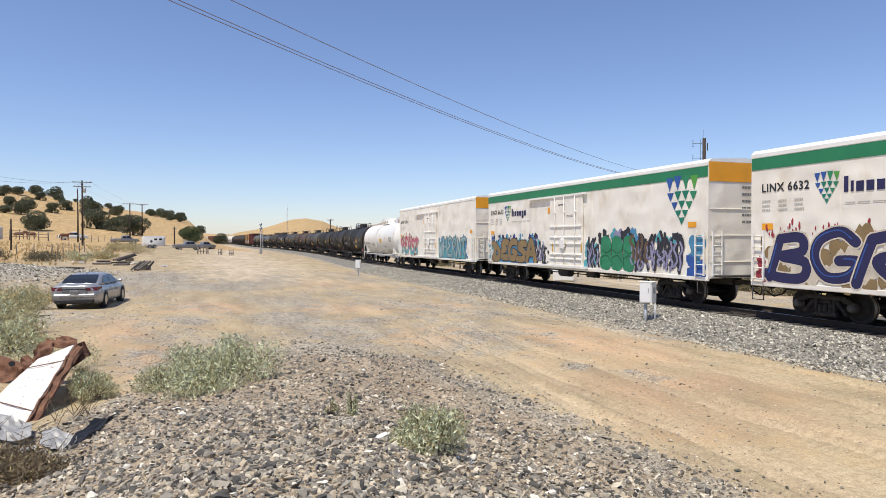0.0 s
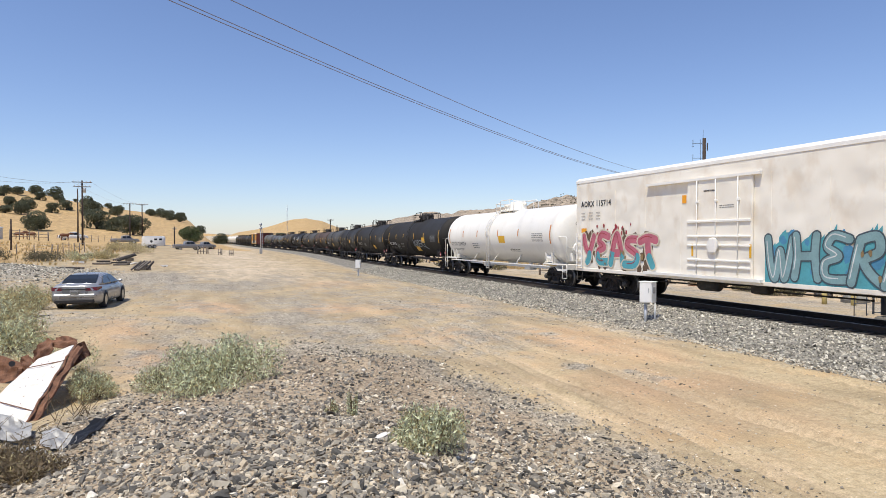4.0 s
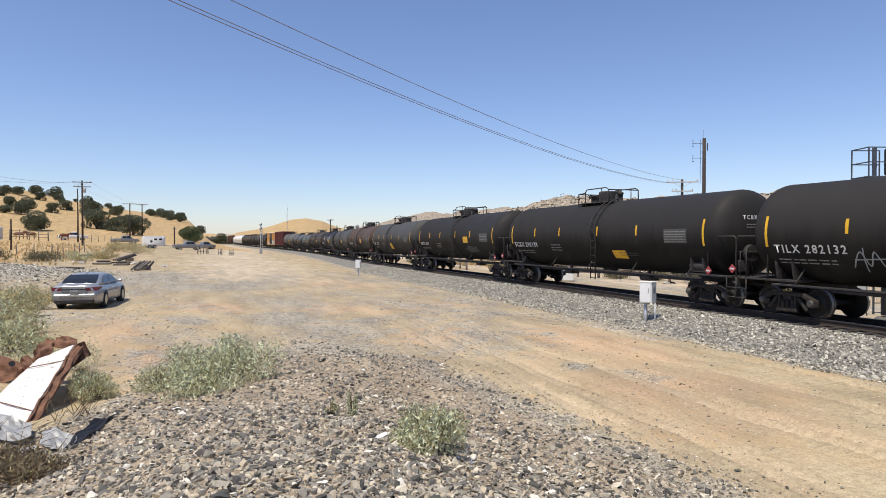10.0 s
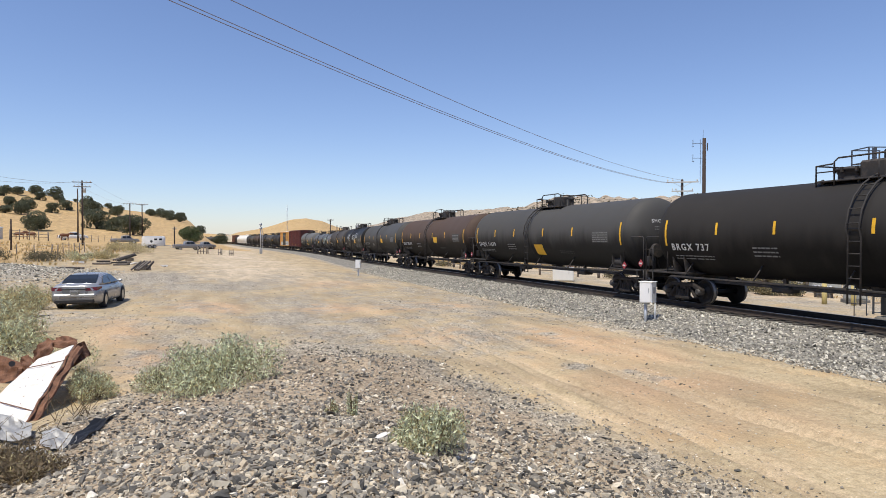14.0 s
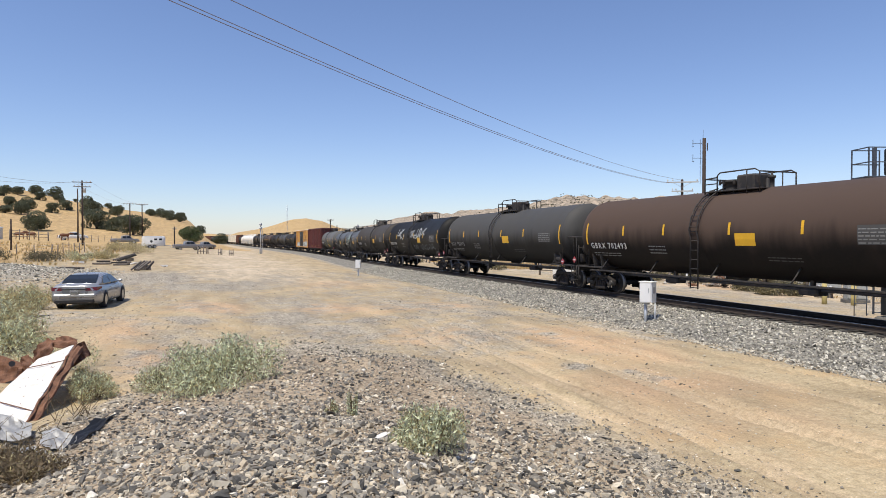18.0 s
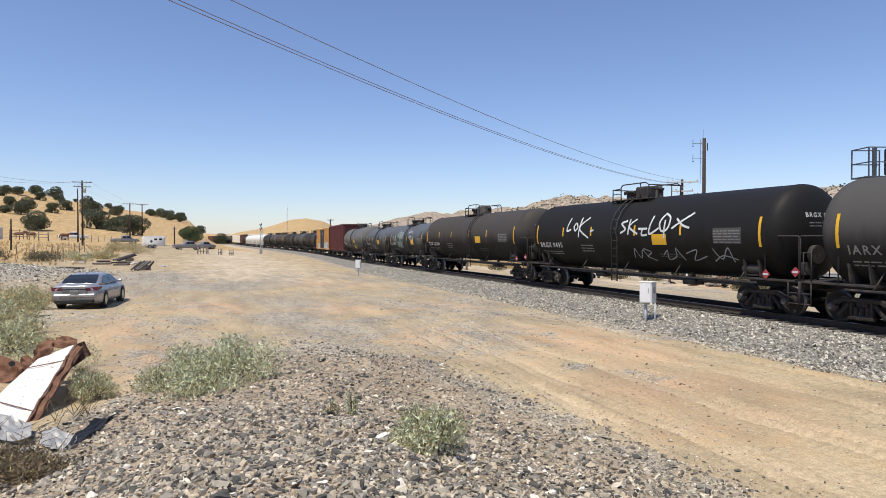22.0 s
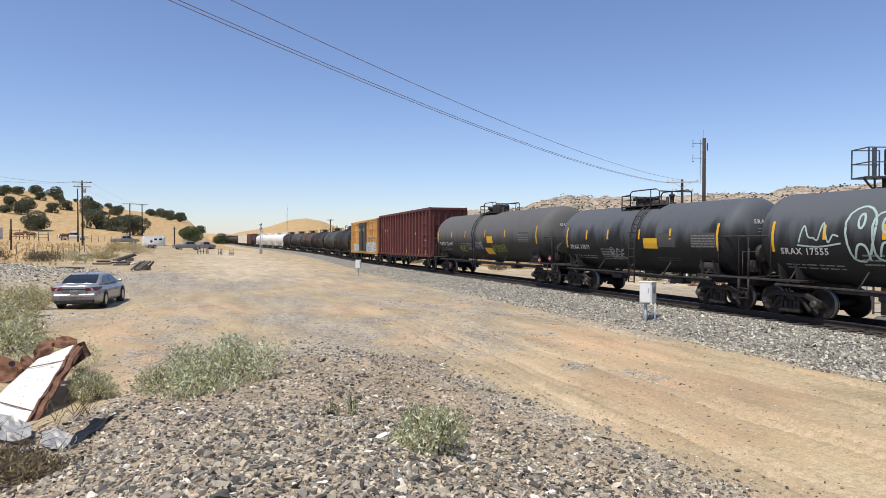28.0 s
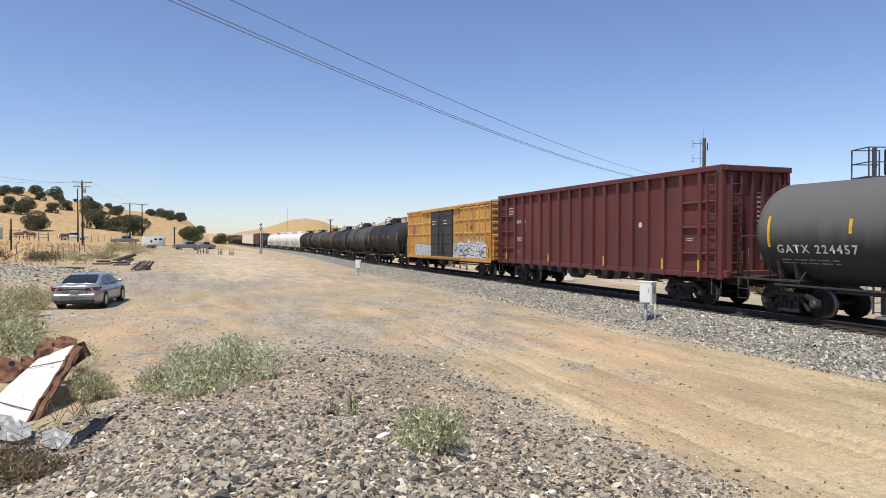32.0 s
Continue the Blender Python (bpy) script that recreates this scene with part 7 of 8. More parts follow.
def sedan():
    """Silver saloon parked on the lot, seen from behind."""
    psi = 7.0
    ax = Vector((-4.95, 31.3, 0))
    c = thing("car", "silver four-door sedan parked on the gravel lot", "car", pose(ax.x, ax.y, gz(ax.x, ax.y) + 0.01, 0, 0, -psi))
    # y = 0 at the rear axle, nose towards +y
    def sec(y, w, zb, zs, zt, wt):
        return (y, [(w * 0.86, zb), (w * 0.985, zb + 0.10), (w, (zb + zs) / 2), (w * 0.985, zs - 0.04), (w * 0.93, zs + 0.01), (wt, zt), (wt * 0.5, zt + 0.015), (0.0, zt + 0.02)])
    rows = [sec(-1.10, 0.70, 0.42, 0.86, 0.95, 0.55), sec(-1.06, 0.82, 0.33, 0.90, 1.0, 0.66), sec(-0.92, 0.89, 0.27, 0.93, 1.04, 0.70), sec(-0.55, 0.92, 0.20, 0.95, 1.04, 0.72), sec(0.3, 0.92, 0.19, 0.94, 1.0, 0.74), sec(1.2, 0.92, 0.19, 0.93, 0.99, 0.76),
            sec(2.2, 0.92, 0.19, 0.91, 0.98, 0.76), sec(2.9, 0.91, 0.20, 0.84, 0.93, 0.72), sec(3.4, 0.88, 0.22, 0.74, 0.83, 0.66), sec(3.66, 0.76, 0.26, 0.62, 0.70, 0.55), sec(3.74, 0.6, 0.34, 0.55, 0.60, 0.42)]
    body = part("body", loft(rows), M["car_silver"], c)
    roof = [(-0.55, 0.80, 1.0, 0.74, 1.03), (-0.15, 0.83, 1.0, 0.68, 1.20), (0.3, 0.84, 1.0, 0.62, 1.355), (0.8, 0.84, 1.0, 0.60, 1.42), (1.3, 0.84, 1.0, 0.60, 1.425), (1.75, 0.84, 0.99, 0.60, 1.37), (2.1, 0.84, 0.98, 0.64, 1.22), (2.6, 0.78, 0.95, 0.70, 0.99)]
    part("cabin", loft([(y, [(wb, zb), (wb * 0.5 + wt * 0.5 + 0.02, (zb + zt) / 2), (wt + 0.02, zt - 0.04), (wt - 0.05, zt), (wt * 0.5, zt + 0.015), (0, zt + 0.02)]) for y, wb, zb, wt, zt in roof]), M["car_silver"], c)
    # panes
    g = Geo()
    rows = ((-0.5, 0.66, 1.07), (-0.15, 0.62, 1.245), (0.3, 0.56, 1.398))
    g.add([(sx * w, y, z) for y, w, z in rows for sx in (-1, 1)], [(0, 1, 3, 2), (2, 3, 5, 4)])
    part("rear_window", g, M["glass"], c)
    for s in (-1, 1):
        for ys in (((-0.1, 1.03), (0.95, 1.02), (0.95, 1.36), (0.5, 1.345), (0.15, 1.2)), ((1.03, 1.01), (2.2, 1.0), (1.72, 1.32), (1.3, 1.375), (1.03, 1.375))):
            g = Geo()
            g.add([(s * (0.866 - (z - 1.0) * 0.55), y, z) for y, z in ys], [tuple(range(len(ys)))[::s]])
            part("side_window", g, M["glass"], c)
        g = Geo()
        g.add([(s * 0.42, -1.125, 0.80), (s * 0.84, -1.06, 0.79), (s * 0.925, -0.66, 0.86), (s * 0.925, -0.66, 0.94), (s * 0.86, -1.04, 0.95), (s * 0.42, -1.115, 0.90)], [(0, 1, 4, 5), (1, 2, 3, 4)])
        g.v = [(p[0] * 1.012, p[1] - 0.012, p[2]) for p in g.v]
        part("tail_light", g, M["lamp_red"], c)
        part("mirror", Geo().box(s * 1.0, 2.02, 1.03, 0.18, 0.12, 0.13, 0.04), M["car_silver"], c)
        part("door_handle", Geo().box(s * 0.93, 0.75, 0.83, 0.025, 0.2, 0.03, 0.008), M["car_silver"], c)
        part("door_handle", Geo().box(s * 0.93, 1.75, 0.82, 0.025, 0.2, 0.03, 0.008), M["car_silver"], c)
        part("exhaust", Geo().lathe(((-1.12, 0.045), (-0.95, 0.045)), "y", 10, (s * 0.58, 0, 0.33)), M["rim"], c)
        for y in (0, 2.82):
            part("wheel_arch", Geo().lathe([(s * a, r) for a, r in ((0.70, 0.375), (0.926, 0.375), (0.927, 0.02))], "x", 24, (0, y, 0.36)), M["plastic_black"], c)
    part("bumper_lower", Geo().box(0, -1.02, 0.36, 1.5, 0.22, 0.20, 0.05), M["plastic_black"], c)
    part("bumper", Geo().box(0, -1.06, 0.58, 1.62, 0.16, 0.22, 0.07), M["car_silver"], c)
    part("trim_bar", Geo().box(0, -1.125, 0.855, 1.0, 0.03, 0.05, 0.01), M["plastic_black"], c)
    part("plate", Geo().box(0, -1.13, 0.72, 0.32, 0.02, 0.16, 0.004), M["rim"], c)
    part("plate_bar", Geo().box(0, -1.142, 0.72, 0.24, 0.004, 0.05), M["ink_pale"], c)
    part("antenna_fin", Geo().box(0, 0.6, 1.46, 0.05, 0.16, 0.06, 0.02), M["car_silver"], c)
    for x in (-0.832, 0.832):
        for y in (0, 2.82):
            wheel(c, x, y, 0.335)


sedan()


def pickup(x, y, turn, paint, label, name="pickup_truck"):
    """Crew-cab pickup, nose towards +y."""
    c = thing(name, label, "pickup truck", pose(x, y, gz(x, y) + 0.01, 0, 0, turn))
    def sec(y, w, zb, zt, wt):
        return (y, [(w * 0.9, zb), (w, zb + 0.12), (w, zt - 0.12), (w * 0.97, zt - 0.02), (wt, zt), (0, zt + 0.02)])
    part("body", loft([sec(-2.85, 0.9, 0.5, 1.12, 0.8), sec(-2.7, 0.97, 0.45, 1.18, 0.9), sec(-0.8, 0.98, 0.42, 1.18, 0.9), sec(1.2, 0.98, 0.42, 1.18, 0.9), sec(2.2, 0.97, 0.44, 1.14, 0.86), sec(2.75, 0.92, 0.5, 1.05, 0.75), sec(2.88, 0.8, 0.56, 0.9, 0.6)]), paint, c)
    part("cab", loft([(yy, [(wb, 1.12), (wt + 0.03, zt - 0.06), (wt - 0.04, zt), (0, zt + 0.03)]) for yy, wb, wt, zt in ((-0.75, 0.9, 0.78, 1.2), (-0.6, 0.9, 0.74, 1.82), (0.2, 0.9, 0.74, 1.9), (0.9, 0.9, 0.74, 1.84), (1.65, 0.88, 0.8, 1.2))]), paint, c)
    for s in (-1, 1):
        for a, b, a2, b2 in ((-0.5, 0.25, -0.42, 0.25), (0.32, 1.45, 0.32, 0.92)):
            g = Geo()
            g.add([(s * 0.905, a, 1.22), (s * 0.905, b, 1.22), (s * 0.79, b2, 1.76), (s * 0.79, a2, 1.76)], [(0, 1, 2, 3)[::s]])
            part("side_window", g, M["glass"], c)
        part("mirror", Geo().box(s * 1.08, 1.2, 1.3, 0.2, 0.12, 0.22, 0.04), paint, c)
        part("tail_light", Geo().box(s * 0.86, -2.83, 0.98, 0.14, 0.1, 0.32, 0.02), M["lamp_red"], c)
    g = Geo()
    g.add([(-0.7, 1.63, 1.24), (0.7, 1.63, 1.24), (0.66, 0.98, 1.8), (-0.66, 0.98, 1.8)], [(0, 1, 2, 3)])
    part("windscreen", g, M["glass"], c)
    part("bumper", Geo().box(0, -2.92, 0.6, 1.8, 0.16, 0.2, 0.04), M["rim"], c)
    part("bumper", Geo().box(0, 2.92, 0.62, 1.75, 0.16, 0.24, 0.04), M["rim"], c)
    part("bed", Geo().box(0, -1.75, 1.14, 1.55, 1.85, 0.16, 0.02), M["plastic_black"], c)
    for sx in (-0.84, 0.84):
        for yy in (-1.75, 1.85):
            wheel(c, sx, yy, 0.40, 0.27)
    return c


pickup(-3.5, 147.0, -72, M["car_grey"], "grey crew-cab pickup truck parked beside the horse trailer")
pickup(-17.1, 162.0, -78, M["car_grey"], "grey pickup truck parked under the oaks")
pickup(-27.5, 162.5, -86, M["white_paint"], "white pickup truck parked in the ranch field")
pickup(-0.3, 176.0, -60, M["car_grey"], "dark grey pickup truck behind a heap of scrap")


def horse_trailer():
    x, y = -9.6, 139.0
    t = thing("horse_trailer", "white two-horse trailer with a dark round emblem", "trailer", pose(x, y, gz(x, y) + 0.01, 0, 0, -72))
    half = [(0.95, 0.45), (0.98, 0.6), (0.98, 2.05), (0.90, 2.28), (0.6, 2.38), (0, 2.42)]
    small = [(0.8, 0.6), (0.84, 0.7), (0.84, 1.95), (0.78, 2.2), (0.5, 2.3), (0, 2.34)]
    part("body", loft([(-1.9, half), (1.5, half), (2.05, small)]), M["white_paint"], t)
    part("roof_edge", Geo().box(0, -0.2, 2.30, 1.94, 3.3, 0.04, 0.01), M["galv"], t)
    for s in (-1, 1):
        for yy in (1.1, 0.2):
            part("side_window", Geo().box(s * 0.985, yy, 1.75, 0.03, 0.55, 0.35, 0.02), M["glass"], t)
        part("fender", Geo().box(s * 1.05, -0.45, 0.85, 0.22, 1.9, 0.08, 0.03), M["white_paint"], t)
        g = Geo()
        g.lathe(((0, 0.24), (0.02, 0.24)), "x", 16, (s * 0.985, -0.6, 1.35))
        part("emblem", g, M["ink_black"], t)
        for yy in (-0.9, 0.0):
            wheel(t, s * 0.98, yy, 0.34, 0.2)
    part("hitch", Geo().tube([(0.6, 2.2, 0.5), (0, 3.4, 0.5)], 0.05, 8).tube([(-0.6, 2.2, 0.5), (0, 3.4, 0.5)], 0.05, 8).tube([(0, 3.2, 0.0), (0, 3.2, 0.7)], 0.04, 8), M["galv"], t)
    part("side_stripe", Geo().box(0.985, -0.2, 1.0, 0.012, 3.3, 0.06), M["galv"], t)


horse_trailer()


# ---- ranch: shed, animals, fences, scrap piles ----
def horse(x, y, turn, label):
    t = thing("horse", label, "horse", pose(x, y, gz(x, y), 0, 0, turn), "horses at the ranch")
    part("body", loft([(yy, [(0.01, 1.15 - r), (w * 0.7, 1.15 - r * 0.75), (w, 1.17), (w * 0.75, 1.15 + r * 0.7), (0, 1.15 + r)]) for yy, r, w in ((-0.82, 0.12, 0.1), (-0.7, 0.3, 0.24), (-0.35, 0.34, 0.28), (0.2, 0.31, 0.27), (0.6, 0.33, 0.25), (0.82, 0.18, 0.14))]), M["horse"], t)
    part("neck", Geo().tube([(0, 0.6, 1.25), (0, 0.95, 1.45), (0, 1.25, 1.55)], 0.2, 10, r2=0.12), M["horse"], t)
    part("head", Geo().tube([(0, 1.18, 1.62), (0, 1.45, 1.42), (0, 1.62, 1.24)], 0.13, 10, r2=0.08), M["horse"], t)
    part("mane", Geo().box(0, 0.95, 1.6, 0.05, 0.6, 0.14, 0.03, m=Matrix.Rotation(0.45, 3, "X")), M["horse_dark"], t)
    part("tail", Geo().tube([(0, -0.8, 1.3), (0, -0.95, 0.95), (0, -0.92, 0.55)], 0.06, 8, r2=0.09), M["horse_dark"], t)
    for s in (-0.16, 0.16):
        for yy in (-0.62, 0.6):
            part("leg", Geo().tube([(s, yy, 1.0), (s, yy + 0.03, 0.5), (s, yy, 0.0)], 0.1, 8, r2=0.055), M["horse"], t)


horse(-35.2, 152.0, -75, "chestnut horse standing in the ranch yard")
horse(-33.6, 153.5, 95, "chestnut horse standing in the ranch yard")
horse(-27.4, 153.0, -70, "chestnut horse standing before the white pickup")


def shed():
    x, y = -47.5, 176.0
    t = thing("shed", "small grey corrugated metal shed at the ranch", "shed", pose(x, y, gz(x, y), 0, 0, 8))
    for a, b, w, d in ((0, -2.5, 6.0, 0.1), (0, 2.5, 6.0, 0.1), (-3, 0, 0.1, 5.0), (3, 0, 0.1, 5.0)):
        part("wall", Geo().box(a, b, 1.3, w, d, 2.7, 0.01), M["galv"], t)
    for k in range(20):
        part("wall_rib", Geo().box(-2.85 + 0.3 * k, -2.57, 1.3, 0.06, 0.05, 2.6, 0.01), M["galv"], t)
    part("roof", Geo().box(0, 0, 2.75, 6.5, 5.6, 0.1, 0.02, m=Matrix.Rotation(0.06, 3, "X")), M["galv"], t)
    part("door", Geo().box(1.4, -2.6, 1.1, 1.6, 0.06, 2.1, 0.01), M["old_wood"], t)


shed()


def post_fence(points, label, h=1.25, gap=3.0, wires=3, name="fence", r=0.055, seed=3, rail=False):
    rng = random.Random(seed)
    t = thing(name, label, "fence")
    line = [Vector((*p, 0)) for p in points]
    tops = []
    for a, b in zip(line, line[1:]):
        n = max(1, round((b - a).length / gap))
        for k in range(n):
            p = a.lerp(b, k / n)
            z = gz(p.x, p.y)
            hh = h * rng.uniform(0.88, 1.12)
            lean = Vector((rng.uniform(-0.07, 0.07), rng.uniform(-0.07, 0.07), 0))
            part("fence_post", Geo().tube([(p.x, p.y, z - 0.3), (p.x + lean.x, p.y + lean.y, z + hh)], r * rng.uniform(0.8, 1.3), 7), M["old_wood"], t)
            tops.append((p, z))
    for k in range(wires):
        zz = h * (0.35 + 0.28 * k)
        g = Geo().tube([(p.x, p.y, z + zz) for p, z in tops], 0.045 if rail else 0.008, 5)
        part("fence_rail" if rail else "fence_wire", g, M["old_wood"] if rail else M["galv"], t)
    return t


post_fence(((-30, 88), (-18, 92.5), (-15.9, 106)), "weathered wooden post and wire fence along the field", 1.35, 1.9)
post_fence(((-34, 140), (-26, 139)), "grey wooden corral posts with rails", 1.9, 1.6, 3, "corral_fence", 0.09, 5, True)
post_fence(((-24.5, 158), (-18.5, 172)), "grey wooden fence by the parked trucks", 1.4, 2.4, 2)
post_fence(((-1.2, 120), (0.2, 124), (0.8, 127)), "weathered wooden posts with a rail at the lot edge", 1.35, 1.6, 1, "post_and_rail", 0.075, 9, True)
post_fence(((2.2, 122), (3.2, 126)), "leaning weathered wooden posts at the lot edge", 1.1, 1.5, 1, "post_and_rail", 0.07, 10, True)
post_fence(((4.0, 121), (5.2, 126)), "leaning weathered wooden posts at the lot edge", 1.1, 2.0, 1, "post_and_rail", 0.07, 12, True)


def timber_pile(x, y, turn, n, length, label, seed, w=0.23, tilt=0.0):
    """Old ties or planks lying about."""
    rng = random.Random(seed)
    t = thing("timber_pile", label, "timber", pose(x, y, gz(x, y), 0, 0, turn))
    lift = 0.5 * length * math.sin(radians(tilt)) * 0.9
    if tilt:
        part("prop_timber", Geo().box(length * 0.3, 0, lift * 0.7, 0.2, n * (w + 0.1), lift * 1.4, 0.02), M["old_wood"], t)
    for k in range(n):
        part("timber", Geo().box(0, 0, 0, length * rng.uniform(0.8, 1.05), w, 0.18, 0.015), M["old_wood"] if rng.random() < 0.75 else M["tie"], t,
             m=pose(rng.uniform(-0.3, 0.3), (k - n / 2) * (w + 0.16) + rng.uniform(-0.05, 0.05), 0.11 + 0.2 * (k % 2) * (rng.random() < 0.35) + lift, 0, rng.uniform(-1, 1) - tilt, rng.uniform(-7, 7)))


timber_pile(-5.6, 66.2, 72, 5, 2.2, "bleached old railway ties leaning side by side on a low stack", 1, 0.13, 20)
timber_pile(-9.0, 84.5, 46, 5, 2.5, "dark old railway ties leaning in a loose row", 2, 0.15, 14)
timber_pile(-10.2, 76.6, 5, 4, 1.6, "short dark timbers stacked beside white debris", 3)
timber_pile(-8.3, 75.3, 3, 4, 1.5, "short dark timbers stacked beside white debris", 4)
timber_pile(-13.6, 90, -18, 5, 3.4, "broken grey planks by the fence", 5, 0.18)
timber_pile(-11.2, 65.5, -35, 2, 2.4, "two pale planks on the gravel bank", 6, 0.2)


def debris(x, y, s, label, mat, seed, name="debris"):
    rng = random.Random(seed)
    t = thing(name, label, "debris", pose(x, y, gz(x, y), 0, 0, rng.uniform(0, 180)))
    for k in range(5):
        g = Geo()
        a = [(rng.uniform(-1, 1) * s, rng.uniform(-0.6, 0.6) * s, rng.uniform(0.02, 0.5) * s) for _ in range(4)]
        c = [(p[0] + 0.02, p[1] + 0.02, p[2] - 0.03) for p in a]
        g.add(a + c, [(0, 1, 2), (0, 2, 3), (6, 5, 4), (7, 6, 4), (0, 4, 5, 1), (1, 5, 6, 2), (2, 6, 7, 3), (3, 7, 4, 0)])
        part("torn_sheet", g, M[mat], t)


debris(-12.6, 77.5, 0.7, "crumpled white sheeting on the ground", "scrap_white", 1)
debris(-7.2, 77.0, 0.5, "scraps of white sheeting by the timbers", "scrap_white", 2)
debris(-4.0, 72.5, 0.45, "scraps of white sheeting by the ties", "scrap_white", 3)
debris(-14.2, 94.5, 0.7, "pale sheet scraps beside the fence", "scrap_white", 4)
for k in range(7):
    debris(0.6 + 1.0 * (k % 4) - 2.0, 183 + 3 * (k % 3), 1.3, "tangled rusty scrap metal in a heap", ("rust", "galv", "old_wood")[k % 3], 20 + k, "scrap_heap")


# ---- scrap metal beside the gravel ----
def bent_sheet(name, corners, nu, nv, bend, mat, parent, label="", thick=0.02, seed=1):
    """Dented sheet between four corners."""
    rng = random.Random(seed)
    ph = [rng.uniform(0, 6) for _ in range(6)]
    c = [Vector(p) for p in corners]
    nrm = (c[1] - c[0]).cross(c[3] - c[0]).normalized()
    vs = []
    for lay in (0, 1):
        for j in range(nv + 1):
            for i in range(nu + 1):
                u, v = i / nu, j / nv
                p = c[0].lerp(c[1], u).lerp(c[3].lerp(c[2], u), v)
                k = bend * (math.sin(5 * u + ph[0] + 2 * v) + 0.6 * math.sin(9 * v + ph[1] + 3 * u) + 0.4 * math.sin(17 * u + ph[2]) * math.sin(13 * v + ph[3]))
                vs.append(p + nrm * (k - lay * thick))
    m = (nu + 1) * (nv + 1)
    fs = []
    for j in range(nv):
        for i in range(nu):
            a = j * (nu + 1) + i
            q = (a, a + 1, a + nu + 2, a + nu + 1)
            fs += [q, tuple(m + w for w in q[::-1])]
    ring = [i for i in range(nu + 1)] + [j * (nu + 1) + nu for j in range(1, nv + 1)] + [nv * (nu + 1) + i for i in range(nu - 1, -1, -1)] + [j * (nu + 1) for j in range(nv - 1, 0, -1)]
    for a, b in zip(ring, ring[1:] + ring[:1]):
        fs.append((b, a, m + a, m + b))
    return part(name, Geo().add(vs, fs, False), M[mat], parent, label)


def scrap():
    t = thing("scrap_metal", "torn white sheet metal panel with rusted edges leaning on weeds", "scrap metal")
    a, b, c, d = Vector((-3.72, 13.68, 0.06)), Vector((-2.84, 12.5, 0.02)), Vector((-2.51, 14.85, 0.93)), Vector((-3.27, 15.45, 0.62))
    panel = bent_sheet("panel", (a, b, c, d), 14, 18, 0.014, "scrap_white", t, "white painted face with rust spots", seed=3)
    n = 16
    for k, off in enumerate((0.02, 0.13)):
        pts = [b.lerp(c, i / n) + Vector((off + 0.02 * math.sin(i * 1.3), 0, 0.02 * math.sin(i * 2.1 + k) - 0.03 * k)) for i in range(n + 1)]
        part("rusted_edge", Geo().tube(pts, 0.024 if k == 0 else 0.02, 6), M["rust"], panel)
    bent_sheet("flange", (b + Vector((0.03, 0, -0.01)), b + Vector((0.15, 0.02, -0.04)), c + Vector((0.17, 0, -0.06)), c + Vector((0.03, 0, 0.01))), 3, 14, 0.012, "rust", panel, "rusted folded flange", seed=5)
    for k in (0.12, 0.76):
        q0, q1 = a.lerp(d, k), b.lerp(c, k)
        part("seam", Geo().tube([q0 + Vector((0, 0, 0.02)), q1 + Vector((0, 0, 0.02))], 0.010, 5), M["rust"], panel)
    rng = random.Random(6)
    for _ in range(16):
        q = a.lerp(d, rng.random()).lerp(b.lerp(c, rng.random()), rng.uniform(0.15, 0.95))
        part("rust_spot", Geo().lathe(((0.0, 0.012 * rng.uniform(0.4, 1.2)), (0.012, 0.006)), "z", 7, (q.x, q.y, q.z + 0.005)), M["rust"], panel)
    r = thing("rusty_sheet", "crumpled brown rusty sheet metal with a bolt hole", "scrap metal")
    bent_sheet("sheet", ((-4.55, 16.54, -0.18), (-3.71, 16.03, 0.14), (-3.65, 16.11, 0.4), (-4.49, 16.75, 0.62)), 14, 10, 0.03, "rust", r, seed=8)
    bent_sheet("sheet", ((-3.76, 16.04, 0.11), (-3.37, 15.69, 0.37), (-3.58, 16.09, 0.6), (-3.86, 16.3, 0.44)), 14, 10, 0.04, "rust", r, seed=9)
    bent_sheet("sheet", ((-3.43, 15.71, 0.37), (-2.94, 15.33, 0.81), (-3.14, 15.72, 1.0), (-3.53, 15.97, 0.57)), 14, 10, 0.045, "rust", r, seed=10)
    bent_sheet("sheet", ((-3.14, 15.61, 0.85), (-2.46, 15.04, 0.9), (-2.56, 15.4, 0.99), (-3.03, 15.79, 1.02)), 14, 10, 0.04, "rust", r, seed=11)
    bent_sheet("sheet", ((-2.6, 14.66, 0.51), (-2.34, 14.68, 0.63), (-2.25, 14.86, 0.73), (-2.49, 14.84, 0.95)), 14, 10, 0.03, "rust", r, seed=12)
    bent_sheet("sheet", ((-2.57, 14.98, 0.88), (-2.35, 15.0, 0.99), (-2.24, 15.06, 0.69), (-2.33, 14.89, 0.68)), 14, 10, 0.03, "rust", r, seed=13)
    part("bolt_hole", Geo().lathe(((0, 0.06), (0.03, 0.06)), "y", 16, (-3.89, 16.07, 0.43)), M["ink_black"], r)
    bag = thing("plastic_sheet", "crinkled translucent grey plastic sheeting among dry weeds", "plastic sheet")
    for cs, sd in ((((-3.4, 12.3, 0.22), (-2.6, 11.8, 0.22), (-2.45, 11.1, 0.16), (-3.2, 11.5, 0.10)), 11), (((-2.25, 10.85, 0.24), (-1.75, 10.55, 0.29), (-1.72, 10.2, 0.25), (-2.15, 10.25, 0.20)), 12), (((-2.5, 10.3, 0.2), (-2.05, 10.1, 0.22), (-2.05, 9.85, 0.2), (-2.45, 9.95, 0.2)), 13)):
        bent_sheet("fold", cs, 18, 12, 0.05, "galv_dull", bag, seed=sd, thick=0.006)
    rag = thing("black_tarp", "black torn tarpaulin half buried in gravel", "tarpaulin")
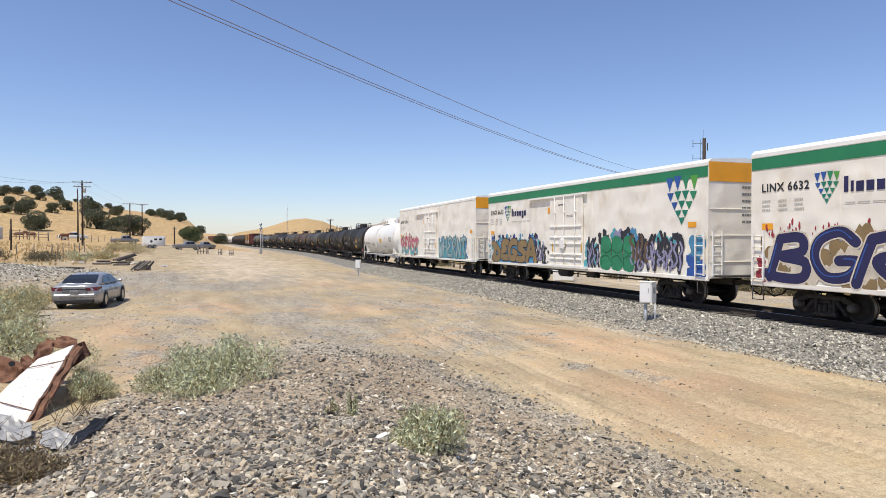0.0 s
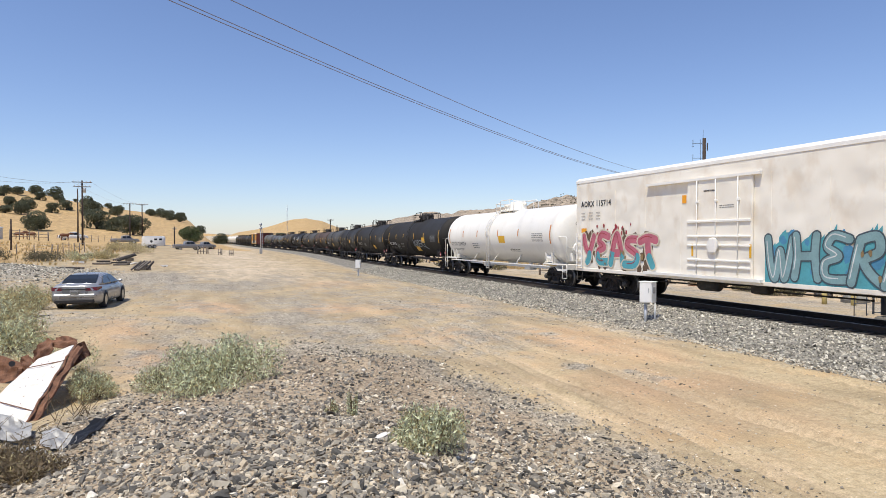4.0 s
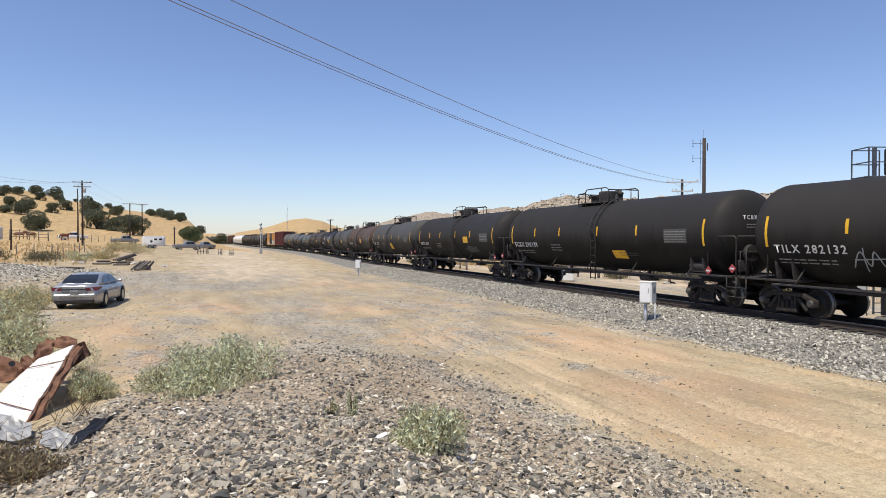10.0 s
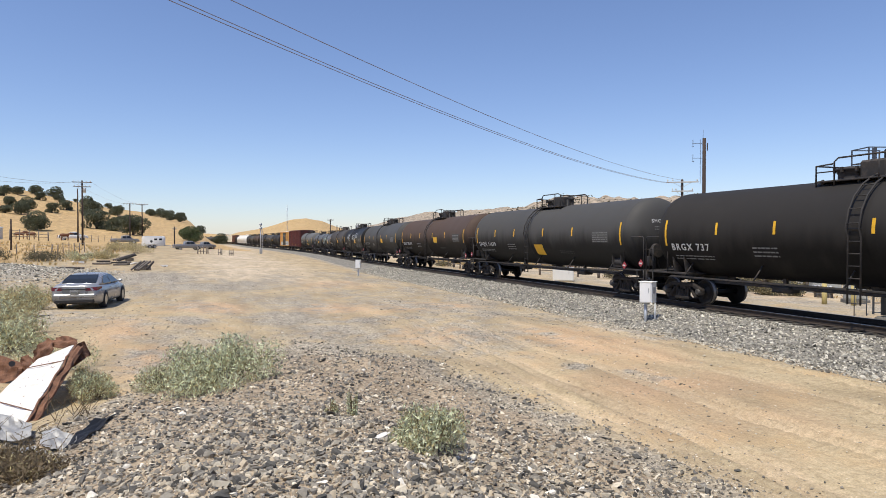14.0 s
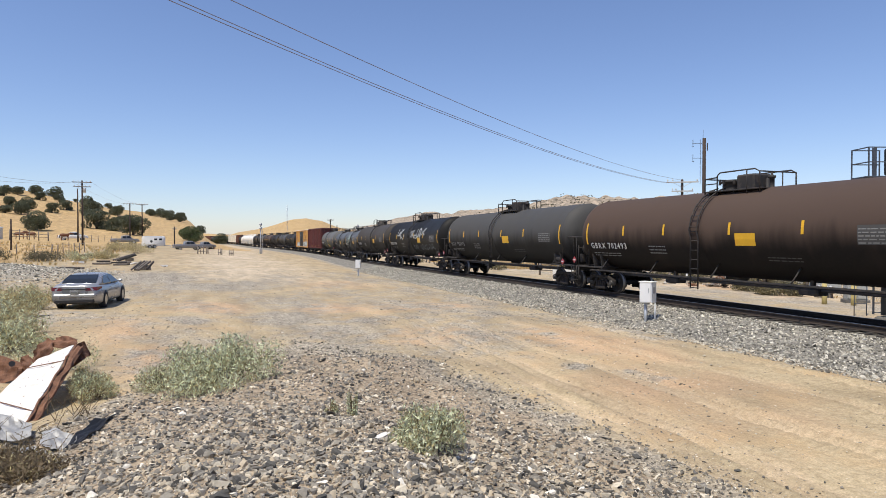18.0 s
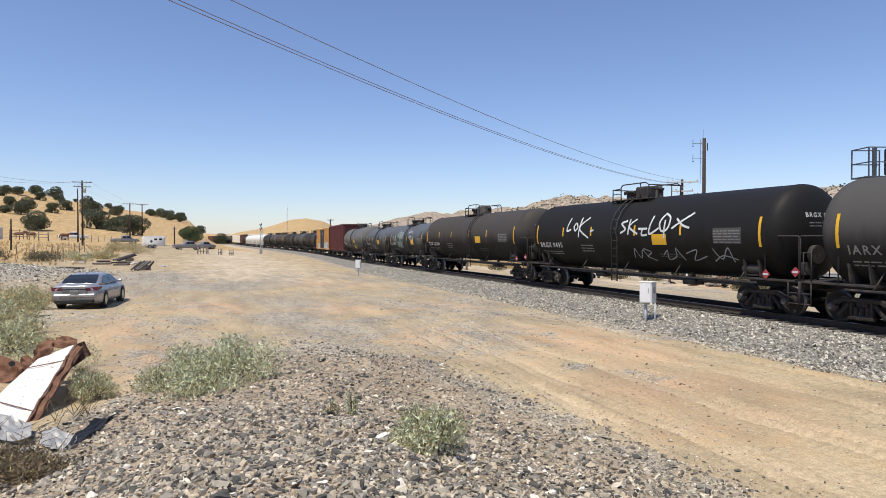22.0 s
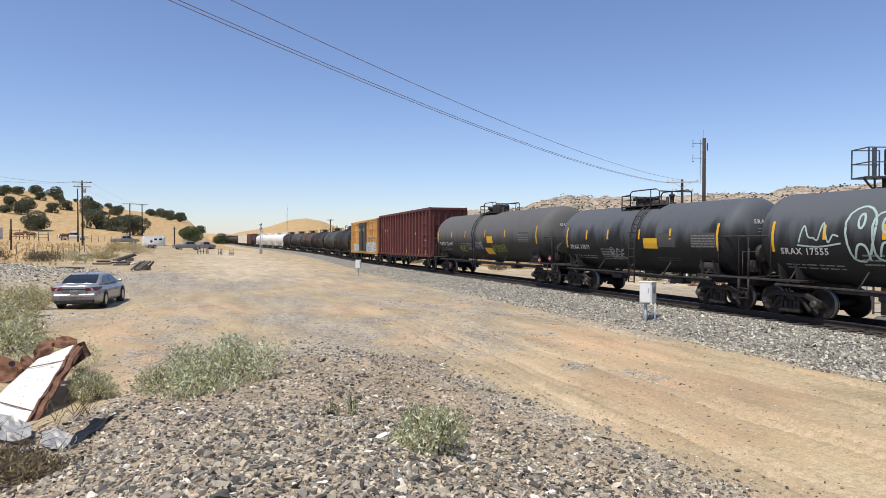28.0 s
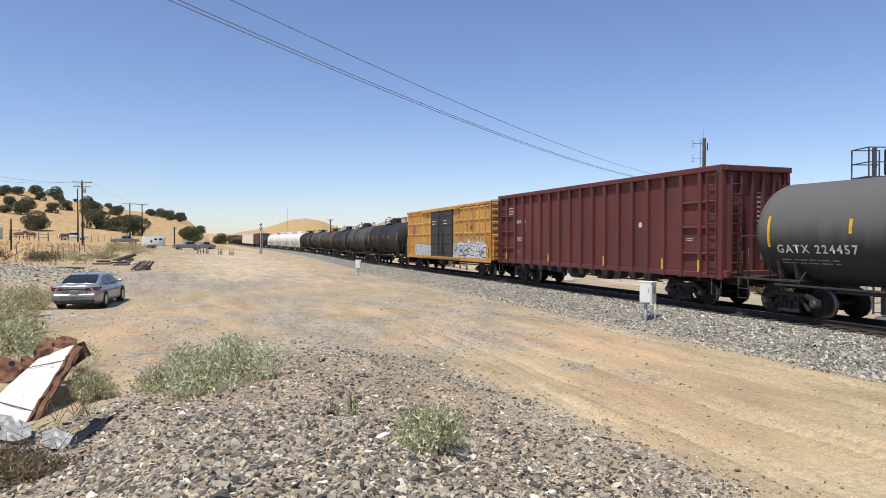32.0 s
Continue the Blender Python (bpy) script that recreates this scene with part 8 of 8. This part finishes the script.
    bent_sheet("cloth", ((-1.85, 10.1, 0.2), (-1.62, 10.3, 0.28), (-1.35, 11.75, 0.22), (-1.62, 11.2, 0.3)), 12, 10, 0.03, "plastic_black", rag, seed=14, thick=0.01)


M["galv_dull"] = surface("plastic_film", (0.26, 0.255, 0.24), (0.46, 0.45, 0.43), 0.4, big=5, small=30, bump=0.3)
scrap()


def pale_slab():
    t = thing("concrete_chunk", "flat pale broken slab among the stones", "rubble", pose(1.88, 7.1, gz(1.88, 7.1) + 0.035, 4, -3, 20))
    g = Geo()
    top = [(-0.12, -0.03), (-0.04, -0.055), (0.06, -0.03), (0.12, 0.0), (0.05, 0.045), (-0.06, 0.03)]
    g.add([(x, y, 0.016 + 0.05 * x) for x, y in top] + [(x * 1.05, y * 1.05, -0.03) for x, y in top], [tuple(range(6)), tuple(range(6, 12))[::-1]] + [(i, 6 + i, 6 + (i + 1) % 6, (i + 1) % 6) for i in range(6)])
    part("slab", g, M["scrap_white"], t)


pale_slab()


# ---- behind the track ----
relay_case(24.8, 41.6, 1.5, 0.9, 0.95, 0.06, "low grey-white equipment cabinet behind the track", ((-0.5, 0, 0.05), (0.5, 0, 0.05)), -30)
for x, y in ((27.8, 22.6), (28.3, 21.5)):
    b = thing("bollard", "yellow painted steel bollard behind the dirt road", "bollard", pose(x, y, gz(x, y)), "yellow bollards")
    part("post", Geo().tube([(0, 0, -0.3), (0, 0, 0.95)], 0.115, 12).lathe(((0.95, 0.115), (1.0, 0.08), (1.02, 0.01)), "z", 12), M["yellow_soft"] if "yellow_soft" in M else M["yellow"], b)
post_fence(((27.5, 50), (31.5, 38), (34.0, 33)), "dark wooden rail fence behind the dirt road", 1.2, 2.2, 3, "rail_fence", 0.09, 31, True)
post_fence(((25.5, 62), (30, 90), (34, 130)), "dark wooden rail fence along the far road", 1.2, 3.0, 3, "rail_fence", 0.09, 32, True)
pickup(39.5, 36.0, -35, M["white_paint"], "white pickup truck parked behind the rail fence")
pickup(45.0, 29.0, 20, M["white_paint"], "white pickup truck parked beyond the brush")


def yard_cabinet(x, y, w, d, h, turn, label):
    t = thing("utility_cabinet", label, "cabinet", pose(x, y, gz(x, y), 0, 0, turn))
    part("plinth", Geo().box(0, 0, 0.05, w + 0.16, d + 0.16, 0.2, 0.02), M["old_concrete"], t)
    body = part("cabinet_body", Geo().box(0, 0, 0.15 + h / 2, w, d, h, 0.02), M["steel_pale"], t)
    part("lid", Geo().box(0, 0, 0.17 + h, w + 0.06, d + 0.06, 0.05, 0.015), M["steel_pale"], body)
    for s in (-0.25, 0.25):
        door = part("cabinet_door", Geo().box(s * w, -d / 2 - 0.012, 0.15 + h / 2, w * 0.46, 0.02, h * 0.88, 0.006), M["steel_pale"], body)
        part("handle", Geo().box(s * w * 0.4, -d / 2 - 0.035, 0.15 + h / 2, 0.025, 0.03, 0.14, 0.006), M["galv"], body)


M["steel_pale"] = surface("pale_steel", (0.36, 0.37, 0.35), (0.47, 0.47, 0.44), 0.6, 0.1, big=3, small=25, bump=0.1, streak=0.7)
yard_cabinet(29.6, 22.4, 0.9, 0.6, 0.85, -35, "pale grey steel utility cabinet beside yellow bollards")
yard_cabinet(33.5, 27.2, 1.5, 0.7, 0.95, -35, "pale grey steel utility cabinet in the brush")


def pipe_rack(x, y, turn):
    t = thing("pipe_rack", "short rack of white pipes on dark trestles", "pipes", pose(x, y, gz(x, y), 0, 0, turn))
    for e in (-0.9, 0.9):
        part("trestle", Geo().box(e, 0, 0.3, 0.1, 1.0, 0.1, 0.01).box(e, -0.4, 0.12, 0.08, 0.08, 0.45, 0.01).box(e, 0.4, 0.12, 0.08, 0.08, 0.45, 0.01), M["old_wood"], t)
    for k in range(5):
        part("pipe", Geo().lathe(((-1.5, 0.07), (-1.5, 0.085), (1.5, 0.085), (1.5, 0.07)), "x", 12, (0.1 * (k % 3), -0.36 + 0.18 * k, 0.44), closed=True), M["white_paint"], t)


pipe_rack(31.4, 25.6, 40)
pipe_rack(35.0, 31.0, 55)


def sign_frame(x, y):
    t = thing("steel_frame", "thin galvanised steel frame beside the track", "frame", pose(x, y, gz(x, y), 0, 0, -20))
    for s in (-0.25, 0.25):
        part("upright", Geo().tube([(s, 0, -0.2), (s, 0, 1.5)], 0.02, 8), M["steel_dark"], t)
    for z in (0.5, 1.48):
        part("crossbar", Geo().tube([(-0.25, 0, z), (0.25, 0, z)], 0.016, 8), M["steel_dark"], t)


sign_frame(25.0, 18.7)


def clutter_row():
    """Scrap, boards and a pale post in the brush behind the dirt road."""
    rng = random.Random(77)
    for k in range(9):
        debris(34.6 + rng.uniform(-0.5, 0.8), 33 + 3.0 * k, rng.uniform(0.5, 0.9), "dark weathered boards and scrap in dry brush", ("old_wood", "tie", "rust")[k % 3], 90 + k, "board_heap")
    for k in range(3):
        debris(33.9 + 0.4 * k, 38 + 3.1 * k, 0.35, "small white rag on the ground behind the road", "scrap_white", 110 + k, "rag")
    for k in range(8):
        debris(29.4 + 0.55 * k + rng.uniform(-0.4, 0.4), 37.5 - 1.35 * k + rng.uniform(-0.6, 0.6), rng.uniform(0.3, 0.6), "dark weathered boards and scrap beside the dirt road", ("old_wood", "tie", "rust")[k % 3], 140 + k, "board_heap")
    for x, y in ((29.6, 36.2), (31.6, 34.6), (28.6, 40.0)):
        debris(x, y, 0.3, "small white rag on the ground beside the road", "scrap_white", int(10 * x), "rag")
    for x, y, a in ((31.5, 33.2, 20), (32.0, 32.5, -40), (31.9, 33.6, 75)):
        w = thing("old_wheel", "rusty spoked wheel lying in dry brush", "wheel", pose(x, y, gz(x, y) + 0.36, 0, 0, a))
        part("tyre_ring", Geo().lathe(((-0.04, 0.30), (-0.04, 0.36), (0.04, 0.36), (0.04, 0.30)), "x", 20, closed=True), M["rust"], w)
        part("hub", Geo().lathe(((-0.07, 0.06), (0.07, 0.06)), "x", 10), M["rust"], w)
        for k in range(8):
            q = k * math.pi / 4
            part("spoke", Geo().tube([(0, 0.05 * math.cos(q), 0.05 * math.sin(q)), (0, 0.31 * math.cos(q), 0.31 * math.sin(q))], 0.014, 5), M["rust"], w)
    t = thing("marker_post", "slim white marker post behind the dirt road", "post", pose(30.4, 35.0, gz(30.4, 35.0)))
    part("post", Geo().tube([(0, 0, -0.2), (0, 0, 1.15)], 0.06, 10), M["white_paint"], t)


clutter_row()
post_fence(((35.4, 30), (35.0, 46), (34.4, 64)), "dark weathered rail fence in the brush behind the road", 1.35, 1.6, 3, "rail_fence", 0.08, 33, True)


# ---- plants ----
def foliage(name, centres, radii, n, size, mat, parent, seed, slim=0.5, up=0.0, hollow=0.55):
    """A crown of many small leaves or clumps spread through lobes."""
    rng = np.random.default_rng(seed)
    centres, radii = np.array(centres, float), np.array(radii, float)
    vol = radii.prod(1) ** (2 / 3)
    k = rng.choice(len(centres), n, p=vol / vol.sum())
    d = rng.normal(size=(n, 3))
    d /= np.linalg.norm(d, axis=1)[:, None]
    r = hollow + (1 - hollow) * rng.uniform(0, 1, n) ** 0.7
    p = centres[k] + d * r[:, None] * radii[k]
    p = p[p[:, 2] > 0.02]
    n = len(p)
    ax = rng.normal(size=(n, 3)) + (0, 0, up)
    ax /= np.linalg.norm(ax, axis=1)[:, None]
    sd = np.cross(ax, rng.normal(size=(n, 3)))
    sd /= np.linalg.norm(sd, axis=1)[:, None]
    s = size * rng.uniform(0.6, 1.35, n)[:, None]
    a, b = ax * s, sd * s * slim
    vs = np.stack([p - a * 0.5, p + b * 0.5, p + a * 0.5, p - b * 0.5], 1).reshape(-1, 3)
    me = bpy.data.meshes.new(name)
    me.from_pydata(vs.tolist(), [], np.arange(4 * n).reshape(-1, 4).tolist())
    me.materials.append(M[mat])
    return part(name, me, None, parent)


def oak(seed, w, mat="oak", low=0.02, n=5200):
    """Spreading tree of crown width w."""
    rng = random.Random(seed)
    t = thing("tree", "", "tree")
    h = w * rng.uniform(0.58, 0.72)
    part("trunk", Geo().tube([(0, 0, -0.4), (0.02 * w, 0, h * 0.22), (-0.02 * w, 0.01 * w, h * 0.45)], 0.045 * w, 8, r2=0.03 * w), M["bark"], t)
    cs, rs = [], []
    for k in range(9):
        a = k * 2.4 + rng.uniform(-0.4, 0.4)
        d = w * 0.5 * rng.uniform(0.3, 0.68)
        z = h * rng.uniform(low + 0.1, 0.74)
        c = (d * math.cos(a), d * math.sin(a), z)
        part("limb", Geo().tube([(0, 0, h * 0.3), (c[0] * 0.5, c[1] * 0.5, h * 0.3 + (z - h * 0.3) * 0.6), c], 0.016 * w, 6, r2=0.005 * w), M["bark"], t)
        cs.append(c)
        q = w * rng.uniform(0.17, 0.25)
        rs.append((q, q, q * 0.85))
    cs.append((0, 0, h * 0.75))
    rs.append((w * 0.3, w * 0.3, h * 0.22))
    foliage("crown", cs, rs, n, 0.042 * w, mat, t, seed, 0.75)
    return t


def plant_trees():
    kinds = [oak(100 + k, 8.0) for k in range(5)]
    green = oak(120, 9.0, "oak_green", 0.0, 5600)
    for t in kinds + [green]:
        t["label"] = "dark green oak on a golden grass hillside"
    used = set()

    def put(x, y, w, label, src=None):
        k = len(used) % 5
        base = src or kinds[k]
        first = base not in used
        size = 0.86 * w / (9.0 if src else 8.0)
        used.add(base if first else (x, y))
        m = Matrix.Translation((x, y, gz(x, y) - 0.1)) @ Matrix.Rotation(x * 7.0 + y, 4, "Z") @ Matrix.Scale(size, 4)
        if first:
            base.matrix_basis = m
            ob = base
        else:
            ob = copy_thing(base, Matrix.Translation((x, y, gz(x, y) - 0.1)) @ Matrix.Rotation(x * 7.0 + y, 4, "Z"))
            ob.scale = (size, size, size)
        ob["label"] = label
    hill = ((-94.4, 379, 10.5), (-94.5, 405, 8.5), (-89, 419, 10), (-82.6, 398, 8.5), (-79.7, 422, 11), (-74.2, 403, 8), (-70, 424, 4), (-66, 424, 6), (-61.7, 349, 8), (-59.1, 390, 10.5), (-49.8, 336, 13),
            (-68.2, 297, 9.5), (-73.8, 298, 6.5), (-63.9, 330, 8), (-72.2, 325, 10), (-53, 424, 6.5), (-80, 330, 8), (-100, 385, 10))
    for x, y, w in hill:
        put(x, y, w, "dark green oak on a golden grass hillside")
    foot = ((-35.6, 254, 12), (-48.8, 230.5, 10.5), (-40.8, 356, 10), (-22.3, 236, 12.5), (-30.5, 275.5, 8.5), (-29.0, 250, 8.5), (-23.6, 398, 9), (-17.9, 373, 10.5), (-12.8, 387, 10), (-28.5, 395, 8), (-2.5, 424, 8), (9.5, 426, 12), (23.5, 440, 7))
    for x, y, w in foot:
        put(x, y, w, "dark green oak at the foot of the golden hill")
    put(-4.4, 236, 10.0, "dense bright green tree beside the ranch road", green)
    for x, y, w in ((44, 500, 9), (52.5, 480, 13), (48, 490, 7)):
        put(x, y, w, "dark oak beyond the railway bend")


plant_trees()


def shrub(x, y, w, h, mat, label, seed, n=3500, leaf=0.07, dry=0.0, name="shrub", lobes=9):
    rng = random.Random(seed)
    t = thing(name, label, "shrub", pose(x, y, gz(x, y) - 0.03))
    cs, rs = [], []
    g = Geo()
    for k in range(lobes):
        a = k * 2.4 + rng.uniform(-0.4, 0.4)
        d = w * 0.5 * math.sqrt((k + 0.3) / lobes) * 0.8
        z = h * rng.uniform(0.32, 0.66) * (1.1 - 0.5 * d / (w * 0.5))
        cs.append((d * math.cos(a), d * math.sin(a), z))
        q = w * rng.uniform(0.14, 0.2)
        rs.append((q, q, min(h * 0.42, z * 1.0)))
        for j in range(4):
            e = (cs[-1][0] + rng.uniform(-0.6, 0.6) * q, cs[-1][1] + rng.uniform(-0.6, 0.6) * q, z + rs[-1][2] * rng.uniform(0.3, 1.05))
            g.tube([(cs[-1][0] * 0.15, cs[-1][1] * 0.15, 0), (e[0] * 0.6, e[1] * 0.6, e[2] * 0.5), e], 0.010, 4, r2=0.003)
    part("stem_tangle", g, M["stem"], t)
    part_n = int(n * (1 - dry))
    foliage("leaves", cs, rs, part_n, leaf, mat, t, seed, 0.28, 0.9, 0.25)
    if dry:
        foliage("dry_leaves", cs, rs, int(n * dry), leaf, "sage_dry", t, seed + 1, 0.25, 0.7, 0.25)
    return t


GREY = "grey-green sagebrush with fine leaves on the gravel"
shrub(0.3, 13.6, 2.65, 1.1, "sage", "broad grey-green bush with fine leaves on the gravel heap", 1, 10000, 0.084, 0.2, lobes=13)
shrub(-0.95, 14.3, 1.2, 0.55, "sage", "low fringe of grey-green weeds beside the broad bush", 2, 2600, 0.06, 0.3)
shrub(2.30, 6.75, 1.12, 0.60, "sage", "small grey-green bush among grey stones", 3, 4200, 0.06, 0.3)
shrub(2.02, 9.3, 0.24, 0.5, "sage", "thin upright weed among grey stones", 4, 500, 0.05, 0.25, lobes=4)
shrub(1.72, 9.45, 0.3, 0.25, "sage", "thin upright weed among grey stones", 5, 300, 0.045, 0.5, lobes=4)
for k, (x, y, w, h, dry) in enumerate(((-5.9, 22.3, 2.8, 1.35, 0.5), (-7.6, 24.4, 2.6, 1.3, 0.6), (-6.6, 27.0, 2.4, 1.25, 0.7), (-8.6, 28.6, 3.0, 1.5, 0.75), (-6.9, 30.8, 2.3, 1.15, 0.75), (-9.5, 32.5, 3.0, 1.5, 0.7), (-5.0, 20.3, 1.9, 0.9, 0.35), (-6.4, 19.0, 2.2, 1.0, 0.35))):
    shrub(x, y, w, h, "sage", "tall dry yellow-green brush at the lot edge", 10 + k, 4200, 0.11, dry)
for k, (x, y, w, h, dry) in enumerate(((-2.05, 13.9, 0.9, 0.65, 0.4), (-4.4, 14.0, 1.5, 0.7, 0.3), (-3.3, 17.3, 1.9, 0.8, 0.3), (-4.9, 17.6, 2.0, 0.8, 0.3), (-3.3, 10.0, 1.5, 0.55, 0.7), (-2.8, 9.0, 1.1, 0.4, 0.85), (-4.2, 11.0, 1.5, 0.6, 0.4), (-2.3, 14.9, 0.9, 0.5, 0.8))):
    shrub(x, y, w, h, "sage", "grey-green and dry brown weeds round the scrap metal", 30 + k, 3600, 0.06, dry)
for k, (x, y, w, h, m, d) in enumerate(((-16.6, 80.5, 4.2, 1.5, "scrub", 0.0), (-21.5, 81, 4.0, 1.5, "scrub", 0.1), (-13.6, 83, 3.2, 1.3, "sage", 0.5), (-11.5, 88, 3.4, 1.3, "sage_dry", 0.0), (-9.8, 107, 5.0, 2.2, "sage_dry", 0.0), (-13.0, 112, 4.0, 1.8, "sage_dry", 0.0))):
    shrub(x, y, w, h, m, "scrubby bush along the field fence", 50 + k, 2200, 0.2, d)
for k, (x, y, w) in enumerate(((30.0, 29.6, 2.0), (31.6, 28.6, 2.2), (33.2, 29.5, 2.4), (29.0, 27.2, 1.7), (29.9, 26.2, 1.5), (34.5, 34.0, 2.4), (33.0, 36.5, 2.6), (31.5, 39.5, 2.6), (30.5, 43.0, 2.6), (28.0, 60.0, 2.4), (26.5, 72.0, 2.6), (27.0, 84.0, 3.0))):
    shrub(x, y, w, 0.8, "scrub", "low dull green bush behind the dirt road", 70 + k, 1800, 0.14, 0.3)

for k in range(11):
    shrub(36.2 + 1.1 * (k % 3), 31.5 + 3.1 * k, 3.2, 1.2 + 0.25 * (k % 2), "scrub", "dark dry scrub behind the rail fence", 90 + k, 2600, 0.2, 0.3)


def dry_twigs(x, y, w, h, n, seed):
    rng = random.Random(seed)
    t = thing("dry_weeds", "tangle of dry brown weed stalks beside the plastic sheet", "weeds", pose(x, y, gz(x, y)))
    for k in range(n):
        a, b = rng.uniform(-w, w), rng.uniform(-w, w)
        c = rng.uniform(0, 6.3)
        q = rng.uniform(0.2, 0.5)
        part("stalk", Geo().tube([(a, b, 0), (a + q * 0.5 * math.cos(c), b + q * 0.5 * math.sin(c), h * rng.uniform(0.3, 0.7)), (a + q * math.cos(c + 0.5), b + q * math.sin(c + 0.5), h * rng.uniform(0.2, 1.1))], 0.007, 4, r2=0.003), M["stem"], t)


dry_twigs(-2.6, 9.3, 0.8, 0.42, 120, 1)
for k, (x, y) in enumerate(((-2.75, 8.7), (-2.35, 9.4), (-3.3, 9.6), (-2.0, 8.6))):
    shrub(x, y, 1.0, 0.4, "stem", "low tangle of dead brown weeds", 130 + k, 1500, 0.07, 0.15)
dry_twigs(-2.9, 11.0, 0.7, 0.4, 50, 2)
dry_twigs(-2.2, 12.6, 0.4, 0.5, 18, 3)


def far_scrub():
    """Specks of brush over the rocky hills."""
    rng = np.random.default_rng(8)
    n = 5200
    az = np.radians(rng.uniform(20, 62, n))
    r = 520 * (2.2 ** rng.uniform(0, 1, n))
    x, y = r * np.sin(az), r * np.cos(az)
    z = ground_z(x, y)
    vs, fs = [], []
    for i in range(n):
        s = rng.uniform(0.6, 1.7)
        b = len(vs)
        for q in range(6):
            t = q * 1.047
            vs.append((x[i] + s * math.cos(t) * rng.uniform(0.7, 1.2), y[i] + s * math.sin(t) * rng.uniform(0.7, 1.2), z[i] - 0.2))
        for q in range(6):
            t = q * 1.047 + 0.5
            vs.append((x[i] + 0.8 * s * math.cos(t), y[i] + 0.8 * s * math.sin(t), z[i] + s * rng.uniform(0.5, 0.9)))
        vs.append((x[i], y[i], z[i] + s * 1.1))
        for q in range(6):
            h = (q + 1) % 6
            fs += [(b + q, b + h, b + 6 + h, b + 6 + q), (b + 6 + q, b + 6 + h, b + 12)]
    me = bpy.data.meshes.new("scrub")
    me.from_pydata(vs, [], fs)
    me.materials.append(M["scrub"])
    tagged(new("scrub", me), "specks of dark scrub over the rocky hills", "scrub", kind="stuff")


far_scrub()


def dry_grass():
    """Tufts of straw along the field edge and the lot border."""
    rng = np.random.default_rng(9)
    n = 6500
    pick = rng.uniform(0, 1, n)
    x = np.where(pick < 0.12, rng.uniform(-32, -12, n), np.where(pick < 0.45, rng.uniform(-10, -6.2, n), rng.uniform(30.5, 38, n)))
    y = np.where(pick < 0.12, rng.uniform(72, 125, n), np.where(pick < 0.45, rng.uniform(13, 36, n), rng.uniform(20, 90, n)))
    ok = ~((np.abs(x + 4.5) < 2.2) & (np.abs(y - 30.5) < 4)) & ~((x > -6.5) & (y > 25) & (y < 60))
    x, y = x[ok], y[ok]
    z = ground_z(x, y)
    vs, fs = [], []
    for i in range(len(x)):
        s = 0.18 if y[i] < 40 else 0.35
        for _ in range(3):
            a = rng.uniform(0, 6.28)
            dx, dy = s * 0.5 * math.cos(a), s * 0.5 * math.sin(a)
            w = 0.02 if y[i] < 40 else 0.06
            b = len(vs)
            vs += [(x[i] - w, y[i], z[i] - 0.02), (x[i] + w, y[i], z[i] - 0.02), (x[i] + dx, y[i] + dy, z[i] + s * rng.uniform(0.7, 1.3))]
            fs.append((b, b + 1, b + 2))
    me = bpy.data.meshes.new("dry_grass")
    me.from_pydata(vs, [], fs)
    me.materials.append(M["straw"])
    tagged(new("dry_grass", me), "short dry straw-coloured grass tufts", "grass", kind="stuff")


dry_grass()


# ---- ties under the rails ----
def ties():
    g = Geo().box(0, 0, -0.27, 2.6, 0.23, 0.18, 0.012)
    me = g.mesh("tie")
    me.materials.append(M["tie"])
    rng = random.Random(77)
    rest = Geo()
    y = -70.0
    while y < 470:
        x, z = float(track_x(y)), float(rail_z(y))
        a = -math.degrees(math.atan2(float(track_x(y + 1) - track_x(y - 1)), 2.0)) + rng.uniform(-0.8, 0.8)
        if 2 < y < 95:
            part("tie", me, None, TRACK, m=pose(x + rng.uniform(-0.03, 0.03), y, z + rng.uniform(-0.01, 0.008), 0, 0, a))
        else:
            rest.box(x, y, z - 0.27, 2.6, 0.23, 0.18)
        y += 0.53
    o = part("ties", rest, M["tie"], TRACK)
    o["kind"] = "stuff"


ties()


# ---- movement ----
def motions():
    for car, place, spread in CARS:
        rows = []
        for k in range(33):
            s = place + V * (32 - k)
            a, b = on_track(s - spread), on_track(s + spread)
            d = b - a
            mid = (a + b) / 2
            rows.append((float(k), Matrix.Translation(mid) @ pose(0, 0, 0, math.degrees(math.atan2(d.z, math.hypot(d.x, d.y))), 0, -math.degrees(math.atan2(d.x, d.y)))))
        walk(car, rows)
    for ws, place, own, local in WHEELS:
        # wheels turn while they pass before the viewer
        k0 = max(0, int((32 - (48 - place - own) / V) * 15))
        k1 = min(480, int((32 - (5 - place - own) / V) * 15))
        if k1 - k0 < 6:
            continue
        rows = []
        for k in sorted({0, *range(k0, k1 + 1), 480}):
            turn = V * min(max(k, k0), k1) / 15 / 0.457
            rows.append((k / 15, Matrix.Translation((0, local, 0.457)) @ Matrix.Rotation(turn % (2 * math.pi), 4, "X")))
        walk(ws, rows)


motions()
